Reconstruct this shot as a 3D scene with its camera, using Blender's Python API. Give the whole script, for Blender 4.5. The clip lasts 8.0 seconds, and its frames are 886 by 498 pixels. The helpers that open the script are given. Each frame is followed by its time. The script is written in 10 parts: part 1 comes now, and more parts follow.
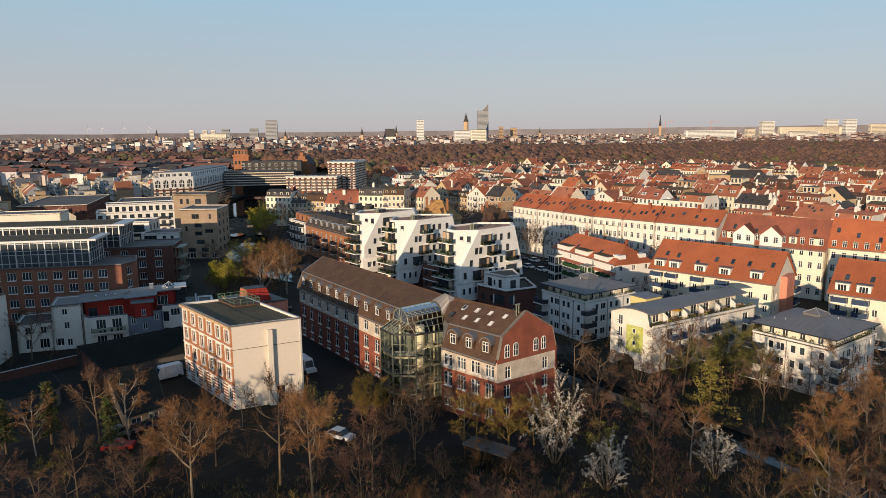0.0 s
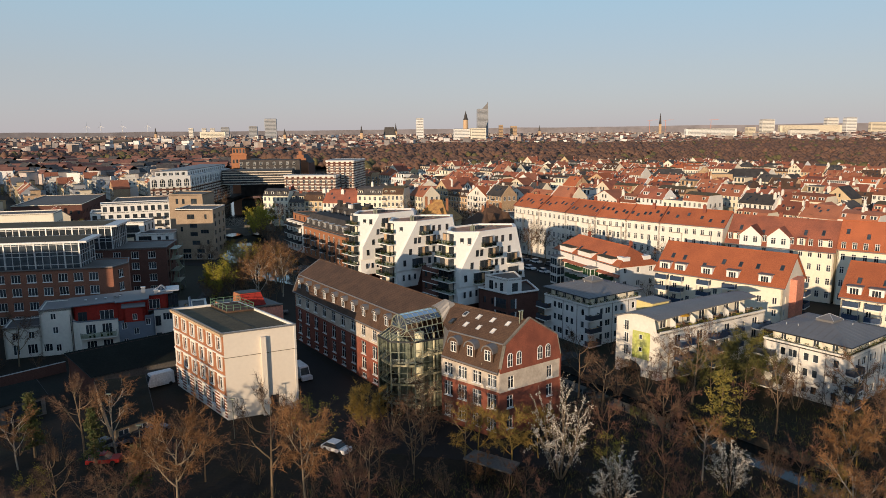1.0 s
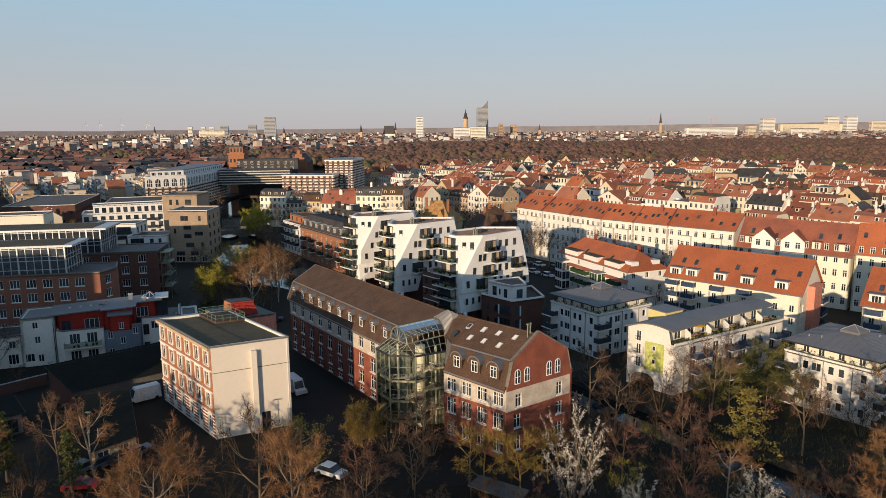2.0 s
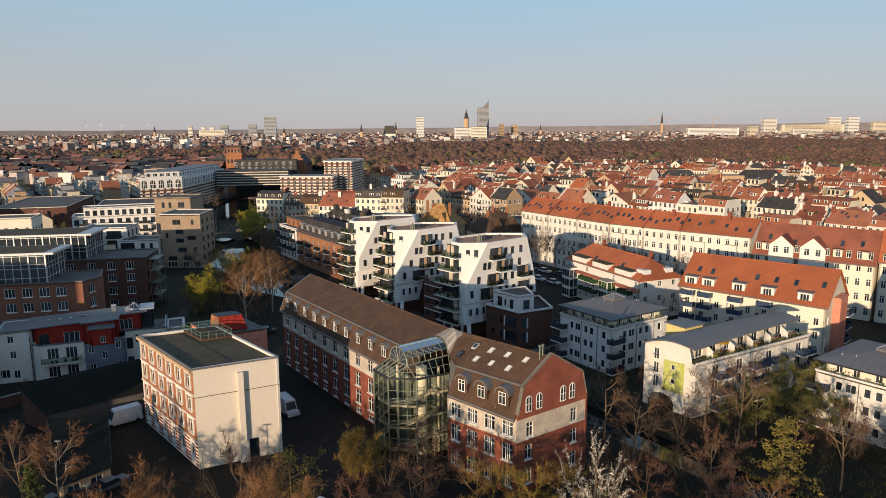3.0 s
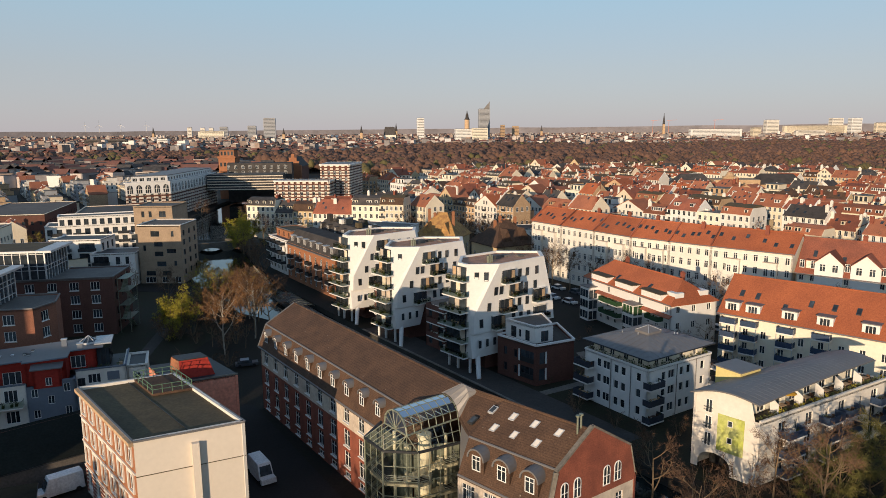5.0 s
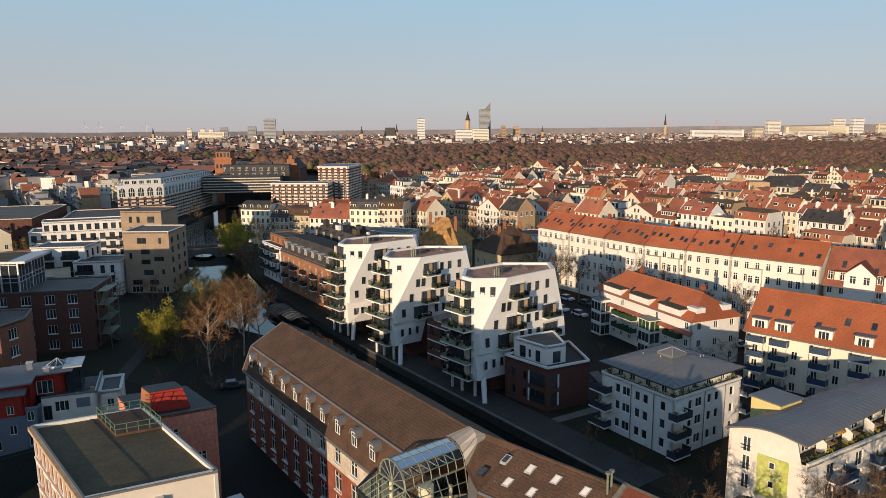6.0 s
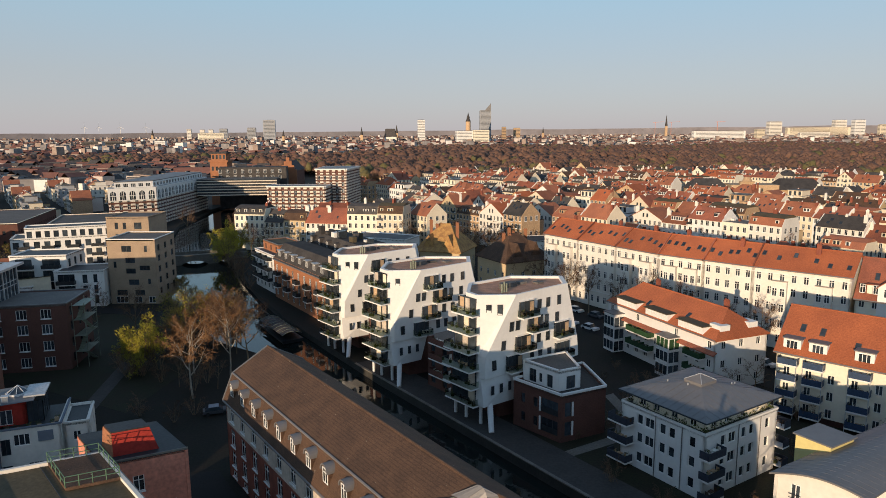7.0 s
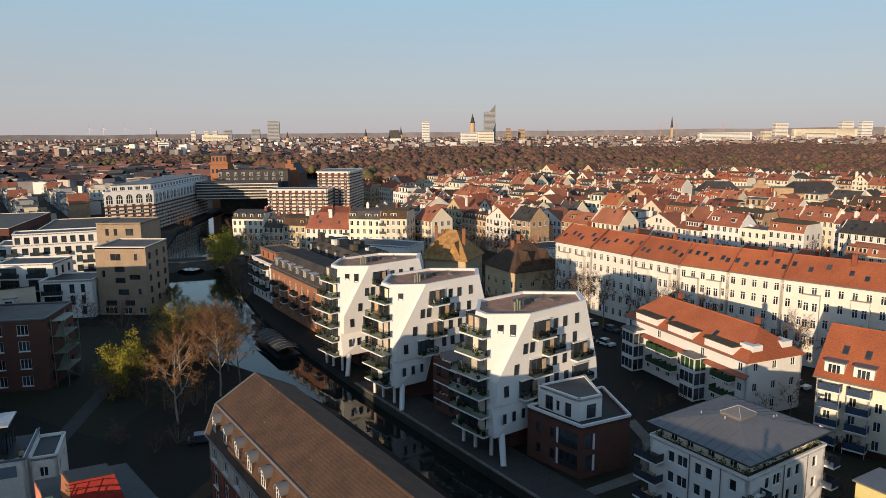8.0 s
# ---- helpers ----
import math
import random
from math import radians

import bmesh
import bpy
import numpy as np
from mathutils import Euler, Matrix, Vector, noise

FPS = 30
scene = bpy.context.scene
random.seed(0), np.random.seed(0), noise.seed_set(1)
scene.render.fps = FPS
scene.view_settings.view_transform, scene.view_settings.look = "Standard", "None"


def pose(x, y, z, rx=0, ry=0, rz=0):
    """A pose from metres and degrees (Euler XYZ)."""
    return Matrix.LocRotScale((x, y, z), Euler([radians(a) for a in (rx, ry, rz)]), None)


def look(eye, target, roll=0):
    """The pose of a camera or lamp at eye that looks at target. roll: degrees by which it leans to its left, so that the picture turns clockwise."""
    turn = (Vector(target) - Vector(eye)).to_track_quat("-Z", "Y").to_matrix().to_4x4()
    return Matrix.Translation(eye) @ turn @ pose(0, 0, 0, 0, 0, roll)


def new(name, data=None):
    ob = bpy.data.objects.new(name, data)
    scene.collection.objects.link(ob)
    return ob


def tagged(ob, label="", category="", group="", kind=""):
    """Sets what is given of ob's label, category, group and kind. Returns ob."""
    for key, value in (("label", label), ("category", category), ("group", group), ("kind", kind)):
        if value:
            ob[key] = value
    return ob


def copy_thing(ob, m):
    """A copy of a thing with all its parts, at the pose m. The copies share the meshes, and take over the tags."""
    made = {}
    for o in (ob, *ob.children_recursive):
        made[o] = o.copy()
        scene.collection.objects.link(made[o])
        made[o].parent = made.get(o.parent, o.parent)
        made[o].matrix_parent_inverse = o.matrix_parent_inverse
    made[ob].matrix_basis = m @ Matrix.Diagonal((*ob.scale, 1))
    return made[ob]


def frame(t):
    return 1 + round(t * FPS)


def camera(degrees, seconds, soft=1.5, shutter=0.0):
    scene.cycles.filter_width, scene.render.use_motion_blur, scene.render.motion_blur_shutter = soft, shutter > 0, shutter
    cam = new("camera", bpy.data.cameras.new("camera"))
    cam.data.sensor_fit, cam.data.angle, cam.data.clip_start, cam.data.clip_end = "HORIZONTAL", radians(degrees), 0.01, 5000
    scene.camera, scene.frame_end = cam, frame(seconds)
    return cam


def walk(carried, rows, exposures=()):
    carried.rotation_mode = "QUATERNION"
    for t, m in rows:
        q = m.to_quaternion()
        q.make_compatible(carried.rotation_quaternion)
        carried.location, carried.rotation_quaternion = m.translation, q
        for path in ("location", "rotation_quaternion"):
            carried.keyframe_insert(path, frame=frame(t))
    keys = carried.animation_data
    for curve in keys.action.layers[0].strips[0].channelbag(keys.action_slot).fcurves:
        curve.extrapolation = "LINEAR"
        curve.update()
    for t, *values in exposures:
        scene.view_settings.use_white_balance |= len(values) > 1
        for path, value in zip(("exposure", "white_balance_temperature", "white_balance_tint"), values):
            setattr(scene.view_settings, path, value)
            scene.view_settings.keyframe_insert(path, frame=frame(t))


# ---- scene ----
cam = camera(65.4, 8.0, soft=0.8)
PATH = [
    (0, (2.852, -1.637, 44.026), (2.808, 0.333, 43.689), -0.5),
    (0.5, (2.833, 0.207, 44.093), (2.79, 2.177, 43.753), -0.5),
    (1, (2.682, 2.669, 44.192), (2.639, 4.639, 43.85), -0.5),
    (1.5, (2.432, 5.804, 44.257), (2.39, 7.774, 43.912), -0.5),
    (3, (1.524, 17.936, 44.634), (1.481, 19.906, 44.288), -0.4),
    (3.5, (1.245, 22.629, 44.756), (1.202, 24.598, 44.411), -0.4),
    (4, (0.928, 27.459, 44.919), (0.884, 29.428, 44.574), -0.4),
    (4.5, (0.585, 32.439, 45.052), (0.541, 34.409, 44.708), -0.4),
    (5, (0.228, 37.491, 45.172), (0.184, 39.461, 44.829), -0.4),
    (6.5, (-0.654, 53.245, 45.521), (-0.7, 55.216, 45.181), -0.4),
    (7, (-0.959, 58.481, 45.61), (-1.005, 60.451, 45.272), -0.4),
    (7.5, (-1.27, 63.668, 45.71), (-1.319, 65.639, 45.375), -0.4),
    (8, (-1.609, 68.313, 45.794), (-1.667, 70.284, 45.46), -0.4),
]
walk(cam, [(t, look(e, g, r)) for t, e, g, r in PATH])

# ---- light ----
SUN_AZ, SUN_EL = radians(26), radians(7.8)          # the light travels towards +y, leaning to +x
world = bpy.data.worlds.new("world")
scene.world = world
world.use_nodes = True
wn = world.node_tree.nodes
sky = wn.new("ShaderNodeTexSky")
sky.sky_type, sky.sun_disc = "NISHITA", False
sky.sun_elevation, sky.sun_rotation = SUN_EL, math.pi + SUN_AZ
sky.air_density, sky.dust_density, sky.ozone_density = 0.7, 0.8, 2.0
wn["Background"].inputs[1].default_value = 0.15
# evening haze: lilac at the skyline, clearing to pale blue above
along, split, ramp = wn.new("ShaderNodeTexCoord"), wn.new("ShaderNodeSeparateXYZ"), wn.new("ShaderNodeValToRGB")
world.node_tree.links.new(along.outputs["Generated"], split.inputs[0])
world.node_tree.links.new(split.outputs["Z"], ramp.inputs[0])
while len(ramp.color_ramp.elements) < 5:
    ramp.color_ramp.elements.new(0.5)
for e, (z, c, k) in zip(ramp.color_ramp.elements, ((0.0, (0.715, 0.66, 0.695), 0.85), (0.08, (0.665, 0.695, 0.73), 0.78), (0.20, (0.52, 0.80, 0.97), 0.80), (0.45, (0.345, 0.53, 0.76), 0.72), (1.0, (0.19, 0.32, 0.55), 0.80))):
    e.position, e.color, e.alpha = z, (*c, k), k
scale = wn.new("ShaderNodeVectorMath")
scale.operation = "SCALE"
scale.inputs["Scale"].default_value = 5.0
world.node_tree.links.new(ramp.outputs["Color"], scale.inputs[0])
veil = wn.new("ShaderNodeMix")
veil.data_type = "RGBA"
world.node_tree.links.new(ramp.outputs["Alpha"], veil.inputs["Factor"])
world.node_tree.links.new(sky.outputs[0], veil.inputs["A"])
world.node_tree.links.new(scale.outputs[0], veil.inputs["B"])
world.node_tree.links.new(veil.outputs["Result"], wn["Background"].inputs[0])
sun = new("sun", bpy.data.lights.new("sun", "SUN"))
sun.data.energy, sun.data.angle, sun.data.color = 5.0, radians(0.5), (1.0, 0.755, 0.51)
toward = Vector((-math.sin(SUN_AZ) * math.cos(SUN_EL), -math.cos(SUN_AZ) * math.cos(SUN_EL), math.sin(SUN_EL)))
sun.matrix_world = look(toward * 100, (0, 0, 0))

# ---- materials ----
def rgb(c):
    return (c[0], c[1], c[2], 1.0)


def mat(name, a, b=None, size=3.0, fine=0.25, rough=0.85, metal=0.0, bump=0.15, vary=0.0, rows=0.0, rowdeep=0.4, mottle=0.5, spec=0.3, island=0.0, grain=0.22):
    """Two-scale mottled surface: a and b mix over patches of `size` metres, with a finer grain; rows: height in metres of courses or ribs."""
    m = bpy.data.materials.new(name)
    m.use_nodes = True
    n, l = m.node_tree.nodes, m.node_tree.links
    p = n["Principled BSDF"]
    p.inputs["Roughness"].default_value, p.inputs["Metallic"].default_value = rough, metal
    p.inputs["Specular IOR Level"].default_value = spec
    b = b or tuple(x * 0.72 for x in a)
    geo = n.new("ShaderNodeNewGeometry")
    big, small = n.new("ShaderNodeTexNoise"), n.new("ShaderNodeTexNoise")
    big.inputs["Scale"].default_value, big.inputs["Detail"].default_value = 1.0 / size, 4.0
    small.inputs["Scale"].default_value, small.inputs["Detail"].default_value = 1.0 / fine, 2.0
    for t in (big, small):
        l.new(geo.outputs["Position"], t.inputs["Vector"])
    ramp = n.new("ShaderNodeMapRange")
    ramp.inputs[1].default_value, ramp.inputs[2].default_value = 0.5 - 0.25 / max(mottle, .05) * .5, 0.5 + 0.25 / max(mottle, .05) * .5
    l.new(big.outputs["Fac"], ramp.inputs[0])
    mix = n.new("ShaderNodeMix")
    mix.data_type = "RGBA"
    mix.inputs["A"].default_value, mix.inputs["B"].default_value = rgb(a), rgb(b)
    l.new(ramp.outputs[0], mix.inputs["Factor"])
    grit = n.new("ShaderNodeMapRange")
    grit.inputs[1].default_value, grit.inputs[2].default_value = 0.25, 0.75
    grit.inputs[3].default_value, grit.inputs[4].default_value = 1.0 - grain, 1.0 + grain
    l.new(small.outputs["Fac"], grit.inputs[0])
    hsv = n.new("ShaderNodeHueSaturation")
    l.new(mix.outputs["Result"], hsv.inputs["Color"])
    value = grit.outputs[0]
    height = small.outputs["Fac"]
    if rows:
        sep, wv = n.new("ShaderNodeSeparateXYZ"), n.new("ShaderNodeMath")
        l.new(geo.outputs["Position"], sep.inputs[0])
        sc = n.new("ShaderNodeMath")
        sc.operation = "MULTIPLY"
        sc.inputs[1].default_value = 1.0 / rows
        l.new(sep.outputs["Z"], sc.inputs[0])
        wv.operation = "FRACT"
        l.new(sc.outputs[0], wv.inputs[0])
        mr = n.new("ShaderNodeMapRange")
        mr.inputs[1].default_value, mr.inputs[2].default_value = 0.0, 0.25
        mr.inputs[3].default_value, mr.inputs[4].default_value = 1.0 - rowdeep, 1.0
        l.new(wv.outputs[0], mr.inputs[0])
        mul = n.new("ShaderNodeMath")
        mul.operation = "MULTIPLY"
        l.new(value, mul.inputs[0])
        l.new(mr.outputs[0], mul.inputs[1])
        value = mul.outputs[0]
    if vary or island:
        src = geo.outputs["Random Per Island"] if island else n.new("ShaderNodeObjectInfo").outputs["Random"]
        amount = island or vary
        vr = n.new("ShaderNodeMapRange")
        vr.inputs[3].default_value, vr.inputs[4].default_value = 1.0 - amount, 1.0 + amount
        l.new(src, vr.inputs[0])
        mul = n.new("ShaderNodeMath")
        mul.operation = "MULTIPLY"
        l.new(value, mul.inputs[0])
        l.new(vr.outputs[0], mul.inputs[1])
        value = mul.outputs[0]
    l.new(value, hsv.inputs["Value"])
    l.new(hsv.outputs[0], p.inputs["Base Color"])
    bp = n.new("ShaderNodeBump")
    bp.inputs["Strength"].default_value, bp.inputs["Distance"].default_value = bump, 0.05
    l.new(height, bp.inputs["Height"])
    l.new(bp.outputs[0], p.inputs["Normal"])
    return m


def glass_mat(name, tint=(0.02, 0.025, 0.03), rough=0.05, vary=0.5):
    """Dark window glass over an unlit room: a smooth gloss over a near-black body."""
    m = mat(name, tint, tuple(x * 2.5 for x in tint), size=1.5, fine=0.6, rough=rough, bump=0.02, vary=vary, spec=0.6)
    return m


def clear_glass(name, tint=(0.84, 0.91, 0.86)):
    """Thin clear panes: light passes straight, and the gloss grows towards grazing angles."""
    m = bpy.data.materials.new(name)
    m.use_nodes = True
    n, l = m.node_tree.nodes, m.node_tree.links
    n.remove(n["Principled BSDF"])
    see, shine, mix, fr = n.new("ShaderNodeBsdfTransparent"), n.new("ShaderNodeBsdfGlossy"), n.new("ShaderNodeMixShader"), n.new("ShaderNodeFresnel")
    see.inputs["Color"].default_value = rgb(tint)
    shine.inputs["Roughness"].default_value = 0.04
    fr.inputs["IOR"].default_value = 1.5
    l.new(fr.outputs[0], mix.inputs[0])
    l.new(see.outputs[0], mix.inputs[1])
    l.new(shine.outputs[0], mix.inputs[2])
    l.new(mix.outputs[0], n["Material Output"].inputs[0])
    return m


M = dict(
    # earth, lawn and asphalt set extra dark: deep shade put into the colour
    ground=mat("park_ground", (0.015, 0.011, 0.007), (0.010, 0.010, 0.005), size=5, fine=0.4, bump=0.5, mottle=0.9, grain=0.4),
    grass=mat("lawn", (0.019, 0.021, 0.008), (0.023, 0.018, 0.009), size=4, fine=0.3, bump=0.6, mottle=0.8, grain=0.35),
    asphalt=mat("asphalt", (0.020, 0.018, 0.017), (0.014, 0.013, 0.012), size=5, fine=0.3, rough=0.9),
    paving=mat("grey_paving", (0.068, 0.060, 0.054), (0.044, 0.041, 0.038), size=3, fine=0.4, rough=0.9),
    stone=mat("quay_stone", (0.20, 0.18, 0.15), (0.12, 0.11, 0.095), size=2, fine=0.3, bump=0.4),
    quay=mat("dark_quay_wall", (0.055, 0.050, 0.042), (0.035, 0.033, 0.028), size=2, fine=0.3, bump=0.4),
    birch=mat("birch_bark", (0.40, 0.35, 0.28), (0.22, 0.18, 0.14), size=0.5, fine=0.1, bump=0.3),
    budw=mat("budding_woodland", (0.135, 0.112, 0.045), (0.105, 0.092, 0.040), size=26, fine=2.2, bump=0.35, island=0.10, grain=0.16),
    brick=mat("red_brick", (0.27, 0.085, 0.052), (0.19, 0.060, 0.040), size=1.8, fine=0.14, rows=0.24, rowdeep=0.14, bump=0.3, mottle=0.8),
    brick_o=mat("orange_brick", (0.36, 0.155, 0.078), (0.28, 0.12, 0.062), size=2.5, fine=0.16, rows=0.24, rowdeep=0.12, bump=0.3),
    brick_d=mat("dark_brick", (0.145, 0.064, 0.048), (0.108, 0.050, 0.038), size=2.5, fine=0.16, rows=0.24, rowdeep=0.15, bump=0.3),
    brick_b=mat("beige_brick", (0.38, 0.285, 0.20), (0.29, 0.215, 0.15), size=2.0, fine=0.16, rows=0.24, rowdeep=0.15, bump=0.3),
    white=mat("white_plaster", (0.76, 0.745, 0.715), (0.71, 0.695, 0.665), size=5, fine=0.5, bump=0.05, grain=0.035),
    whitew=mat("weathered_white_plaster", (0.76, 0.72, 0.65), (0.67, 0.625, 0.555), size=5, fine=0.5, bump=0.08, mottle=0.6, grain=0.06),
    lime=mat("dirty_lime_render", (0.58, 0.50, 0.41), (0.44, 0.37, 0.30), size=1.6, fine=0.3, bump=0.1, mottle=0.8, grain=0.12),
    cream=mat("cream_plaster", (0.74, 0.65, 0.50), (0.66, 0.57, 0.43), size=5, fine=0.5, bump=0.08, vary=0.14, grain=0.06),
    yellow=mat("pale_yellow_plaster", (0.79, 0.735, 0.60), (0.73, 0.67, 0.545), size=5, fine=0.5, bump=0.08, grain=0.05),
    ochre=mat("ochre_plaster", (0.60, 0.46, 0.28), (0.50, 0.38, 0.23), size=5, fine=0.5, bump=0.1, vary=0.12, grain=0.08),
    tan=mat("tan_plaster", (0.52, 0.36, 0.22), (0.44, 0.30, 0.18), size=5, fine=0.5, vary=0.15),
    bluegrey=mat("blue_grey_plaster", (0.165, 0.19, 0.23), (0.135, 0.157, 0.19), size=4, fine=0.5, vary=0.12, grain=0.06),
    grey=mat("grey_plaster", (0.36, 0.37, 0.39), (0.30, 0.31, 0.33), size=4, fine=0.5, vary=0.12, grain=0.06),
    redp=mat("red_panel", (0.36, 0.032, 0.020), (0.28, 0.026, 0.018), size=3, fine=0.4),
    pink=mat("salmon_plaster", (0.62, 0.26, 0.18), (0.54, 0.22, 0.15), size=3, fine=0.4),
    green=mat("lime_green_panel", (0.42, 0.46, 0.10), (0.50, 0.52, 0.20), size=1.5, fine=0.4, mottle=0.9),
    tile=mat("orange_roof_tile", (0.42, 0.125, 0.052), (0.33, 0.098, 0.044), size=5, fine=0.22, rows=0.17, rowdeep=0.25, bump=0.5, vary=0.16, mottle=0.7),
    tile2=mat("red_roof_tile", (0.31, 0.104, 0.060), (0.21, 0.076, 0.050), size=4, fine=0.22, rows=0.17, rowdeep=0.3, bump=0.5, vary=0.35, mottle=0.8),
    tile3=mat("faded_orange_roof_tile", (0.36, 0.135, 0.072), (0.27, 0.105, 0.062), size=4, fine=0.22, rows=0.17, rowdeep=0.3, bump=0.5, vary=0.28, mottle=0.8),
    tileb=mat("brown_roof_tile", (0.108, 0.062, 0.039), (0.076, 0.045, 0.030), size=2.2, fine=0.16, rows=0.17, rowdeep=0.45, bump=0.7, mottle=0.9, grain=0.35),
    tileold=mat("old_ochre_tile", (0.46, 0.26, 0.09), (0.30, 0.16, 0.065), size=1.4, fine=0.2, rows=0.17, rowdeep=0.4, bump=0.6, mottle=1.0),
    slate=mat("dark_slate", (0.088, 0.080, 0.076), (0.058, 0.054, 0.053), size=2.5, fine=0.2, rows=0.2, rowdeep=0.25, rough=0.8, vary=0.25, spec=0.15, mottle=0.8),
    zinc=mat("grey_zinc_roof", (0.20, 0.192, 0.19), (0.160, 0.155, 0.155), size=5, fine=0.5, rough=0.5, metal=0.2, bump=0.05, grain=0.06),
    felt=mat("roofing_felt", (0.112, 0.086, 0.048), (0.080, 0.064, 0.039), size=3, fine=0.3, bump=0.3, mottle=0.8),
    flat=mat("flat_roof_gravel", (0.165, 0.148, 0.132), (0.105, 0.096, 0.088), size=4, fine=0.3, bump=0.3, vary=0.3),
    terra=mat("terracotta_gravel", (0.50, 0.27, 0.175), (0.36, 0.20, 0.13), size=1.2, fine=0.12, bump=0.4, mottle=0.9),
    dark=mat("dark_metal", (0.045, 0.048, 0.052), size=3, fine=0.3, rough=0.5, metal=0.3),
    steel=mat("pale_steel", (0.55, 0.56, 0.57), (0.48, 0.49, 0.50), size=2, fine=0.3, rough=0.45, metal=0.4),
    galv=mat("grey_green_steel", (0.27, 0.29, 0.22), (0.20, 0.22, 0.17), size=1, fine=0.2, rough=0.5, metal=0.3),
    frame=mat("white_window_frame", (0.80, 0.79, 0.76), (0.74, 0.73, 0.70), size=2, fine=0.3, rough=0.5, bump=0.02),
    darkframe=mat("anthracite_frame", (0.055, 0.057, 0.062), size=2, fine=0.3, rough=0.5, bump=0.02),
    blue=mat("blue_balcony_panel", (0.035, 0.062, 0.12), (0.026, 0.045, 0.085), size=1.5, fine=0.3, rough=0.5),
    navy=mat("dark_blue_grey_panel", (0.045, 0.052, 0.070), (0.032, 0.038, 0.052), size=1.5, fine=0.3, rough=0.5),
    gbal=mat("green_balcony_panel", (0.030, 0.075, 0.032), (0.022, 0.055, 0.025), size=1.5, fine=0.3, rough=0.5),
    pane=glass_mat("dark_window_glass"),
    rail=clear_glass("grey_railing_glass", (0.58, 0.64, 0.56)),
    glass=clear_glass("clear_glass"),
    palebark=mat("pale_bark", (0.27, 0.21, 0.14), (0.18, 0.14, 0.095), size=0.8, fine=0.1, bump=0.5, vary=0.15),
    redtwig=mat("reddish_twigs", (0.170, 0.083, 0.053), (0.112, 0.060, 0.043), size=2, fine=0.5, vary=0.25, bump=0.0),
    officeb=mat("office_brick", (0.275, 0.115, 0.072), (0.20, 0.086, 0.056), size=2.5, fine=0.16, rows=0.24, rowdeep=0.12, bump=0.3),
    # far city tones, muted so that the colour carries the distance haze
    fara=mat("hazed_pale_walls", (0.56, 0.49, 0.44), (0.46, 0.40, 0.37), size=60, fine=6, bump=0.0),
    farb=mat("hazed_tan_walls", (0.34, 0.26, 0.215), (0.28, 0.215, 0.185), size=60, fine=6, bump=0.0),
    farc=mat("hazed_grey_walls", (0.30, 0.275, 0.27), (0.23, 0.215, 0.215), size=60, fine=6, bump=0.0),
    farr=mat("hazed_red_roofs", (0.235, 0.105, 0.078), (0.17, 0.085, 0.068), size=60, fine=6, bump=0.0),
    inner=mat("grey_green_inner_wall", (0.20, 0.205, 0.165), (0.13, 0.135, 0.11), size=1.4, fine=0.4, mottle=0.9),
    brush=mat("dead_brush", (0.075, 0.048, 0.030), (0.048, 0.036, 0.024), size=3, fine=0.5, bump=0.0),
    bark=mat("tree_bark", (0.205, 0.145, 0.088), (0.145, 0.106, 0.067), size=0.8, fine=0.1, bump=0.5, vary=0.2),
    twig=mat("brown_twigs", (0.140, 0.078, 0.044), (0.090, 0.055, 0.036), size=3, fine=0.6, vary=0.40, bump=0.0),
    rust=mat("orange_brown_twigs", (0.225, 0.112, 0.047), (0.165, 0.086, 0.038), size=2, fine=0.4, vary=0.25, bump=0.0),
    bloom=mat("white_blossom", (0.80, 0.75, 0.64), (0.72, 0.66, 0.54), size=1, fine=0.3, bump=0.0),
    bud=mat("yellow_green_buds", (0.38, 0.32, 0.035), (0.27, 0.245, 0.030), size=2, fine=0.3, bump=0.0, vary=0.25),
    gold=mat("golden_twigs", (0.33, 0.215, 0.050), (0.25, 0.165, 0.042), size=2, fine=0.4, vary=0.2, bump=0.0),
    willow=mat("willow_twigs", (0.15, 0.135, 0.035), (0.105, 0.100, 0.030), size=2, fine=0.4, vary=0.2, bump=0.0),
    shedroof=mat("dark_sheet_roof", (0.016, 0.019, 0.016), (0.011, 0.013, 0.011), size=3, fine=0.3, rough=0.95, spec=0.1),
    smooth=mat("smooth_cream_render", (0.70, 0.625, 0.53), (0.66, 0.59, 0.50), size=6, fine=0.5, bump=0.04, mottle=0.3, grain=0.03),
    railgreen=mat("green_painted_steel", (0.10, 0.19, 0.11), (0.08, 0.14, 0.09), size=1, fine=0.2, rough=0.5),
    lemon=mat("lemon_plaster", (0.70, 0.60, 0.26), (0.62, 0.52, 0.22), size=3, fine=0.4, grain=0.05),
    needle=mat("pine_needles", (0.21, 0.165, 0.034), (0.12, 0.105, 0.026), size=1, fine=0.3, bump=0.0),
    leaf=mat("balcony_plants", (0.05, 0.085, 0.025), (0.10, 0.08, 0.03), size=0.8, fine=0.2),
    wood=mat("far_woodland", (0.162, 0.088, 0.060), (0.122, 0.070, 0.050), size=40, fine=1.5, bump=0.9, mottle=0.9, island=0.09, grain=0.22),
    # horizon land: lilac-grey evening haze put into the colour itself
    haze=mat("haze_tinted_land", (0.21, 0.195, 0.215), (0.18, 0.17, 0.185), size=300, fine=60, bump=0.0),
    carw=mat("white_car_paint", (0.75, 0.75, 0.75), rough=0.3, size=2, bump=0.0),
    cars=mat("car_paint", (0.16, 0.17, 0.19), rough=0.3, size=2, bump=0.0, vary=0.7),
    carr=mat("red_car_paint", (0.40, 0.03, 0.025), rough=0.3, size=2, bump=0.0),
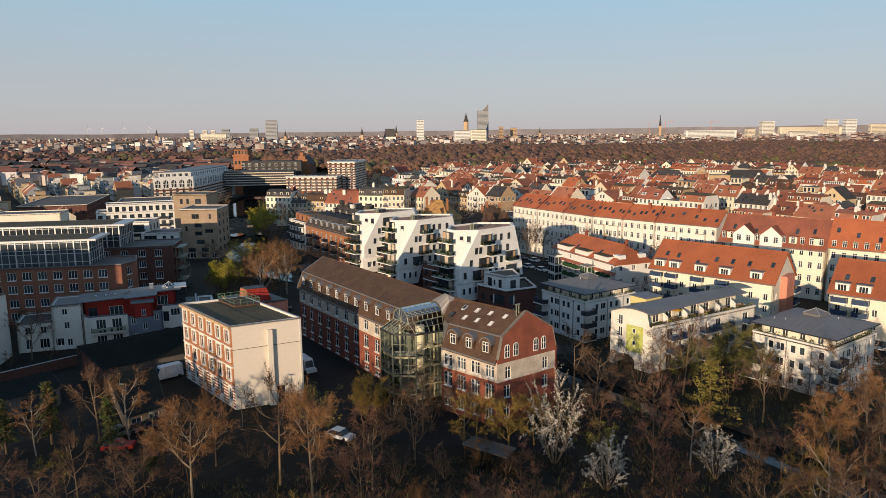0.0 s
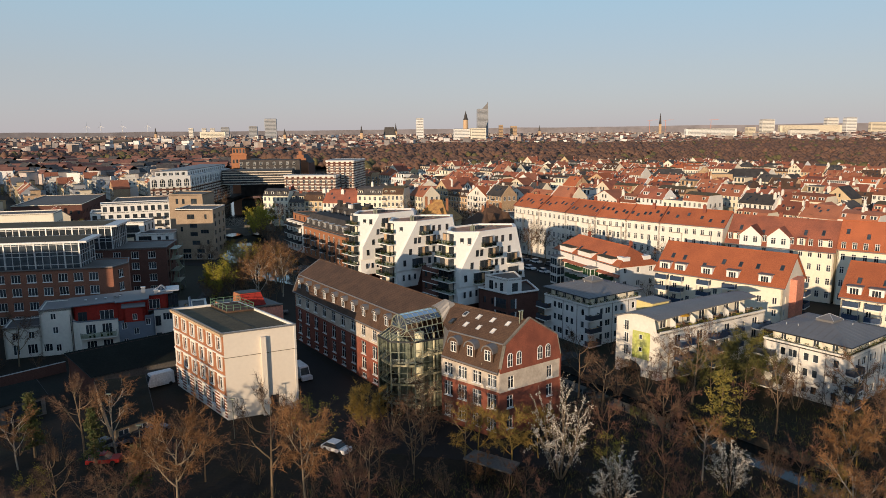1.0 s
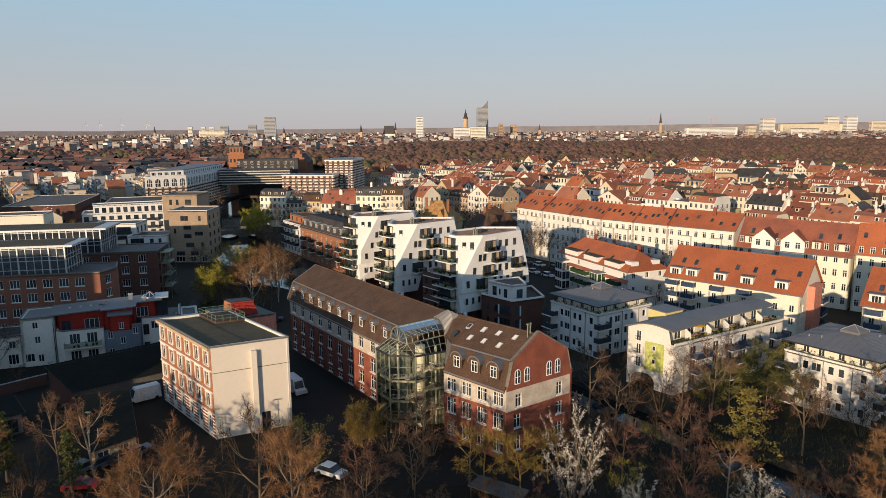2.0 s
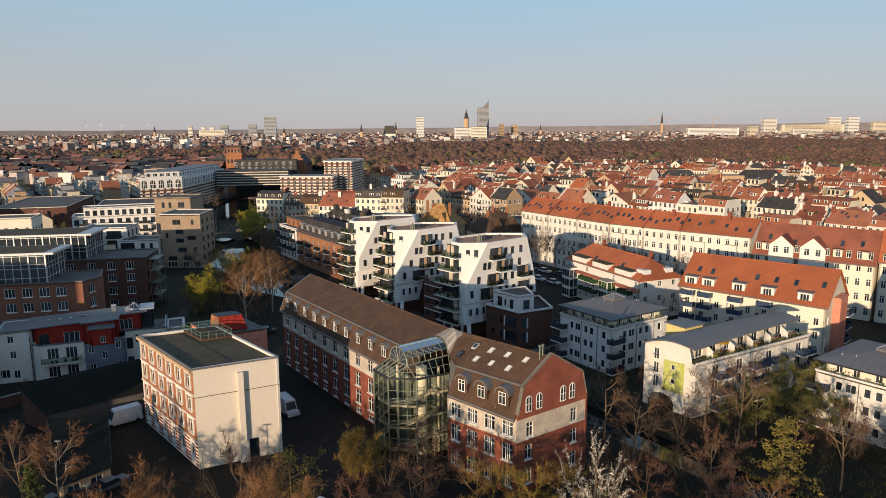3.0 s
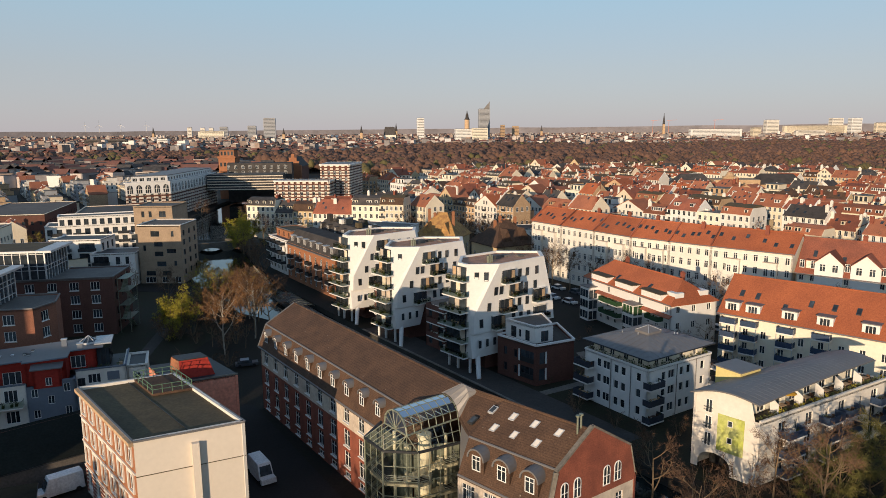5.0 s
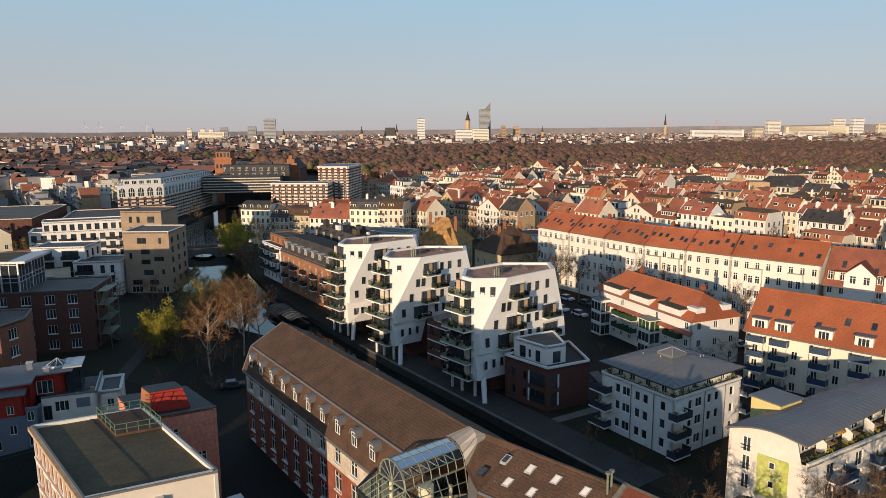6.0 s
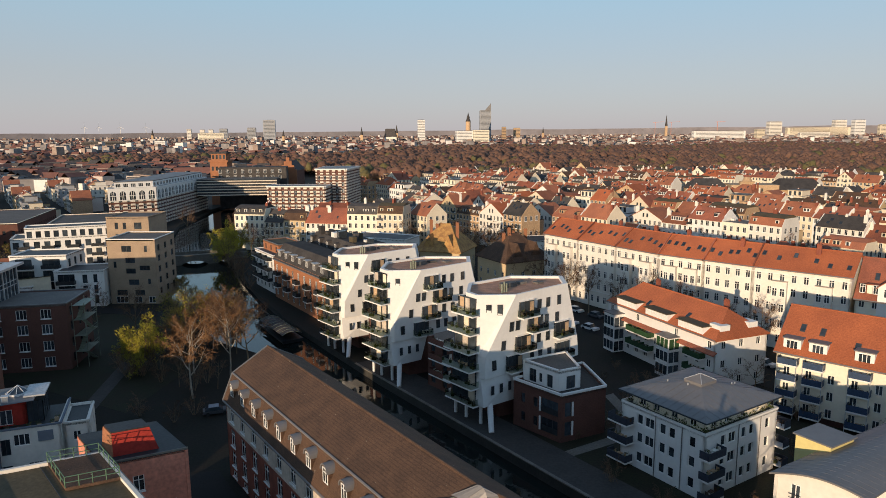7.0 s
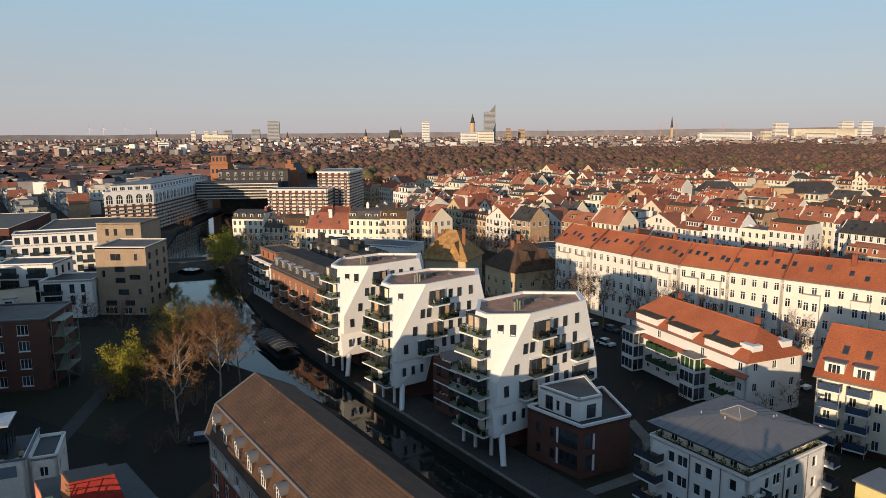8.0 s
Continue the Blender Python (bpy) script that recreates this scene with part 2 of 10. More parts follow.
    tyre=mat("tyre_rubber", (0.02, 0.02, 0.02), size=1),
    umb=mat("yellow_canvas", (0.75, 0.42, 0.05), size=1),
    stripe=mat("pale_brick_band", (0.74, 0.66, 0.56), (0.64, 0.56, 0.47), size=4, fine=0.4),
)
def lichen(m, size=0.55, amount=0.70, colour=(0.42, 0.38, 0.30)):
    """Small pale lichen spots strewn over an old roof."""
    n, l = m.node_tree.nodes, m.node_tree.links
    p = n["Principled BSDF"]
    old = p.inputs["Base Color"].links[0].from_socket
    geo, tex, rng_, mix = n.new("ShaderNodeNewGeometry"), n.new("ShaderNodeTexNoise"), n.new("ShaderNodeMapRange"), n.new("ShaderNodeMix")
    tex.inputs["Scale"].default_value, tex.inputs["Detail"].default_value, tex.inputs["Roughness"].default_value = 1 / size, 3.0, 0.75
    rng_.inputs[1].default_value, rng_.inputs[2].default_value = amount, amount + 0.05
    mix.data_type = "RGBA"
    mix.inputs["B"].default_value = rgb(colour)
    l.new(geo.outputs["Position"], tex.inputs["Vector"])
    l.new(tex.outputs["Fac"], rng_.inputs[0])
    l.new(rng_.outputs[0], mix.inputs["Factor"])
    l.new(old, mix.inputs["A"])
    l.new(mix.outputs["Result"], p.inputs["Base Color"])


lichen(M["tileb"])
lichen(M["felt"], 0.8, 0.72, (0.24, 0.22, 0.16))
lichen(M["tileold"], 0.9, 0.66, (0.20, 0.17, 0.09))
water = bpy.data.materials.new("canal_water")
water.use_nodes = True
wp = water.node_tree.nodes["Principled BSDF"]
wp.inputs["Base Color"].default_value = (0.010, 0.014, 0.013, 1)
wp.inputs["Roughness"].default_value = 0.03
wtex, wbump = water.node_tree.nodes.new("ShaderNodeTexNoise"), water.node_tree.nodes.new("ShaderNodeBump")
wgeo = water.node_tree.nodes.new("ShaderNodeNewGeometry")
wtex.inputs["Scale"].default_value, wtex.inputs["Detail"].default_value = 0.7, 3
wbump.inputs["Strength"].default_value, wbump.inputs["Distance"].default_value = 0.25, 0.05
water.node_tree.links.new(wgeo.outputs["Position"], wtex.inputs["Vector"])
water.node_tree.links.new(wtex.outputs["Fac"], wbump.inputs["Height"])
water.node_tree.links.new(wbump.outputs[0], wp.inputs["Normal"])
M["water"] = water

# ---- mesh tools: all places are in world metres ----
PLACED = {}


class Mesh:
    """Collects vertices and faces, then becomes one mesh."""

    def __init__(self):
        self.v, self.f, self.m = [], [], []

    def face(self, pts, m=0):
        k = len(self.v)
        self.v += [tuple(p) for p in pts]
        self.f.append(tuple(range(k, k + len(pts))))
        self.m.append(m)

    def hexa(self, b, t, m=0):
        """A solid between two rings of equal length, b below and t above (both counter-clockwise from above)."""
        k, n = len(self.v), len(b)
        self.v += [tuple(p) for p in b] + [tuple(p) for p in t]
        self.f += [tuple(range(k + n - 1, k - 1, -1)), tuple(range(k + n, k + 2 * n))]
        self.f += [(k + i, k + (i + 1) % n, k + n + (i + 1) % n, k + n + i) for i in range(n)]
        self.m += [m] * (n + 2)
        return self

    def prism(self, poly, z0, z1, m=0):
        return self.hexa([(x, y, z0) for x, y in poly], [(x, y, z1) for x, y in poly], m)

    def box(self, c, s, ax=(1, 0), m=0):
        """A box on centre-bottom c, of size s, its length along the flat direction ax."""
        d = math.hypot(*ax)
        ux, uy = ax[0] / d * s[0] / 2, ax[1] / d * s[0] / 2
        wx, wy = -ax[1] / d * s[1] / 2, ax[0] / d * s[1] / 2
        ring = [(c[0] + i * ux + j * wx, c[1] + i * uy + j * wy) for i, j in ((-1, -1), (1, -1), (1, 1), (-1, 1))]
        return self.prism(ring, c[2], c[2] + s[2], m)

    def bar(self, a, b, r, m=0, sides=4, r2=None, caps=True):
        a, b = Vector(a), Vector(b)
        d = (b - a)
        if d.length < 1e-6:
            return self
        d.normalize()
        x = d.cross(Vector((0, 0, 1)) if abs(d.z) < 0.95 else Vector((1, 0, 0))).normalized()
        y = d.cross(x)
        k = len(self.v)
        r2 = r if r2 is None else r2
        for p, rr in ((a, r), (b, r2)):
            for i in range(sides):
                q = 2 * math.pi * (i + 0.5) / sides
                self.v.append(tuple(p + x * (math.cos(q) * rr) + y * (math.sin(q) * rr)))
        self.f += [(k + i, k + sides + i, k + sides + (i + 1) % sides, k + (i + 1) % sides) for i in range(sides)]
        self.m += [m] * sides
        if caps:
            self.f += [tuple(range(k, k + sides)), tuple(range(k + 2 * sides - 1, k + sides - 1, -1))]
            self.m += [m] * 2
        return self

    def data(self, name, mats, inverse=None):
        me = bpy.data.meshes.new(name)
        v = self.v if inverse is None else [tuple(inverse @ Vector(p)) for p in self.v]
        me.from_pydata(v, [], self.f)
        for x in (mats if isinstance(mats, (list, tuple)) else [mats]):
            me.materials.append(x)
        if max(self.m, default=0) > 0:
            me.polygons.foreach_set("material_index", self.m)
        me.update()
        return me


def thing(name, label, category, at=(0, 0, 0), rz=0.0, group="", kind=""):
    ob = new(name)
    m = pose(at[0], at[1], at[2], 0, 0, rz)
    ob.matrix_basis = m
    ob.empty_display_size = 1.0
    PLACED[ob] = m
    return tagged(ob, label, category, group, kind)


def part(name, mesh, mats, parent, label=""):
    """One mesh object, given in world metres, under a thing or a part."""
    ob = new(name, mesh.data(name, mats, PLACED[parent].inverted()))
    ob.parent = parent
    PLACED[ob] = PLACED[parent]
    return tagged(ob, label)


def share(name, data, parent, m):
    """An object on shared mesh data at the world pose m, under parent."""
    ob = new(name, data)
    ob.parent = parent
    ob.matrix_basis = PLACED[parent].inverted() @ m
    PLACED[ob] = m
    return ob


def single(name, mesh, mats, label, category, group="", kind="", at=None):
    """A thing made of one mesh."""
    if at is None:
        ob = new(name, mesh.data(name, mats))
        PLACED[ob] = Matrix.Identity(4)
    else:
        ob = new(name, mesh.data(name, mats, pose(*at).inverted()))
        ob.matrix_basis = pose(*at)
        PLACED[ob] = pose(*at)
    return tagged(ob, label, category, group, kind)


# windows: local x to the right, y outwards, z up, origin at the middle of the sill
KIT = {}


def window_kit(w, h, style):
    key = (round(w, 2), round(h, 2), style)
    if key not in KIT:
        f, p = Mesh(), Mesh()
        t = 0.09 if w > 0.8 else 0.07
        bars = [(-w / 2, -w / 2 + t, 0, h), (w / 2 - t, w / 2, 0, h), (-w / 2, w / 2, 0, t), (-w / 2, w / 2, h - t, h)]
        if "c" in style:                                   # casement: a middle post and a transom
            bars += [(-t / 2, t / 2, 0, h), (-w / 2, w / 2, h * 0.68, h * 0.68 + t * 0.8)]
        if "m" in style:
            bars.append((-t / 2, t / 2, 0, h))
        if "3" in style:
            bars += [(x - t / 2, x + t / 2, 0, h) for x in (-w / 6, w / 6)]
        xs, zs = sorted({x for r in bars for x in r[:2]}), sorted({z for r in bars for z in r[2:]})
        solid = {(i, j) for i in range(len(xs) - 1) for j in range(len(zs) - 1) if any(r[0] < (xs[i] + xs[i + 1]) / 2 < r[1] and r[2] < (zs[j] + zs[j + 1]) / 2 < r[3] for r in bars)}
        at = {}
        def corner(i, j, y):
            if (i, j, y) not in at:
                at[i, j, y] = len(f.v)
                f.v.append((xs[i], y, zs[j]))
            return at[i, j, y]
        for i, j in sorted(solid):
            ring = [(i, j), (i, j + 1), (i + 1, j + 1), (i + 1, j)]
            f.f.append(tuple(corner(*c, 0.0) for c in ring))
            for (c0, c1), beside in zip(zip(ring, ring[1:] + ring[:1]), ((i - 1, j), (i, j + 1), (i + 1, j), (i, j - 1))):
                if beside not in solid:
                    f.f.append((corner(*c1, 0.0), corner(*c0, 0.0), corner(*c0, -0.06), corner(*c1, -0.06)))
        f.m = [0] * len(f.f)
        p.face([(-w / 2 + t / 2, -0.035, t / 2), (w / 2 - t / 2, -0.035, t / 2), (w / 2 - t / 2, -0.035, h - t / 2), (-w / 2 + t / 2, -0.035, h - t / 2)])
        fm = M["darkframe"] if "d" in style else M["frame"]
        KIT[key] = (f.data("window", fm), p.data("pane", M["pane"]))
    return KIT[key]


def window(parent, m, w, h, style="wm", pane=True):
    if "f" in style:                                       # far off: frame and glass in one
        key = (round(w, 2), round(h, 2), style, 1)
        if key not in KIT:
            window_kit(w, h, style)
            one, fr, gl = Mesh(), *KIT[(round(w, 2), round(h, 2), style)]
            for k, src in ((0, fr), (1, gl)):
                for q in src.polygons:
                    one.face([src.vertices[i].co for i in q.vertices], k)
            KIT[key] = one.data("window", [fr.materials[0], M["pane"]])
        return share("window", KIT[key], parent, m)
    f, p = window_kit(w, h, style)
    ob = share("window", f, parent, m)
    if pane:
        share("pane", p, ob, m)
    return ob


def facing(x, y, z, nx, ny):
    """A pose at (x, y, z) whose y axis points along the flat normal (nx, ny)."""
    d = math.hypot(nx, ny)
    nx, ny = nx / d, ny / d
    return Matrix(((-ny * -1, nx, 0, x), (-nx, ny, 0, y), (0, 0, 1, z), (0, 0, 0, 1)))


def wall(parent, p0, p1, z0, z1, wins, m, style="wm", deep=0.2, name="wall", label=""):
    """A wall from p0 to p1 (outside to the right of that way) with real openings; wins: (middle, sill height, width, height[, style])."""
    p0, p1 = Vector(p0), Vector(p1)
    L = (p1 - p0).length
    d = (p1 - p0) / L
    nrm = Vector((d.y, -d.x))
    holes = [(u - w / 2, u + w / 2, v, v + h) for u, v, w, h, *_ in wins]
    us = sorted({0.0, L, *[round(x, 3) for h in holes for x in h[:2]]})
    vs = sorted({0.0, z1 - z0, *[round(x, 3) for h in holes for x in h[2:]]})
    us, vs = [x for x in us if 0 <= x <= L], [x for x in vs if 0 <= x <= z1 - z0]
    me = Mesh()
    def at(u, v, o=0.0):
        q = p0 + d * u - nrm * o
        return (q.x, q.y, z0 + v)
    for j in range(len(vs) - 1):
        i = 0
        while i < len(us) - 1:
            cv = (vs[j] + vs[j + 1]) / 2
            def solid(k):
                cu = (us[k] + us[k + 1]) / 2
                return not any(h[0] < cu < h[1] and h[2] < cv < h[3] for h in holes)
            if not solid(i):
                i += 1
                continue
            k = i
            while k < len(us) - 1 and solid(k):
                k += 1
            me.face([at(us[i], vs[j]), at(us[k], vs[j]), at(us[k], vs[j + 1]), at(us[i], vs[j + 1])])
            i = k
    for a, b, c, e in holes:
        me.face([at(a, c), at(a, c, deep), at(a, e, deep), at(a, e)][::-1])
        me.face([at(b, c), at(b, c, deep), at(b, e, deep), at(b, e)])
        me.face([at(a, c), at(b, c), at(b, c, deep), at(a, c, deep)][::-1])
        me.face([at(a, e), at(b, e), at(b, e, deep), at(a, e, deep)])
    for (u, v, w, h, *st), (a, b, c, e) in zip(wins, holes):
        if "s" in (st[0] if st else style):                # projecting sill
            a, b = a - .06, b + .06
            me.hexa([at(a, c - .1, -.12), at(b, c - .1, -.12), at(b, c - .1, .06), at(a, c - .1, .06)], [at(a, c + .012, -.12), at(b, c + .012, -.12), at(b, c + .012, .06), at(a, c + .012, .06)], 1)
    th = 0.35
    me.face([at(0, 0, th), at(L, 0, th), at(L, z1 - z0, th), at(0, z1 - z0, th)][::-1])
    me.face([at(0, z1 - z0), at(L, z1 - z0), at(L, z1 - z0, th), at(0, z1 - z0, th)])
    me.face([at(0, 0), at(0, 0, th), at(0, z1 - z0, th), at(0, z1 - z0)][::-1])
    me.face([at(L, 0), at(L, 0, th), at(L, z1 - z0, th), at(L, z1 - z0)])
    ob = part(name, me, [m, M["frame"]] if max(me.m) else m, parent, label)
    for u, v, w, h, *s in wins:
        x, y, z = at(u, v, deep - 0.08)
        window(parent, facing(x, y, z, nrm.x, nrm.y), w, h, s[0] if s else style)
    return ob


def grid(L, n, rows, w, h, first=None, style=None):
    """Evenly spaced openings: n to a row, at the sill heights in rows."""
    step = L / n
    out = []
    for v in rows:
        for i in range(n):
            out.append(((i + 0.5) * step, v, w, h) + ((style,) if style else ()))
    return out


def slab(mesh, pts, t, m=0):
    """A sloping sheet of thickness t below the counter-clockwise outline pts."""
    mesh.hexa([(x, y, z - t) for x, y, z in pts], pts, m)


def chimney(parent, x, y, z0, z1, ax, m=None, s=(0.9, 0.55)):
    c = Mesh().box((x, y, z0), (s[0], s[1], z1 - z0), ax)
    c.box((x, y, z1 - 0.25), (s[0] + 0.14, s[1] + 0.14, 0.12), ax)
    for k in (-0.25, 0.25):
        d = math.hypot(*ax)
        c.box((x + ax[0] / d * k * s[0], y + ax[1] / d * k * s[0], z1), (0.2, 0.2, 0.25), ax)
    return part("chimney", c, m or M["brick"], parent)


def clump(mesh, c, r, n, size, rng, m=0, flat=1.0):
    """n loose leaf-sized triangles in a ball."""
    for _ in range(n):
        p = Vector((rng.gauss(0, 1), rng.gauss(0, 1), rng.gauss(0, 1)))
        p.normalize()
        p = Vector(c) + Vector((p.x, p.y, p.z * flat)) * (r * rng.random() ** 0.4)
        a = Vector((rng.uniform(-1, 1), rng.uniform(-1, 1), rng.uniform(-1, 1))) * size
        b = Vector((rng.uniform(-1, 1), rng.uniform(-1, 1), rng.uniform(-1, 1))) * size
        mesh.face([p, p + a, p + b], m)

# ---- the ground, with the canal cut into it ----
A = Vector((0.590, -0.807))      # along the canal and the streets, towards the camera's side
B = Vector((0.807, 0.590))       # across them
CANAL = [(400, -700, 8, 8), (150, -70, 8, 8), (74, 52, 6, 6), (40.5, 97.3, 4.2, 4.2), (2.2, 149.7, 4.2, 4.2), (-19.5, 179.3, 4.2, 4.2), (-31, 194, 5.5, 5.5), (-50, 214, 11, 10),
         (-66, 240, 12, 11), (-80, 268, 13, 11), (-96, 303, 12, 11), (-112, 345, 12, 12), (-128, 400, 13, 13), (-136, 470, 13, 13), (-150, 520, 0.1, 0.1)]
WATER_Z = -1.4


def banks():
    out = []
    for i, (x, y, wl, wr) in enumerate(CANAL):
        a, b = CANAL[max(i - 1, 0)], CANAL[min(i + 1, len(CANAL) - 1)]
        d = Vector((b[0] - a[0], b[1] - a[1])).normalized()
        left = Vector((x, y)) + Vector((-d.y, d.x)) * wl
        right = Vector((x, y)) - Vector((-d.y, d.x)) * wr
        out.append((left, right))
    return out


BANK = banks()
g = Mesh()
FAR = 6000.0
g.face([(-FAR, -2000, 0), (FAR, -2000, 0), (FAR, BANK[0][1].y, 0), (BANK[0][1].x, BANK[0][1].y, 0), (BANK[0][0].x, BANK[0][0].y, 0), (-FAR, BANK[0][0].y, 0)])
for (l0, r0), (l1, r1) in zip(BANK, BANK[1:]):
    g.face([(-FAR, l0.y, 0), (l0.x, l0.y, 0), (l1.x, l1.y, 0), (-FAR, l1.y, 0)])
    g.face([(r0.x, r0.y, 0), (FAR, r0.y, 0), (FAR, r1.y, 0), (r1.x, r1.y, 0)])
    g.face([(l0.x, l0.y, 0), (l0.x, l0.y, -4), (l1.x, l1.y, -4), (l1.x, l1.y, 0)], 1)
    g.face([(r0.x, r0.y, -4), (r0.x, r0.y, 0), (r1.x, r1.y, 0), (r1.x, r1.y, -4)], 1)
    g.face([(l0.x, l0.y, -4), (r0.x, r0.y, -4), (r1.x, r1.y, -4), (l1.x, l1.y, -4)], 1)
le, re = BANK[-1]
g.face([(-FAR, le.y, 0), (le.x, le.y, 0), (re.x, re.y, 0), (FAR, re.y, 0), (FAR, FAR, 0), (-FAR, FAR, 0)])
single("ground", g, [M["ground"], M["quay"]], "earth and grass sheet, coloured darker for deep shade, with stone canal banks", "ground", kind="structure")
w = Mesh()
for (l0, r0), (l1, r1) in zip(BANK, BANK[1:]):
    w.face([(l0.x, l0.y, WATER_Z), (r0.x, r0.y, WATER_Z), (r1.x, r1.y, WATER_Z), (l1.x, l1.y, WATER_Z)])
single("water", w, M["water"], "dark still canal water reflecting the sky", "water", kind="structure")


def sheet(name, pts, m, z, label, category):
    me = Mesh()
    me.prism(pts, 0.0, z)
    return single(name, me, m, label, category, kind="structure")


def strip(a, b, w):
    a, b = Vector(a), Vector(b)
    n = (b - a).normalized()
    n = Vector((-n.y, n.x)) * (w / 2)
    return [tuple(a - n), tuple(b - n), tuple(b + n), tuple(a + n)]


def pq(p, q):
    """The flat place p metres along the street grid (towards the camera) and q across it."""
    v = A * p + B * q
    return (v.x, v.y)


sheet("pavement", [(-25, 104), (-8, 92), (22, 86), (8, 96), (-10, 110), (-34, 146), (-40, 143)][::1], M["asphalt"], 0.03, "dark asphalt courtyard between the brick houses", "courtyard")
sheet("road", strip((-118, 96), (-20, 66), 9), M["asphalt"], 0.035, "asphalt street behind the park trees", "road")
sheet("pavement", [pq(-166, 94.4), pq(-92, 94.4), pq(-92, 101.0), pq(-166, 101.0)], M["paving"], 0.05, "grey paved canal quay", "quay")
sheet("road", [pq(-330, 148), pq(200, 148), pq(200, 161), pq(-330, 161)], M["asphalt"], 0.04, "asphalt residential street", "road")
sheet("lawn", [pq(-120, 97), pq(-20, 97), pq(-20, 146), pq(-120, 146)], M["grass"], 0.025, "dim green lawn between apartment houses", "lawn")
sheet("path", [(12.9, 148.9), (23.5, 155.4), (27.2, 166.0), (26.0, 174.0), (24.2, 173.0), (25.2, 166.4), (22.4, 157.0), (12.4, 150.6)], M["stone"], 0.04, "pale paved garden path between apartment houses", "path")
sheet("path", strip((-62, 160), (-70, 204), 2.6), M["paving"], 0.05, "grey park path between shrubs", "path")
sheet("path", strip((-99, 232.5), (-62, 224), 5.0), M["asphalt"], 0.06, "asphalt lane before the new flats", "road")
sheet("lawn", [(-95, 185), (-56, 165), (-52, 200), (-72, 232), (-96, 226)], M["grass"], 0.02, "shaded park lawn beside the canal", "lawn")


# ---- brick factory with mansard roof ----
def loft_roof(parent, s0, s1, m, name="roof", t=0.25):
    """Roof sheets between two cross sections (front eave ... back eave), each its own slab."""
    for (a0, b0), (a1, b1) in zip(zip(s0, s0[1:]), zip(s1, s1[1:])):
        me = Mesh()
        slab(me, [a0, a1, b1, b0], t)
        part(name, me, m, parent)


def build_factory():
    h = thing("brick_factory", "long red brick factory with brown mansard roof and dormers", "building", (-10, 122, 0))
    o, d, inn = Vector((-31.5, 144.1)), Vector((0.595, -0.804)), Vector((0.804, 0.595))
    def sec(s):
        q = o + d * s
        f = lambda w, z: (q.x + inn.x * w, q.y + inn.y * w, z)
        return [f(-0.3, 10.5), f(1.2, 14.0), f(6.2, 16.8), f(11.2, 14.0), f(12.7, 10.5)]
    s0, s1 = sec(-1.0), sec(45.5)
    s2 = [(8.2, 95.9, 10.0), (9.4, 97.6, 13.7), (12.9, 99.6, 16.8), (17.5, 103.3, 13.5), (18.5, 103.7, 10.3)]
    loft_roof(h, s0, s1, M["tileb"])
    sm = [tuple(a + (b - a) * 0.37 for a, b in zip(p, q)) for p, q in zip(s1, s2)]
    loft_roof(h, s1[2:], sm[2:], M["tileb"])
    vm = Mesh()
    slab(vm, [(0.2, 109.2, 13.9), sm[1], sm[2], (1.4, 110.4, 16.8)], .25)
    part("roof", vm, M["tileb"], h)
    loft_roof(h, sm, s2, M["tileb"])
    ck = Mesh()
    ck.face([(0.25, 103.3, 0), (0.25, 103.3, 10.2), (1.25, 104.35, 13.8), (0.5, 109.0, 13.8), (0.5, 109.0, 0)])
    ck.face([(0.5, 103.3, 0), (0.5, 103.3, 10.2), (1.5, 104.35, 13.8), (0.75, 109.0, 13.8), (0.75, 109.0, 0)][::-1])
    part("cheek", ck, M["zinc"], h)
    for k, (z0, z1, m) in enumerate(((0.0, 7.5, M["brick"]), (7.5, 10.5, M["lime"]))):
        a, b = o + d * -0.8, o + d * 45.4
        L = (b - a).length
        if k == 0:
            wins = [(2.2 + i * 3.95, v, 1.7, hh, "cs") for i in range(11) for v, hh in ((0.4, 0.9), (1.9, 2.2), (4.75, 2.35))]
        else:
            wins = [(2.2 + i * 3.95, 0.6, 1.6, 1.9, "cs") for i in range(11)]
        wall(h, a, b, z0, z1, wins, m)
        a2, b2 = Vector((0.1, 103.4)), Vector((8.5, 96.1))
        L2 = (b2 - a2).length
        n = 4
        if k == 0:
            wall(h, a2, b2, z0, z1 - 0.4, [(L2 * (i + .5) / n, v, 1.7, hh, "c3s") for i in range(n) for v, hh in ((1.0, 1.9), (4.3, 2.3))], m)
        else:
            wall(h, a2, b2, z0 - 0.4, z1 - 0.4, [(L2 * (i + .5) / n, 0.5, 1.7, 1.9, "c3s") for i in range(n)], m)
    # gable end
    ga, gb = Vector((8.5, 96.1)), Vector((18.3, 103.4))
    gl = (gb - ga).length
    gd = (gb - ga) / gl
    wall(h, ga, gb, 0, 7.0, [(2.0, 1.2, 1.2, 2.0, "cs"), (9.8, 1.2, 1.2, 2.0, "cs"), (2.0, 4.4, 1.2, 1.9, "cs"), (9.8, 4.4, 1.2, 1.9, "cs")], M["brick"])
    wall(h, ga, gb, 7.0, 9.9, [(2.2, 0.3, 1.1, 1.9, "cs"), (9.8, 0.3, 1.1, 1.9, "cs")], M["lime"])
    gn = Vector((gd.y, -gd.x))
    prof = [(0, 9.9), (gl, 9.9), (gl - 0.2, 10.6), (gl - 1.0, 13.7), (gl * 0.47, 17.1), (1.0, 13.9), (0.2, 10.6)]
    gm = Mesh()
    f = lambda u, z, w: (ga.x + gd.x * u + gn.x * w, ga.y + gd.y * u + gn.y * w, z)
    front, back = [f(u, z, 0.04) for u, z in prof], [f(u, z, -0.4) for u, z in prof]
    gm.face(front)
    gm.face(back[::-1])
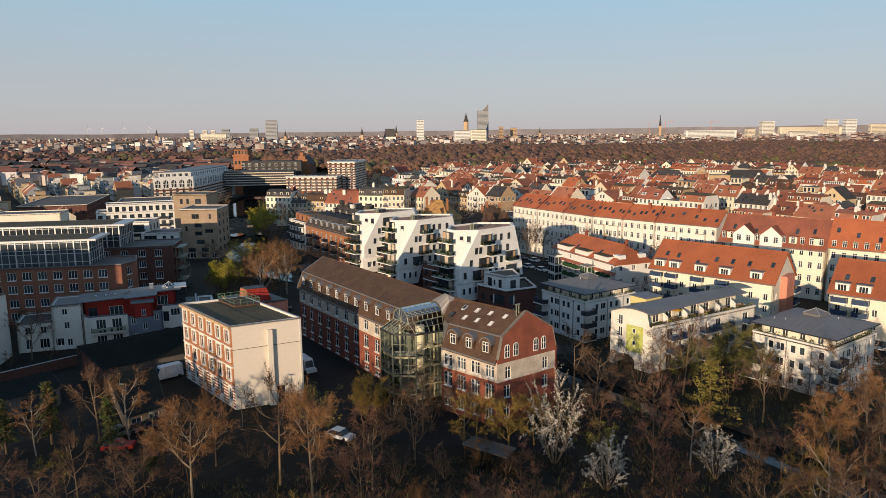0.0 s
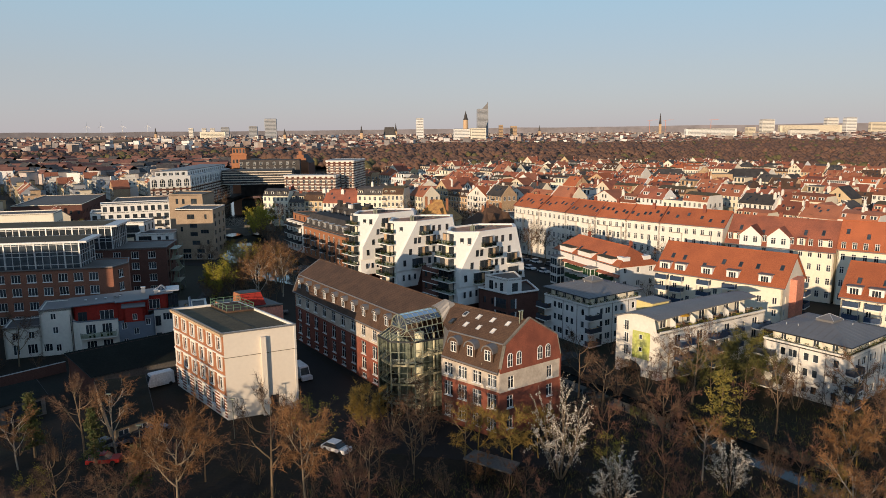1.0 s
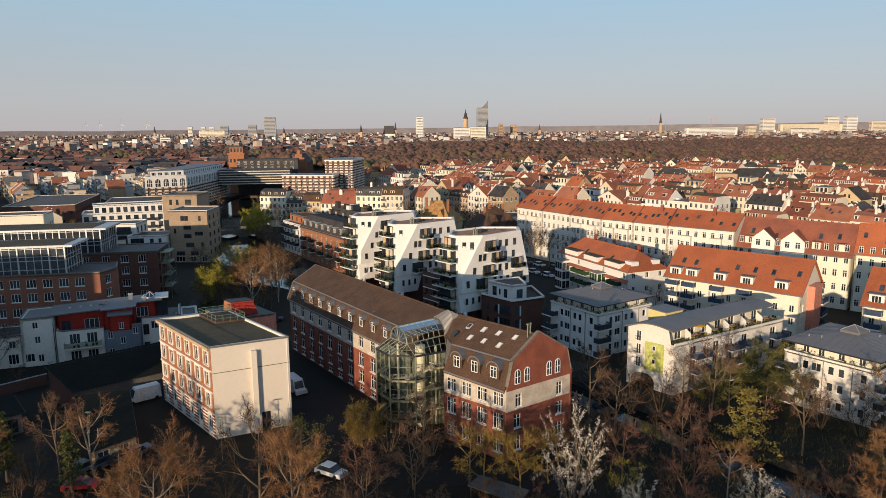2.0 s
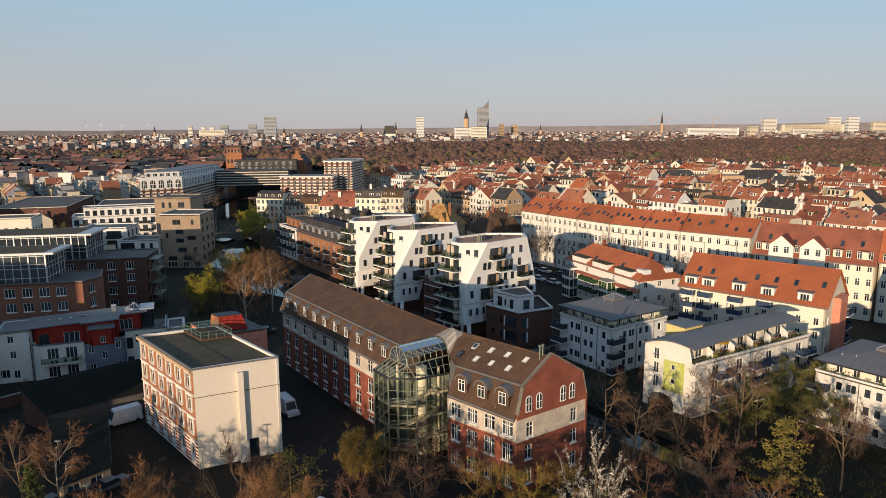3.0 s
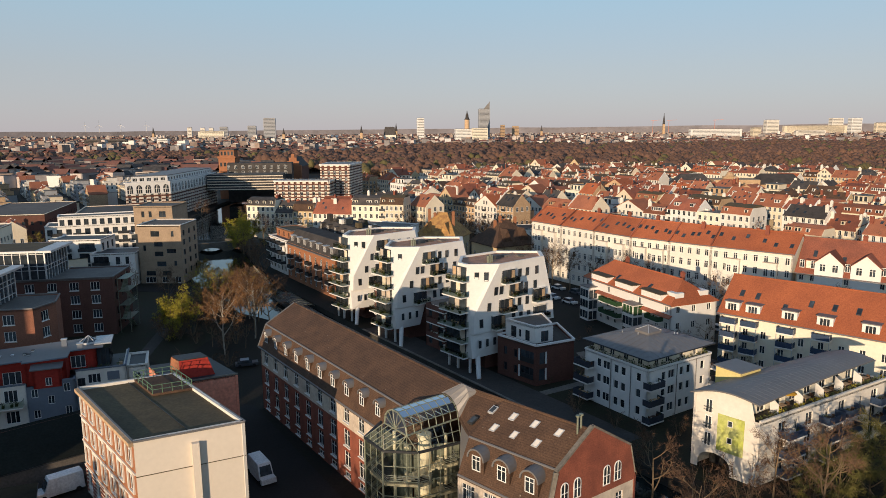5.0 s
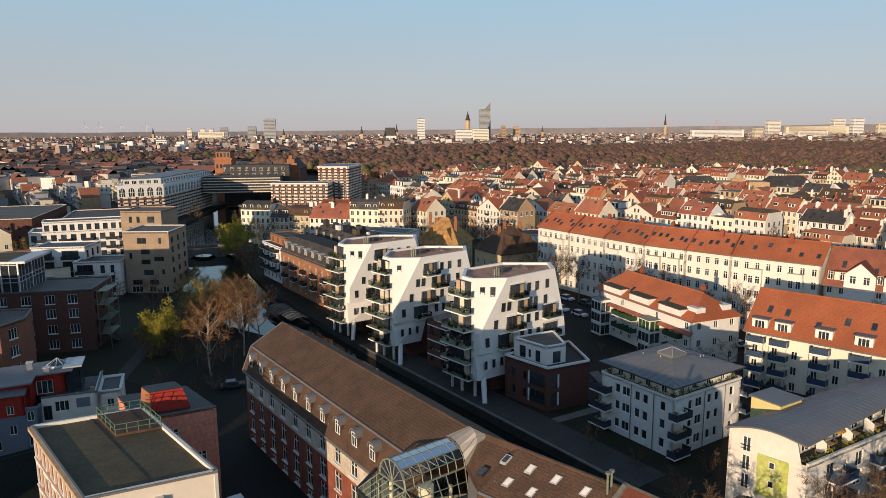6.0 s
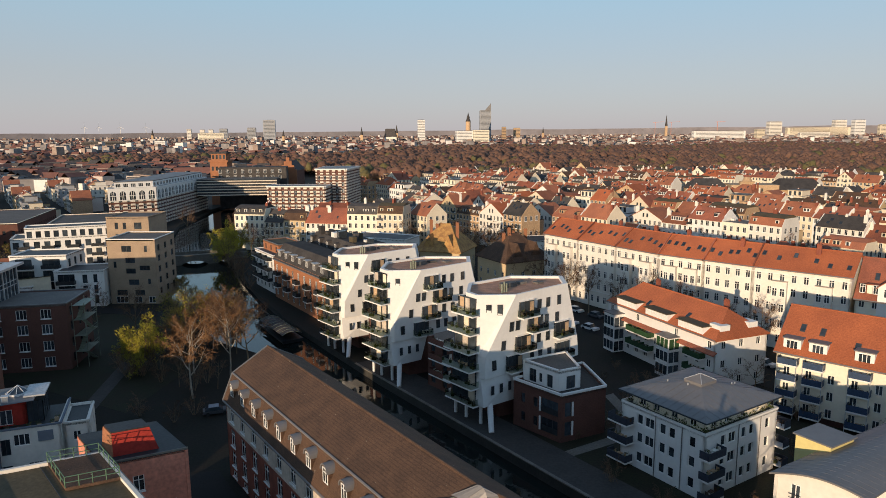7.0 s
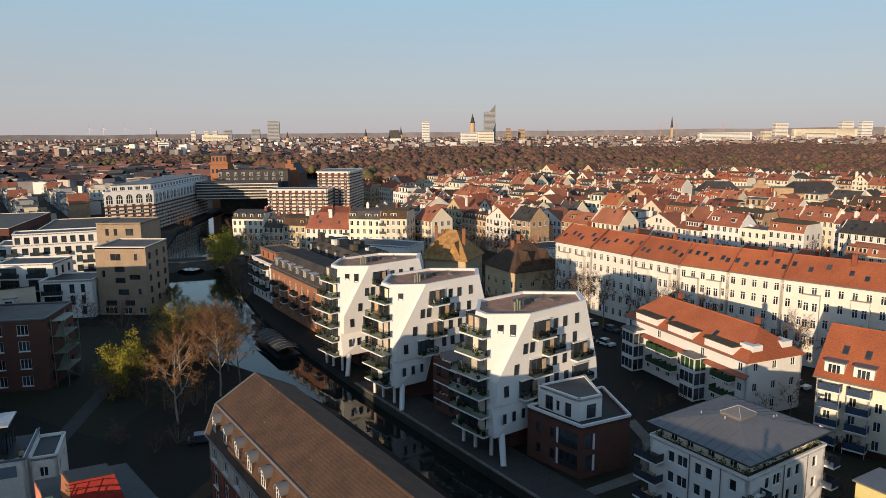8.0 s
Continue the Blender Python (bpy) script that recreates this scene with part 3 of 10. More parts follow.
    for i in range(len(prof)):
        j = (i + 1) % len(prof)
        gm.face([front[j], front[i], back[i], back[j]])
    part("gable", gm, M["brick"], h, "red brick gable with pale coping")
    for (u0, z0), (u1, z1) in zip(prof[2:], prof[3:] + []):
        c = Mesh().bar(f(u0, z0, -0.18), f(u1, z1, -0.18), 0.3)
        part("coping", c, M["stone"], h)
    for u in (1.9, 3.6, 7.7, 9.3):
        # round-headed gable windows
        wm, pm = Mesh(), Mesh()
        ring, inner = [], []
        for i in range(9):
            q = math.pi * i / 8
            ring.append((u + 0.5 * math.cos(q), 12.2 + 0.5 * math.sin(q)))
            inner.append((u + 0.40 * math.cos(q), 12.2 + 0.40 * math.sin(q)))
        ring, inner = [(u + 0.5, 10.6)] + ring + [(u - 0.5, 10.6)], [(u + 0.4, 10.72)] + inner + [(u - 0.4, 10.72)]
        for i in range(len(ring)):
            j = (i + 1) % len(ring)
            wm.face([f(*ring[i], 0.10), f(*ring[j], 0.10), f(*inner[j], 0.10), f(*inner[i], 0.10)])
            wm.face([f(*ring[j], 0.10), f(*ring[i], 0.10), f(*ring[i], 0.045), f(*ring[j], 0.045)])
        wm.bar(f(u, 10.7, 0.085), f(u, 12.65, 0.085), 0.05)
        wm.bar(f(u - 0.42, 11.6, 0.085), f(u + 0.42, 11.6, 0.085), 0.04)
        pm.face([f(*p, 0.06) for p in inner])
        ob = part("window", wm, M["frame"], h, "round-headed white window")
        part("pane", pm, M["pane"], ob)
    # back and far end walls
    q0, q1 = o + d * -0.8, o + d * 45.4
    bk0, bk1 = q0 + inn * 12.4, q1 + inn * 12.4
    wall(h, bk0, q0, 0, 10.5, [(3, 2, 1.2, 2), (9, 2, 1.2, 2), (3, 5, 1.2, 2), (9, 5, 1.2, 2)], M["brick"])
    e = Mesh()
    pr = [(0, 10.5), (12.4, 10.5), (11.0, 14.0), (6.2, 16.8), (1.4, 14.0)]
    fe = lambda w_, z: (q0.x + inn.x * w_, q0.y + inn.y * w_, z)
    e.face([fe(*p) for p in pr][::-1])
    part("gable", e, M["tileb"], h)
    wall(h, bk1, bk0, 0, 10.5, grid(46, 8, (2.0, 6.0), 1.3, 1.9, style="f"), M["brick"])
    wall(h, (18.3, 103.4), bk1, 0, 10.3, grid(18, 4, (2.0, 5.0, 7.9), 1.3, 1.9, style="cs"), M["brick"])
    # gutter and kink trim
    for a, b in ((s0[0], s1[0]), (sm[0], s2[0]), (s0[1], s1[1]), (sm[1], s2[1]), (s0[2], s1[2]), (s1[2], s2[2])):
        part("gutter", Mesh().bar(a, b, 0.13, sides=6), M["tileb"] if a[2] > 16 else M["zinc"], h)
    for a, b in zip(s0, s0[1:]):
        part("verge", Mesh().bar(a, b, 0.16), M["zinc"], h)
    # dormers with round hoods
    def dormer(base, along, out, w=1.5):
        """base: middle of the sill, along the wall, out of the wall."""
        al, ou = Vector(along), Vector(out)
        b = Vector(base)
        P = lambda u, z, k: (b.x + al.x * u + ou.x * k, b.y + al.y * u + ou.y * k, b.z + z)
        n = 10
        arc = [(-w / 2 * 1.12 * math.cos(math.pi * i / n), 1.35 + w / 2 * 1.12 * math.sin(math.pi * i / n)) for i in range(n + 1)]
        arc2 = [(-w / 2 * 0.95 * math.cos(math.pi * i / n), 1.35 + w / 2 * 0.95 * math.sin(math.pi * i / n)) for i in range(n + 1)]
        hood = Mesh()
        for i in range(n):
            for ring, flip in ((arc, 1), (arc2, -1)):
                q = [P(*ring[i], 0.35), P(*ring[i + 1], 0.35), P(*ring[i + 1], -1.6), P(*ring[i], -1.6)]
                hood.face(q[::flip])
            hood.face([P(*arc[i], 0.35), P(*arc2[i], 0.35), P(*arc2[i + 1], 0.35), P(*arc[i + 1], 0.35)])
        root = part("dormer", hood, M["zinc"], h, "round grey dormer hood")
        body = Mesh()
        poly = [(-w / 2 * .95, 0), (w / 2 * .95, 0)] + [(-x, z) for x, z in arc2]
        body.face([P(u, z, 0.15) for u, z in poly])
        for s in (-1, 1):
            body.face([P(s * w / 2 * .95, 0, 0.15), P(s * w / 2 * .95, 1.35, 0.15), P(s * w / 2 * .95, 1.35, -1.5), P(s * w / 2 * .95, 0, -0.6)][::s])
        part("cheek", body, M["tileb"], root)
        x, y, z = P(0, 0.1, 0.19)
        f_, p_ = window_kit(1.1, 1.6, "c")
        mm = facing(x, y, z, ou.x, ou.y)
        share("window", f_, root, mm)
        share("pane", p_, root, mm)
    for i in range(10):
        q = o + d * (1.4 + i * 3.95) + inn * 0.35
        dormer((q.x, q.y, 11.6), d, -inn)
    d2 = (Vector((8.5, 96.1)) - Vector((-4.5, 107.4))).normalized()
    in2 = Vector((-d2.y, d2.x))
    for k in (8.4, 11.6, 14.9):
        q = Vector((-4.5, 107.4)) + d2 * k + in2 * 0.35
        dormer((q.x, q.y, 11.2), d2, -in2, 2.0)
    # skylights on the second wing's slope
    r0, r1, k0, k1 = Vector(s1[2]), Vector(s2[2]), Vector(s1[1]), Vector(s2[1])
    for row, us in ((0.30, (0.36, 0.52, 0.68, 0.85)), (0.66, (0.30, 0.47, 0.62, 0.78))):
        for i, u in enumerate(us):
            def S(uu, vv, up=0.0):
                a, b = r0.lerp(r1, uu), k0.lerp(k1, uu)
                return tuple(a.lerp(b, vv) + Vector((0, 0, up)))
            me, pm = Mesh(), Mesh()
            du, dv = 0.020, 0.085
            slab(me, [S(u - du, row + dv, .16), S(u + du, row + dv, .16), S(u + du, row - dv, .16), S(u - du, row - dv, .16)], 0.2)
            ob = part("skylight", me, M["steel"] if i != 0 or row < .5 else M["dark"], h, "pale roof blind over a skylight")
            slab(pm, [S(u - du * .7, row + dv * .8, .18), S(u + du * .7, row + dv * .8, .18), S(u + du * .7, row - dv * .8, .18), S(u - du * .7, row - dv * .8, .18)], 0.012)
            part("pane", pm, M["whitew"] if i else M["pane"], ob)
    for x, y in ((11.6, 99.9), (12.0, 100.3)):
        part("flue", Mesh().bar((x, y, 15.8), (x, y, 18.0), 0.10, sides=8).bar((x, y, 18.0), (x, y, 18.15), 0.22, sides=8), M["galv"], h, "steel flue pipe with cap")
    part("skylight", Mesh().box((-25.9, 145.2, 15.2), (1.3, 0.25, 0.3), d), M["frame"], h, "pale roof hatch")
    return h


build_factory()


# ---- glazed stair tower in the bend of the factory ----
def build_atrium():
    h = thing("glass_stair_tower", "glazed steel stair tower with faceted glass roof", "stair tower", (-4, 107, 0))
    ring = [(-8.7, 112.4), (-10.1, 108.3), (-7.8, 105.1), (-4.0, 104.7), (0.5, 107.2)]
    eave, zv, r = 11.9, 13.8, 2.1
    start, d, length = Vector((-6.5, 106.3)), Vector((0.77, 0.638)), 6.9
    nrm = Vector((-d.y, d.x))
    lv, cv, rv = start + nrm * r, start - nrm * r, start - nrm * r + d * length
    def lerp(a, b, t):
        return tuple(p + (q - p) * t for p, q in zip(a, b))
    def pane(pts):
        p = Mesh()
        p.face(pts)
        ob = part("pane", p, M["glass"], h)
        ob.visible_shadow = False
    rows = 7
    for i, n in enumerate((3, 3, 3, 4)):
        a, b = ring[i], ring[i + 1]
        for k in range(n):
            p, q = lerp(a, b, k / n), lerp(a, b, (k + 1) / n)
            part("post", Mesh().bar((*p, 0), (*p, eave), 0.11 if k == 0 else 0.045, sides=8 if k == 0 else 4), M["galv"], h)
            for j in range(rows):
                pane([(*p, eave * j / rows), (*q, eave * j / rows), (*q, eave * (j + 1) / rows), (*p, eave * (j + 1) / rows)])
        for j in range(rows):
            part("rail", Mesh().bar((*a, eave * j / rows), (*b, eave * j / rows), 0.05), M["galv"], h)
        part("gutter", Mesh().bar((*a, eave), (*b, eave), 0.17), M["dark"], h)
    part("post", Mesh().bar((*ring[-1], 0), (*ring[-1], eave), 0.11, sides=8), M["galv"], h)
    # sloping glass skirt up to the foot of the vault
    up = [((*ring[1], eave), (*ring[2], eave), (*lv, zv), (*cv, zv), 5), ((*ring[2], eave), (*ring[3], eave), (*cv, zv), (*cv, zv), 3), ((*ring[3], eave), (*ring[4], eave), (*cv, zv), (*rv, zv), 6)]
    for a, b, c, e, n in up:
        for k in range(n):
            p, q, s, t = lerp(a, b, k / n), lerp(a, b, (k + 1) / n), lerp(c, e, (k + 1) / n), lerp(c, e, k / n)
            pane([p, q, s, t] if s != t else [p, q, s])
            part("rafter", Mesh().bar(p, t, 0.05), M["galv"], h)
        part("rafter", Mesh().bar(b, e, 0.06), M["galv"], h)
        part("purlin", Mesh().bar(lerp(a, c, .5), lerp(b, e, .5), 0.04), M["galv"], h)
        if c != e:
            part("purlin", Mesh().bar(c, e, 0.10), M["galv"], h)
    back = [(*ring[0], eave), (*ring[1], eave), (*lv, zv)]
    pane(back)
    # glass barrel vault running back into the ridge
    def V(s, q, k=1.0):
        a = start + d * s + nrm * (r * k * math.cos(q))
        return (a.x, a.y, zv + r * k * math.sin(q))
    n, m_ = 7, 7
    for i in range(n):
        q0, q1 = math.pi * i / n, math.pi * (i + 1) / n
        for k in range(m_):
            pane([V(length * k / m_, q0), V(length * (k + 1) / m_, q0), V(length * (k + 1) / m_, q1), V(length * k / m_, q1)])
        part("purlin", Mesh().bar(V(0, q0), V(length, q0), 0.05), M["galv"], h)
        pane([V(0, q0, .95), V(0, q1, .95), (start.x, start.y, zv)])
        part("spoke", Mesh().bar(V(0, q0), (start.x, start.y, zv), 0.05), M["galv"], h)
    for k in range(m_ + 1):
        rib = Mesh()
        for i in range(n):
            rib.bar(V(length * k / m_, math.pi * i / n), V(length * k / m_, math.pi * (i + 1) / n), 0.11 if k == 0 else 0.05)
        part("rib", rib, M["galv"], h)
    for k in range(1, m_):
        # trusses that carry the vault
        part("truss", Mesh().bar(V(length * k / m_, .45, .96), V(length * k / m_, 2.7, .96), 0.05).bar(V(length * k / m_, .45, .96), V(length * (k - 1) / m_, 1.57, .96), 0.045), M["steel"], h)
    cone = Mesh()
    tip = (2.3, 109.6, 16.75)
    def bulge(i):
        a, b = Vector(V(length, math.pi * i / 10, 1.06)), Vector(tip)
        return tuple(a.lerp(b, .55) + Vector((0, 0, .75 * math.sin(math.pi * i / 10) + .25)))
    for i in range(10):
        cone.face([V(length, math.pi * i / 10, 1.06), V(length, math.pi * (i + 1) / 10, 1.06), bulge(i + 1), bulge(i)])
        cone.face([bulge(i), bulge(i + 1), tip])
    part("cowl", cone, M["zinc"], h, "grey sheet-metal cowl on the ridge")
    for i in range(2, 9, 2):
        part("seam", Mesh().bar(V(length, math.pi * i / 10, 1.07), bulge(i), 0.04).bar(bulge(i), tip, 0.04), M["zinc"], h)
    # landings with pale edges, stair flights and rails inside
    ins = [lerp(p, (-4.2, 109.6), .10) for p in ring]
    for z in (1.5, 4.6, 7.7):
        for (a, b, c, zz) in ((ins[0], ins[1], ins[2], z), (ins[2], ins[3], lerp(ins[3], ins[4], .35), z + .1), (lerp(ins[3], ins[4], .5), ins[4], (-0.8, 109.2), z + 1.55)):
            mid = lerp(b, (-4.2, 109.6), .45)
            part("landing", Mesh().prism([a, b, c, mid] if zz < z + 1 else [a, b, c], zz, zz + .22), M["slate"], h)
            for p, q in ((a, b), (b, c)):
                part("landing_edge", Mesh().bar((*p, zz + .1), (*q, zz + .1), .2), M["cream"], h)
                rail = Mesh()
                for k in range(4):
                    rail.bar((*p, zz + .5 + .2 * k), (*q, zz + .5 + .2 * k), .025)
                part("railing", rail, M["steel"], h)
        f = Mesh()
        for k in range(12):
            x, y = lerp(lerp(ins[2], ins[3], .55), lerp(ins[3], ins[4], .6), k / 11)
            f.box((x, y + .9, z + .2 + 1.5 * k / 11), (.40, 1.3, .18), (.9, .25))
        part("stair_flight", f, M["cream"], h)
        f = Mesh()
        for k in range(12):
            x, y = lerp((-1.4, 108.9), (-5.6, 108.4), k / 11)
            f.box((x, y, z + 1.7 + 1.5 * k / 11), (.40, 1.3, .18), (1, .1))
        part("stair_flight", f, M["cream"], h)
    for a, b in (((-8.5, 112.3), (-4.95, 107.45)), ((-4.7, 107.5), (0.25, 108.8))):
        part("inner_wall", Mesh().hexa([(*a, 0), (*b, 0), (b[0] + .1, b[1] + .15, 0), (a[0] + .1, a[1] + .15, 0)], [(*a, 11.2), (*b, 11.2), (b[0] + .1, b[1] + .15, 11.2), (a[0] + .1, a[1] + .15, 11.2)]), M["inner"], h, "pale plastered wall behind the glass")
    part("lift_shaft", Mesh().bar((-3.5, 107.9, 0), (-3.5, 107.9, 12.6), .75, sides=14), M["cream"], h, "round cream lift shaft inside the glass")
    for x, y in ((-6.9, 108.9), (-1.2, 108.3), (-5.4, 110.0)):
        part("column", Mesh().bar((x, y, 0), (x, y, 12.4), .18, sides=8), M["cream"], h)
    return h


build_atrium()


# ---- four-storey corner house with blank gable ----
def build_corner():
    h = thing("corner_house", "four-storey house with blank cream gable and striped brick front", "building", (-34, 112, 0))
    F, R, L = Vector((-33.0, 102.8)), Vector((-23.1, 107.9)), Vector((-46.9, 117.8))
    K = R + (L - F)
    H = 14.0
    dl = (F - L).normalized()
    LL = (F - L).length
    # street front: striped ground floor, then three brick floors
    n = 6
    wall(h, L, F, 0, 3.9, grid(LL, n, (1.2,), 1.5, 2.0, style="cs"), M["whitew"], name="plinth", label="rusticated red and white ground floor")
    wall(h, L, F, 3.9, H - 0.6, grid(LL, n, (0.7, 3.9, 7.0), 1.5, 2.15, style="cs"), M["brick_o"])
    nl = Vector((dl.y, -dl.x))
    for z in (3.8, 7.1, 10.3):
        a, b = L + nl * .06, F + nl * .06
        part("string_course", Mesh().bar((a.x, a.y, z), (b.x, b.y, z), 0.12), M["whitew"], h)
    for i in range(7):
        # brick courses broken by the windows
        for k in range(n + 1):
            a, b = L + dl * (LL / n * max(0, k - .24)) + nl * .02, L + dl * (LL / n * min(n, k + .24)) + nl * .02
            part("brick_band", Mesh().bar((a.x, a.y, 0.5 + i * .5), (b.x, b.y, 0.5 + i * .5), 0.12), M["brick"], h)
    for z in (4.6, 7.8, 10.9):
        for i in range(n):
            c = L + dl * (LL / n * (i + .5)) + nl * .05
            part("lintel", Mesh().box((c.x, c.y, z + 2.15), (2.0, 0.24, 0.35), dl), M["whitew"], h)
            for s in (-1, 1):
                c2 = c + dl * (0.90 * s)
                part("jamb", Mesh().box((c2.x, c2.y, z), (0.22, 0.2, 2.15), dl), M["whitew"], h)
    a, b = L + nl * .25, F + nl * .25
    part("cornice", Mesh().bar((a.x, a.y, H - .35), (b.x, b.y, H - .35), 0.30), M["tan"], h)
    gd = (R - F).normalized()
    gn = Vector((gd.y, -gd.x))
    GL = (R - F).length
    wall(h, F, R, 0, H, [(GL * .66, 0.0, 1.3, 2.9, "d")], M["smooth"])
    c = F + gd * (GL * .53) + gn * .3
    part("flue", Mesh().box((c.x, c.y, 2.9), (0.75, 0.6, H - 4.2), gd), M["smooth"], h, "plastered flue strip")
    part("flue_base", Mesh().box((c.x, c.y, 0), (1.15, 0.75, 2.9), gd), M["smooth"], h)
    a, b = F + gn * .02, R + gn * .02
    part("joint", Mesh().bar((a.x, a.y, 10.0), (b.x, b.y, 10.0), 0.05), M["felt"], h)
    wall(h, R, K, 0, H, grid(20, 4, (1.2, 4.6, 7.8, 10.9), 1.1, 1.8, style="cs"), M["whitew"])
    wall(h, K, L, 0, H, [], M["whitew"])
    part("roof", Mesh().prism([tuple(F + (K - F) * .02), tuple(R + (L - R) * .02), tuple(K + (F - K) * .02), tuple(L + (R - L) * .02)], H - 0.75, H - 0.35), M["felt"], h, "flat brown felt roof")
    for p, q in ((F, R), (R, K), (K, L), (L, F)):
        part("parapet", Mesh().bar((p.x, p.y, H - .1), (q.x, q.y, H - .12), 0.15), M["zinc"], h)
    part("roof_seam", Mesh().bar((*((F + R) / 2 + gn * -.5), H - .33), (*((K + L) / 2), H - .33), 0.05), M["dark"], h)
    # railed roof terrace
    t0, tu, tv = K + (L - K) * .035 + (F - L) * .02, (L - K).normalized(), (F - L).normalized()
    box = [t0, t0 + tu * 4.5, t0 + tu * 4.5 + tv * 6.6, t0 + tv * 6.6]
    part("terrace_deck", Mesh().prism([tuple(p) for p in box][::-1], H - .3, H), M["tileb"], h)
    for p, q in zip(box, box[1:] + box[:1]):
        for z in (0.5, 1.05):
            part("terrace_rail", Mesh().bar((p.x, p.y, H + z), (q.x, q.y, H + z), 0.045), M["railgreen"], h)
        for k in range(4):
            s = p.lerp(q, k / 4)
            part("terrace_post", Mesh().bar((s.x, s.y, H), (s.x, s.y, H + 1.1), 0.045), M["railgreen"], h)
    # the red rear house with its roof hut
    r = thing("rear_house", "red plastered rear house with dark flat roof and red roof hut", "building", (-34, 130, 0))
    u, v = (K - R).normalized(), (L - K).normalized()
    P0, P1 = K + u * .4, K + gd * 8.2 + u * .4
    P2, P3 = P1 + u * 9.5, P0 + u * 9.5
    wall(r, P0, P1, 0, 12.2, [(3.2, 8.6, 1.1, 1.8, "cs"), (3.2, 5.2, 1.1, 1.8, "cs"), (6.2, 5.2, 1.1, 1.8, "cs"), (6.2, 1.6, 1.1, 1.8, "cs")], M["pink"])
    wall(r, P1, P2, 0, 12.2, grid(9.5, 3, (1.6, 5.2, 8.6), 1.0, 1.7, style="cs"), M["pink"])
    wall(r, P2, P3, 0, 12.2, [], M["pink"])
    wall(r, P3, P0, 0, 12.2, [], M["pink"])
    part("roof", Mesh().prism([tuple(p) for p in (P0, P1, P2, P3)], 12.0, 12.35), M["dark"], r)
    part("parapet", Mesh().bar((*P0, 12.4), (*P1, 12.4), .14), M["stone"], r)
    q0 = P0 + gd * 1.4 + u * 1.4
    hb = [q0, q0 + gd * 4.4, q0 + gd * 4.4 + u * 3.6, q0 + u * 3.6]
    top = [q0 + gd * .2 + u * .9, q0 + gd * 3.9 + u * .9, q0 + gd * 3.9 + u * 3.4, q0 + gd * .2 + u * 3.4]
    part("roof_hut", Mesh().hexa([(*p, 12.35) for p in hb], [(*p, 14.6) for p in top]), M["redp"], r, "red sheet-clad roof hut")
    part("hut_roof", Mesh().prism([tuple(p) for p in top], 14.6, 14.75), M["dark"], r)
    hs = Mesh().hexa([(*(q0 + gd * -.12), 12.35), (*(q0 + gd * -.01), 12.35), (*(q0 + gd * -.01 + u * 3.6), 12.35), (*(q0 + gd * -.12 + u * 3.6), 12.35)], [(*(top[0] + gd * -.12), 14.6), (*(top[0] + gd * -.01), 14.6), (*(top[3] + gd * -.01), 14.6), (*(top[3] + gd * -.12), 14.6)])
    part("hut_side", hs, M["brick_o"], r)
    return h


build_corner()

# ---- white faceted apartment houses on the canal ----
RNG = random.Random(7)


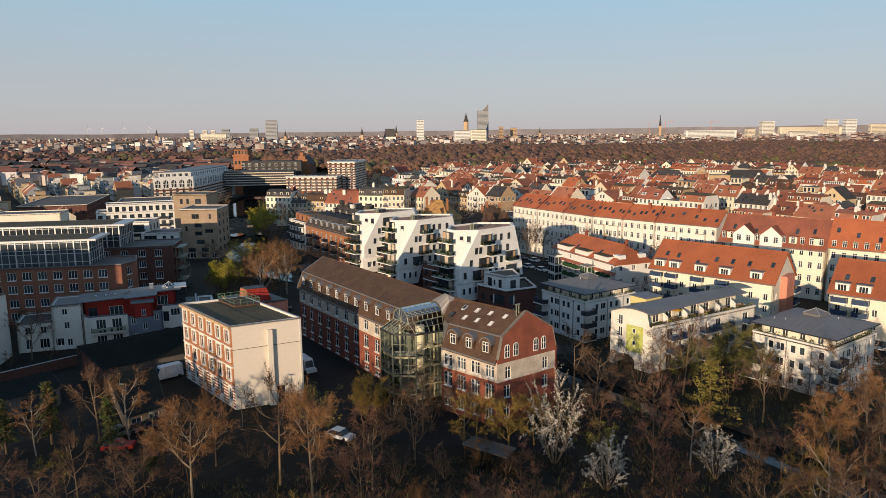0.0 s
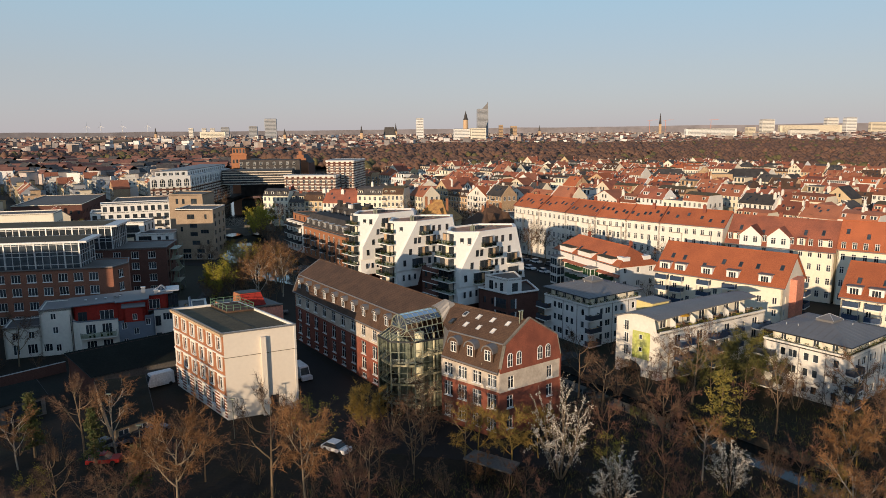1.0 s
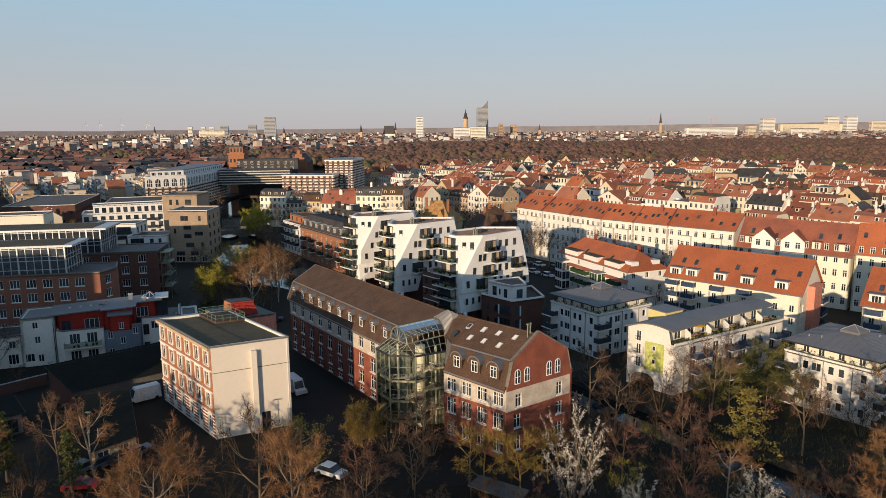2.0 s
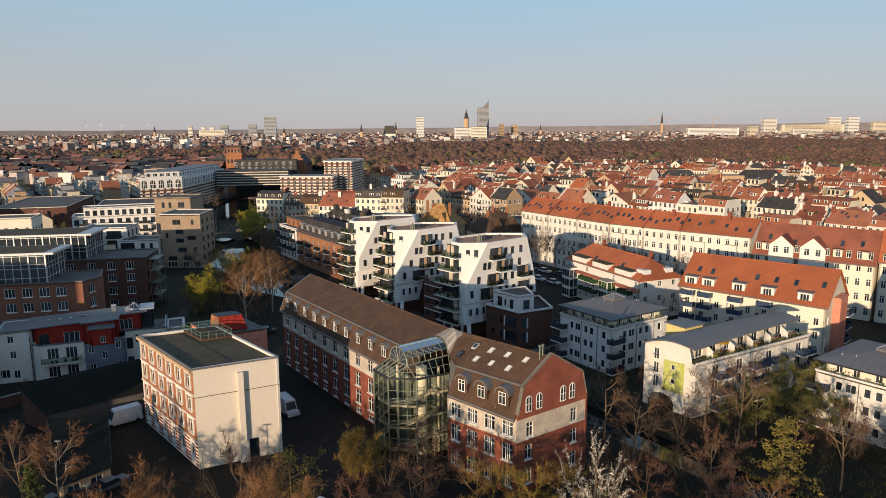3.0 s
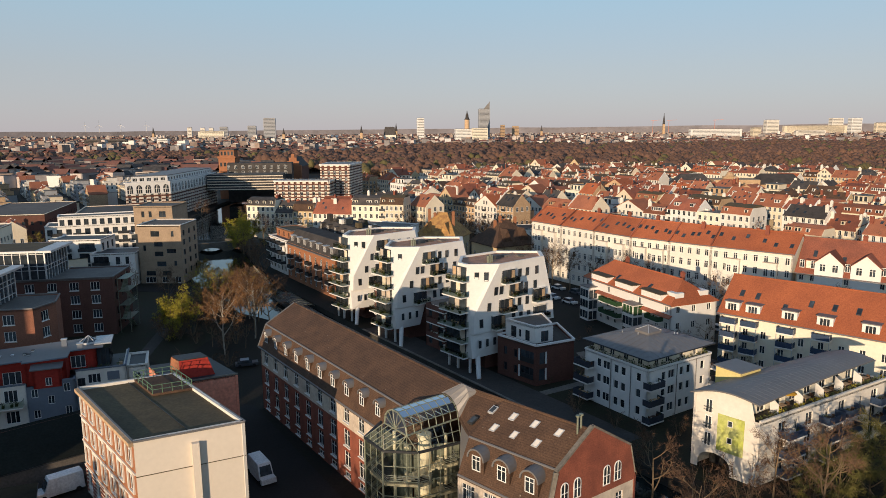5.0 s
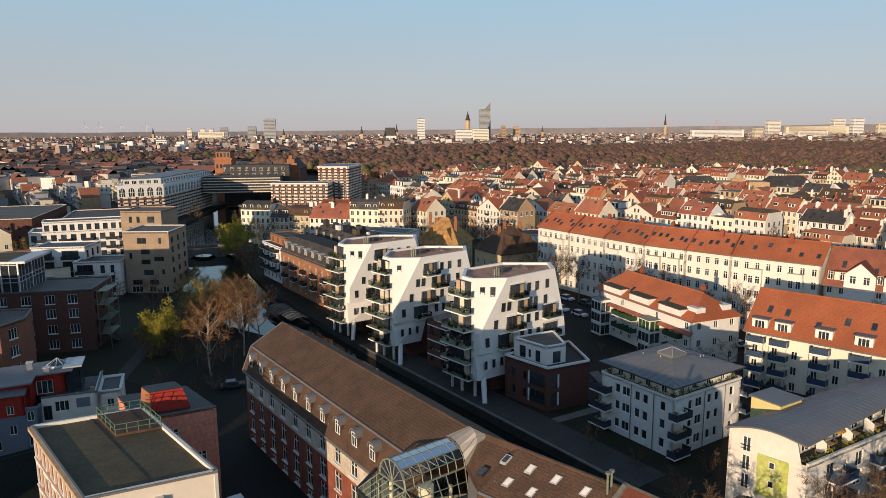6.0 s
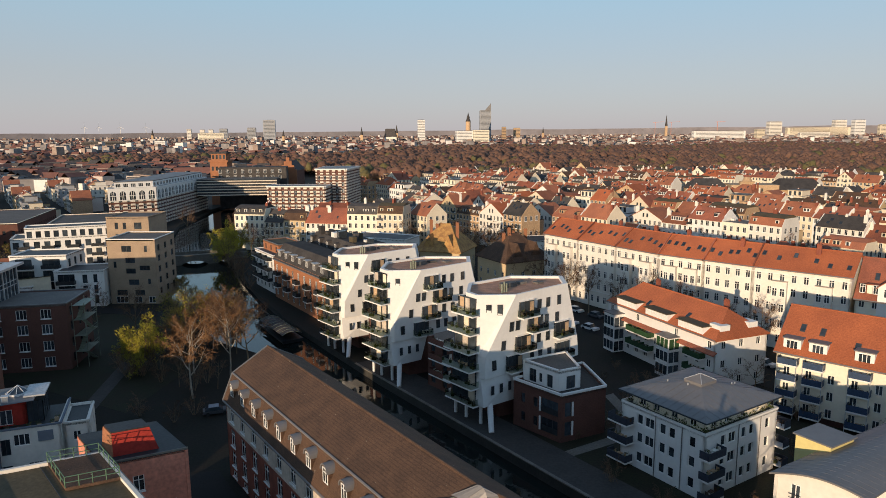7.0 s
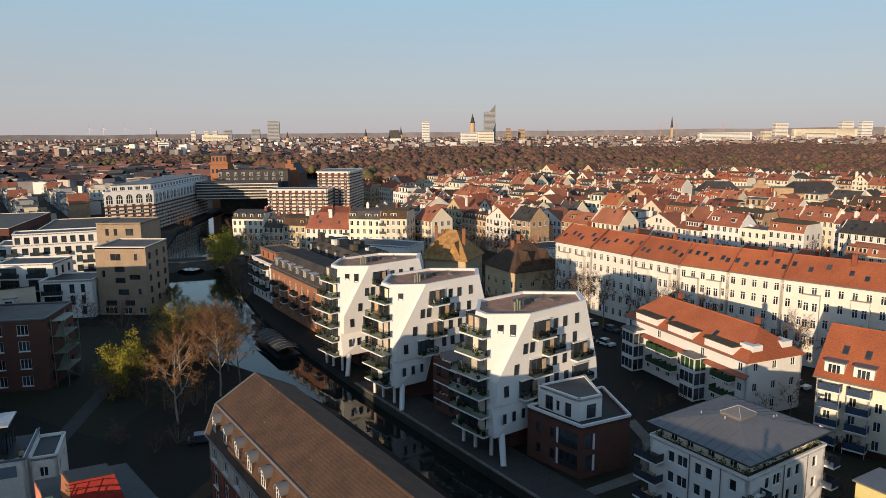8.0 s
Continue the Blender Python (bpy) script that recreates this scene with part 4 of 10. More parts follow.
def balcony(parent, c, ax, w, deep, m_rail=None, plants=True, slab_m=None, high=1.0, furnished=True):
    """A slab with glass parapet; c: middle of the slab's wall edge at floor height; ax: along the wall, outwards is to its right."""
    d = Vector(ax).normalized()
    n = Vector((d.y, -d.x))
    c = Vector(c)
    mid = c + Vector((n.x, n.y, 0)) * (deep / 2)
    me = Mesh().box((mid.x, mid.y, c.z - 0.22), (w, deep, 0.22), d)
    ob = part("balcony", me, slab_m or M["white"], parent)
    r = Mesh()
    fr = c + Vector((n.x, n.y, 0)) * (deep - 0.06)
    d3, n3, hi = Vector((d.x, d.y, 0)), Vector((n.x, n.y, 0)), Vector((0, 0, high))
    if m_rail is None or m_rail is M["rail"]:
        # thin glass sheets under a dark handrail
        f0, f1, b0, b1 = fr - d3 * (w / 2 - .05), fr + d3 * (w / 2 - .05), c - d3 * (w / 2 - .05), c + d3 * (w / 2 - .05)
        bar_ = Mesh()
        for p, q in ((b0, f0), (f0, f1), (f1, b1)):
            r.face([p, q, q + hi, p + hi])
            bar_.bar(p + hi, q + hi, .03)
        part("handrail", bar_, M["dark"], ob)
    else:
        r.box((fr.x, fr.y, c.z), (w - 0.1, 0.05, high), d)
        for s in (-1, 1):
            e = c + d3 * (s * (w / 2 - 0.05)) + n3 * (deep / 2)
            r.box((e.x, e.y, c.z), (0.05, deep - 0.1, high), d)
    part("railing", r, m_rail or M["rail"], ob)
    if plants:
        p = Mesh()
        for k in range(RNG.randint(2, 3) + int(w > 5) * 2):
            u = RNG.uniform(-w / 2 + .3, w / 2 - .3)
            q = c + Vector((d.x, d.y, 0)) * u + Vector((n.x, n.y, 0)) * RNG.uniform(.3, deep - .3)
            clump(p, (q.x, q.y, c.z + RNG.uniform(.45, .95)), RNG.uniform(.2, .45), 22, 0.17, RNG)
            p.box((q.x, q.y, c.z), (.35, .35, .4), d)
        part("planting", p, M["leaf"], ob)
        if not furnished or m_rail is M["dark"]:
            return ob
        u = RNG.uniform(-w / 2 + .9, w / 2 - .9)
        q = c + Vector((d.x, d.y, 0)) * u + Vector((n.x, n.y, 0)) * (deep * .45)
        fm = M[RNG.choice(("tan", "whitew", "dark", "tileb"))]
        part("balcony_table", Mesh().box((q.x, q.y, c.z + .68), (.8, .6, .05), d).box((q.x, q.y, c.z), (.08, .08, .68), d), fm, ob)
        for s in (-.7, .7):
            e = q + Vector((d.x, d.y, 0)) * s
            part("balcony_chair", Mesh().box((e.x, e.y, c.z + .4), (.42, .42, .06), d).box((e.x + d.x * s * .28, e.y + d.y * s * .28, c.z + .46), (.05, .42, .45), d).box((e.x, e.y, c.z), (.07, .07, .4), d), fm, ob)
    return ob


def build_faceted(F, lift=0.0, annex=False, light_windows=2):
    """A white house whose walls lean in facets; F: the front corner of the roof."""
    F = Vector(F)
    U, W = Vector((0.78, 0.63)), Vector((-0.63, 0.78))
    h = thing("apartment_house", "white faceted apartment house with glazed canal balconies", "apartment house", (F.x, F.y, 0), group="white houses on the canal")
    P = lambda u, w, z: (F.x + U.x * u + W.x * w, F.y + U.y * u + W.y * w, z)
    T = 20.5 + lift
    secs = [
        (T, [(-2.0, 5.0), (-2.2, 2.4), (2.9, -1.2), (15.1, -0.6), (18.8, 4.0), (12.0, 9.8), (2.5, 9.8)]),
        (11.0, [(-2.7, 6.2), (-2.5, 1.5), (-2.2, 0.1), (17.4, -1.0), (20.8, 3.6), (13.0, 10.6), (2.0, 10.6)]),
        (7.6, [(-2.9, 6.6), (-2.7, 0.8), (-2.5, -0.1), (17.7, -1.1), (21.0, 3.6), (13.0, 10.8), (2.0, 10.8)]),
    ]
    shell, broad = Mesh(), Mesh()
    for (z1, r1), (z0, r0) in zip(secs, secs[1:]):
        n = len(r0)
        for i in range(n):
            j = (i + 1) % n
            a, b, c, d = P(*r0[i], z0), P(*r0[j], z0), P(*r1[j], z1), P(*r1[i], z1)
            if i == 2:
                # the wide front twists gently from top to bottom
                mixed = lambda s, t: tuple((p + (q - p) * s) * (1 - t) + (w_ + (v_ - w_) * s) * t for p, q, v_, w_ in zip(a, b, c, d))
                for x in range(16):
                    broad.face([mixed(x / 16, 0), mixed((x + 1) / 16, 0), mixed((x + 1) / 16, 1), mixed(x / 16, 1)])
                continue
            shell.face([a, b, c])
            shell.face([a, c, d])
    shell.face([P(*p, 7.6) for p in secs[2][1]][::-1])
    # parapet rim round the sunken roof
    top = secs[0][1]
    cx, cy = sum(p[0] for p in top) / 7, sum(p[1] for p in top) / 7
    ins = [(x + (cx - x) * .075, y + (cy - y) * .075) for x, y in top]
    for i in range(7):
        j = (i + 1) % 7
        shell.face([P(*top[i], T), P(*top[j], T), P(*ins[j], T), P(*ins[i], T)])
        shell.face([P(*ins[i], T), P(*ins[j], T), P(*ins[j], T - .45), P(*ins[i], T - .45)])
    part("facade", shell, M["white"], h, "smooth white plaster facets")
    ob = part("front_facade", broad, M["white"], h)
    bm = bmesh.new()
    bm.from_mesh(ob.data)
    bmesh.ops.remove_doubles(bm, verts=bm.verts, dist=.001)
    for f in bm.faces:
        f.smooth = True
    bm.to_mesh(ob.data)
    bm.free()
    roof = Mesh()
    roof.face([P(*p, T - .4) for p in ins])
    part("roof", roof, M["terra"], h, "terracotta gravel roof")
    # lower wedge over the columns, and the brick base behind it
    low = Mesh()
    low.hexa([P(-3.0, -0.4, 3.2), P(3.1, -0.6, 3.2), P(3.6, 8, 3.2), P(-2.9, 6.8, 3.2)], [P(-2.75, 0.6, 7.62), P(4.4, -0.75, 7.62), P(4.4, 8, 7.62), P(-2.85, 6.6, 7.62)])
    part("facade", low, M["white"], h)
    base = Mesh().prism([P(1.5, 1.2, 0)[:2], P(15.6, -1.5, 0)[:2], P(19.6, 3.2, 0)[:2], P(13, 10.6, 0)[:2], P(1.5, 10.6, 0)[:2]], 0, 7.59)
    part("base", base, M["brick_d"], h, "dark red brick base")
    # columns
    part("column", Mesh().bar(P(-3.4, -2.7, 0), P(-1.4, 0.0, 3.4), 0.42, sides=10, r2=0.5), M["white"], h, "leaning white column")
    for u, w in ((-2.4, 1.0), (-2.5, 4.4), (-2.6, 7.0)):
        part("column", Mesh().bar(P(u, w, 0), P(u, w, 3.3), 0.28, sides=10), M["white"], h)
    # canal-side balconies with glazed fronts behind
    floors = [3.1, 6.0, 8.85, 11.7, 14.55, 17.4]
    for k, z in enumerate(floors):
        z += lift
        zz = z
        t = (z - 7.6) / (T - 7.6)
        u0 = -2.9 + 0.8 * max(t, 0)
        a, b = P(u0, 7.4 - 1.6 * max(t, 0), z), P(u0 + .15, 1.5 + .9 * max(t, 0), z)
        pa, pb = Vector(a), Vector(b)
        ln = (pb - pa).length
        mid = (pa + pb) / 2
        deep = (1.3, 1.7, 2.1, 2.2, 1.9, 1.5)[k]
        balcony(h, mid, (pb - pa).xy, ln + 1.0, deep, M["rail"])
        gm = Mesh().box((mid.x - U.x * .12, mid.y - U.y * .12, z + .05), (ln * .96, 0.12, 2.5), (pb - pa).xy)
        gl = part("glazing", gm, M["pane"], h, "floor-high glazing")
        for q in range(4):
            s = pa.lerp(pb, .04 + .92 * q / 3)
            part("mullion", Mesh().bar((s.x - U.x * .2, s.y - U.y * .2, z + .03), (s.x - U.x * .2, s.y - U.y * .2, z + 2.42), 0.06), M["darkframe"], gl)
        for f0, f1 in ((.05, .30), (.38, .62), (.70, .95)):
            if RNG.random() < .72:
                continue
            s0, s1 = pa.lerp(pb, f0), pa.lerp(pb, f1)
            part("blind", Mesh().box(((s0.x + s1.x) / 2 - U.x * .22, (s0.y + s1.y) / 2 - U.y * .22, z + .25), ((s1 - s0).length, .03, 2.1), (pb - pa).xy), M[RNG.choice(("tan", "lime", "cream"))], gl)
    # the front facet as a plane of (u, z)
    def front(u, z, out=0.0):
        t = (z - 11.0) / (T - 11.0)
        if z >= 11:
            l0, r0, l1, r1 = (-2.2, 0.1), (17.4, -1.0), (2.9, -1.2), (15.1, -0.6)
        else:
            t = (z - 7.6) / 3.4
            l0, r0, l1, r1 = (-2.5, -0.1), (17.7, -1.1), (-2.2, 0.1), (17.4, -1.0)
        a = (l0[0] + (l1[0] - l0[0]) * t, l0[1] + (l1[1] - l0[1]) * t)
        b = (r0[0] + (r1[0] - r0[0]) * t, r0[1] + (r1[1] - r0[1]) * t)
        k = (u - a[0]) / (b[0] - a[0])
        return P(u, a[1] + (b[1] - a[1]) * k - out, z)
    nf = -W
    fl = [8.1, 11.0, 13.9, 16.7]
    def fwin(u, z, w=0.85, hh=1.6):
        o3, e3, t3 = Vector(front(u, z)), Vector(front(u + .5, z)), Vector(front(u, z + hh))
        up = (t3 - o3).normalized()
        out = (e3 - o3).cross(up).normalized()
        side = out.cross(up)
        o3 += out * .075
        window(h, Matrix(((side.x, out.x, up.x, o3.x), (side.y, out.y, up.y, o3.y), (side.z, out.z, up.z, o3.z), (0, 0, 0, 1))), w, hh, "df")
    spots = {3: (8.4, 10.4, 13.0), 2: (2.6, 3.9, 10.2, 12.6), 1: (1.2, 8.6, 10.6), 0: (-.6, 7.2, 9.0, 11.0)}
    for k, us in spots.items():
        for u in us:
            fwin(u, fl[k] + .55 + lift)
    for u, z in ((-1.4, 5.0), (0.4, 5.0), (2.2, 5.0)):
        x, y, _ = P(u, -0.62, z)
        window(h, facing(x - nf.x * -.1, y - nf.y * -.1, z, nf.x, nf.y), 0.62, 1.45, "df")
    # loggias: a dark recess, sliding glass and a slab with rail
    for u, z in ((5.4, fl[3]), (7.6, fl[2]), (5.2, fl[1]), (3.4, fl[0]), (13.6, fl[1] + .9), (13.8, fl[0] + .3)):
        z += lift
        x, y, zz = front(u, z + 1.2, 0.02)
        d = U
        gm = Mesh().box((x, y, z + .02), (3.2, 0.5, 2.4), d)
        gl = part("loggia", gm, M["pane"], h, "dark glazed loggia")
        for q in (-1.5, -.5, .5, 1.5):
            part("mullion", Mesh().box((x + d.x * q + nf.x * .27, y + d.y * q + nf.y * .27, z + .02), (.08, .06, 2.4), d), M["darkframe"], gl)
        part("soffit", Mesh().box((x + nf.x * .16, y + nf.y * .16, z + 2.42), (3.3, .5, .1), d), M["white"], gl)
        part("blind", Mesh().box((x + d.x * RNG.choice((-1.0, 0, 1.0)) + nf.x * .255, y + d.y * 0 + nf.y * .255, z + .1), (.8, .03, 2.2), d), M["tan"], gl)
        balcony(h, (x, y, z), d, 3.7, 1.45, M["rail"])
    # chamfer windows
    for u, w, z in ((-0.6, 1.25, 17.3), (0.8, 0.2, 17.3), (-0.5, 1.0, 14.2))[: 1 + light_windows]:
        x, y, _ = P(u - .15, w - .2, z)
        window(h, facing(x, y, z + lift, -.58 * U.x - .8 * W.x, -.58 * U.y - .8 * W.y), 0.85, 1.7, "df")
    # end facet slots
    for k in range(3):
        a = P(16.4 + k * .75, 0.35 + k * .95, 17.4 + lift)
        e = Vector((U.x * .78 - W.x * .62, U.y * .78 - W.y * .62))
        window(h, facing(a[0] + e.x * .45, a[1] + e.y * .45, a[2], e.x, e.y), 0.5, 2.0, "df")
    # roof gear
    q = P(3.2, 2.4, 0)
    for k in range(3):
        part("flue", Mesh().bar((q[0] + k * .38, q[1] + k * .3, T - .4), (q[0] + k * .38, q[1] + k * .3, T + 1.0 + .3 * (k == 1)), 0.16, sides=8), M["galv"], h, "grey steel flue")
    for u, w, s in ((7.0, 5.0, (2.6, 1.5, .7)), (10.2, 5.2, (1.6, 1.1, .4)), (5.0, 4.2, (1.0, .8, .9)), (12.5, 3.6, (1.3, 1.3, .3))):
        x, y, _ = P(u, w, 0)
        part("roof_unit", Mesh().box((x, y, T - .4), s, U), M["flat"], h)
    if annex:
        b = thing("annex_house", "dark brick annex with white roof pavilion and terrace", "building", P(6, -7, 0))
        c = [Vector(P(*p, 0)[:2]) for p in ((2.2, -11.6), (10.2, -13.2), (15.5, -4.0), (1.6, -2.2))]
        for i in range(4):
            p0, p1 = c[i], c[(i + 1) % 4]
            L = (p1 - p0).length
            wins = []
            if i == 0:
                wins = [(1.3, v, 1.2, 2.2, "df") for v in (.9, 3.9)]
            if i == 3:
                wins = [(L - 2.2, v, 3.2, 2.2, "d3f") for v in (0.9, 3.9)] + [(u, v, .8, 1.5, "df") for v in (1.2, 4.2) for u in (2.0, 4.5)]
            wall(b, p0, p1, 0, 7.4, wins, M["brick_d"])
            d = (p1 - p0) / L
            out = Vector((d.y, -d.x)) * .03
            for v in (.9, 3.9) if i in (0, 3) else ():
                q = p0 + d * (2.05 if i == 0 else L - 4.0) + out
                part("loggia_reveal", Mesh().box((*q, v), (.32, .12, 2.2), d), M["white"], b, "white loggia reveal")
                if i == 3:
                    part("loggia_rail", Mesh().box((*(p0 + d * (L - 2.2) + out), v + .05), (3.2, .06, .9), d), M["dark"], b)
            part("parapet", Mesh().bar((*p0, 7.5), (*p1, 7.5), 0.24), M["white"], b)
        part("terrace", Mesh().prism([tuple(x) for x in c], 6.9, 7.15), M["paving"], b)
        pv = [Vector(P(*p, 0)[:2]) for p in ((3.6, -9.8), (7.4, -10.6), (11.5, -4.0), (3.2, -2.6))]
        for i in range(4):
            p0, p1 = pv[i], pv[(i + 1) % 4]
            L = (p1 - p0).length
            wins = [(L * .55, .12, 1.6, 2.0, "dmf")] if i == 0 else [(L * .75, .12, 1.1, 2.0, "df"), (L * .5, .5, .6, 1.4, "df"), (L * .28, .12, 1.4, 2.1, "dmf")] if i == 3 else []
            wall(b, p0, p1, 7.15, 10.4, wins, M["white"], name="pavilion_wall")
        part("pavilion_roof", Mesh().prism([tuple(x) for x in pv], 9.9, 10.2), M["flat"], b)
    return h


build_faceted((4.9, 162.0), annex=True)
build_faceted((-10.9, 181.2), light_windows=0)
build_faceted((-22.7, 197.6))
# brick links between them
for Fx in ((-3.6, 177.0), (-16.5, 194.0)):
    lk = thing("link_house", "dark red brick link block with balconies", "building", (Fx[0], Fx[1], 0), group="brick links on the canal")
    c = [Vector(Fx) + Vector((0.78, 0.63)) * u + Vector((-0.63, 0.78)) * w for u, w in ((-1.5, -7), (9, -7), (9, 3), (-1.5, 3))]
    for i in range(4):
        L = (c[(i + 1) % 4] - c[i]).length
        wall(lk, c[i], c[(i + 1) % 4], 0, 9.2, grid(L, 3, (.8, 3.7, 6.6), 1.2, 1.9, style="df"), M["brick_d"])
    part("roof", Mesh().prism([tuple(x) for x in c], 9.0, 9.3), M["flat"], lk)
    for z in (3.0, 5.9, 8.8):
        m = (c[3] + c[0]) / 2
        balcony(lk, (m.x, m.y, z), c[0] - c[3], 6.0, 1.4, M["brick_d"])


# ---- villas with low hipped roofs ----
def build_villa(c, ux, L, D, H=8.6, m=None, label="", bal=M["blue"]):
    u = Vector(ux).normalized()
    v = Vector((-u.y, u.x))
    c = Vector(c)
    h = thing("villa", label, "apartment house", (c.x, c.y, 0), group="square villas with hipped roofs")
    K = lambda a, b: c + u * (a * L / 2) + v * (b * D / 2)
    cs = [K(-1, -1), K(1, -1), K(1, 1), K(-1, 1)]
    m = m or M["white"]
    for i in range(4):
        p0, p1 = cs[i], cs[(i + 1) % 4]
        ln = (p1 - p0).length
        wins = [(ln * k, z, w_, 1.4, "f" if w_ < 1 else "mf") for k, w_ in ((.24, .95), (.36, 1.5), (.52, .95), (.63, .95), (.86, .95)) for z in (1.0, 3.8, 6.4)]
        wall(h, p0, p1, 0, H, wins if i in (0, 3) else wins[:6], m)
        d = (p1 - p0).normalized()
        n = Vector((d.y, -d.x))
        for t in (.44, .75):
            q = p0.lerp(p1, t) + n * .07
            part("downpipe", Mesh().bar((q.x, q.y, 0), (q.x, q.y, H), .06, sides=6), M["zinc"], h)
        for z in (0.7, 3.4, 6.1):
            q = p0.lerp(p1, .04)
            balcony(h, (q.x, q.y, z), p1 - p0, 3.4, 1.5, bal)
    ins = [x + (c - x) * .14 for x in cs]
    part("terrace", Mesh().prism([tuple(x) for x in cs], H - .3, H - .1), M["paving"], h)
    for i in range(4):
        p0, p1 = cs[i], cs[(i + 1) % 4]
        part("parapet", Mesh().bar((*p0, H + .1), (*p1, H + .1), .2), m, h)
        ln = (ins[(i + 1) % 4] - ins[i]).length
        wall(h, ins[i], ins[(i + 1) % 4], H - .1, H + 2.0, [(ln * k, .2, 1.0, 1.5, "mf") for k in (.15, .35, .6, .85)], M["yellow"], name="attic_wall")
        pm = Mesh()
        for k in range(9):
            q = p0.lerp(p1, (k + .5) / 9) + (c - p0.lerp(p1, .5)).normalized() * .7
            clump(pm, (q.x, q.y, H + .35), .55, 26, .25, RNG, flat=.6)
        part("hedge", pm, M["leaf"], h)
    ov = [x + (x - c) * .06 for x in cs]
    z0, z1, tip = H + 1.8, H + 3.5, .08
    tp = [c + (x - c) * tip for x in cs]
    for i in range(4):
        j = (i + 1) % 4
        me = Mesh()
        slab(me, [(*ov[i], z0), (*ov[j], z0), (*tp[j], z1), (*tp[i], z1)], .16)
        rf = part("roof", me, M["zinc"], h, "standing-seam grey roof")
        sm_ = Mesh()
        for k in range(1, 12):
            a, b = ov[i].lerp(ov[j], k / 12), tp[i].lerp(tp[j], k / 12)
            mid = min(1.0, 2 * min(k, 12 - k) / 12 + .0)
            s = Vector((*a, z0 + .02))
            e = Vector((*a, z0 + .02)) + (Vector((*((tp[i] + tp[j]) / 2 - (ov[i] + ov[j]) / 2), z1 - z0))) * mid * .98
            sm_.bar(s, e, .022)
        tagged(part("seam", sm_, M["zinc"], rf), kind="stuff")
        part("gutter", Mesh().bar((*ov[i], z0 - .05), (*ov[j], z0 - .05), .1, sides=6), M["dark"], h)
    lt = Mesh()
    t2 = [c + (x - c) * (tip * 2.6) for x in cs]
    lt.hexa([(*x, z1 - .8) for x in t2], [(*x, z1 + .15) for x in t2])
    la = part("lantern_curb", lt, M["zinc"], h)
    for i in range(4):
        pm = Mesh()
        pm.face([(*t2[i], z1 + .16), (*t2[(i + 1) % 4], z1 + .16), (*c, z1 + 1.0)])
        part("pane", pm, M["zinc"], la)
        part("glazing_bar", Mesh().bar((*t2[i], z1 + .16), (*c, z1 + 1.0), .05), M["steel"], la)
    for k in range(5):
        a = c + u * RNG.uniform(-L * .35, L * .35) + v * RNG.uniform(-D * .35, D * .35)
        up = z1 - (z1 - z0) * max(abs((a - c).dot(u)) / (L / 2), abs((a - c).dot(v)) / (D / 2))
        part("vent_pipe", Mesh().bar((*a, up - .4), (*a, up + .45), .08, sides=6), M["steel"], h)
    return h


build_villa((31.6, 148.2), (12.6, 8.6), 15.2, 13.4, label="white square villa with grey hipped roof and dark balconies", bal=M["navy"])
build_villa((65.2, 116.6), (12.0, 9.2), 15.2, 13.8, m=M["whitew"], label="cream square villa with grey hipped roof and planted terrace", bal=M["navy"])


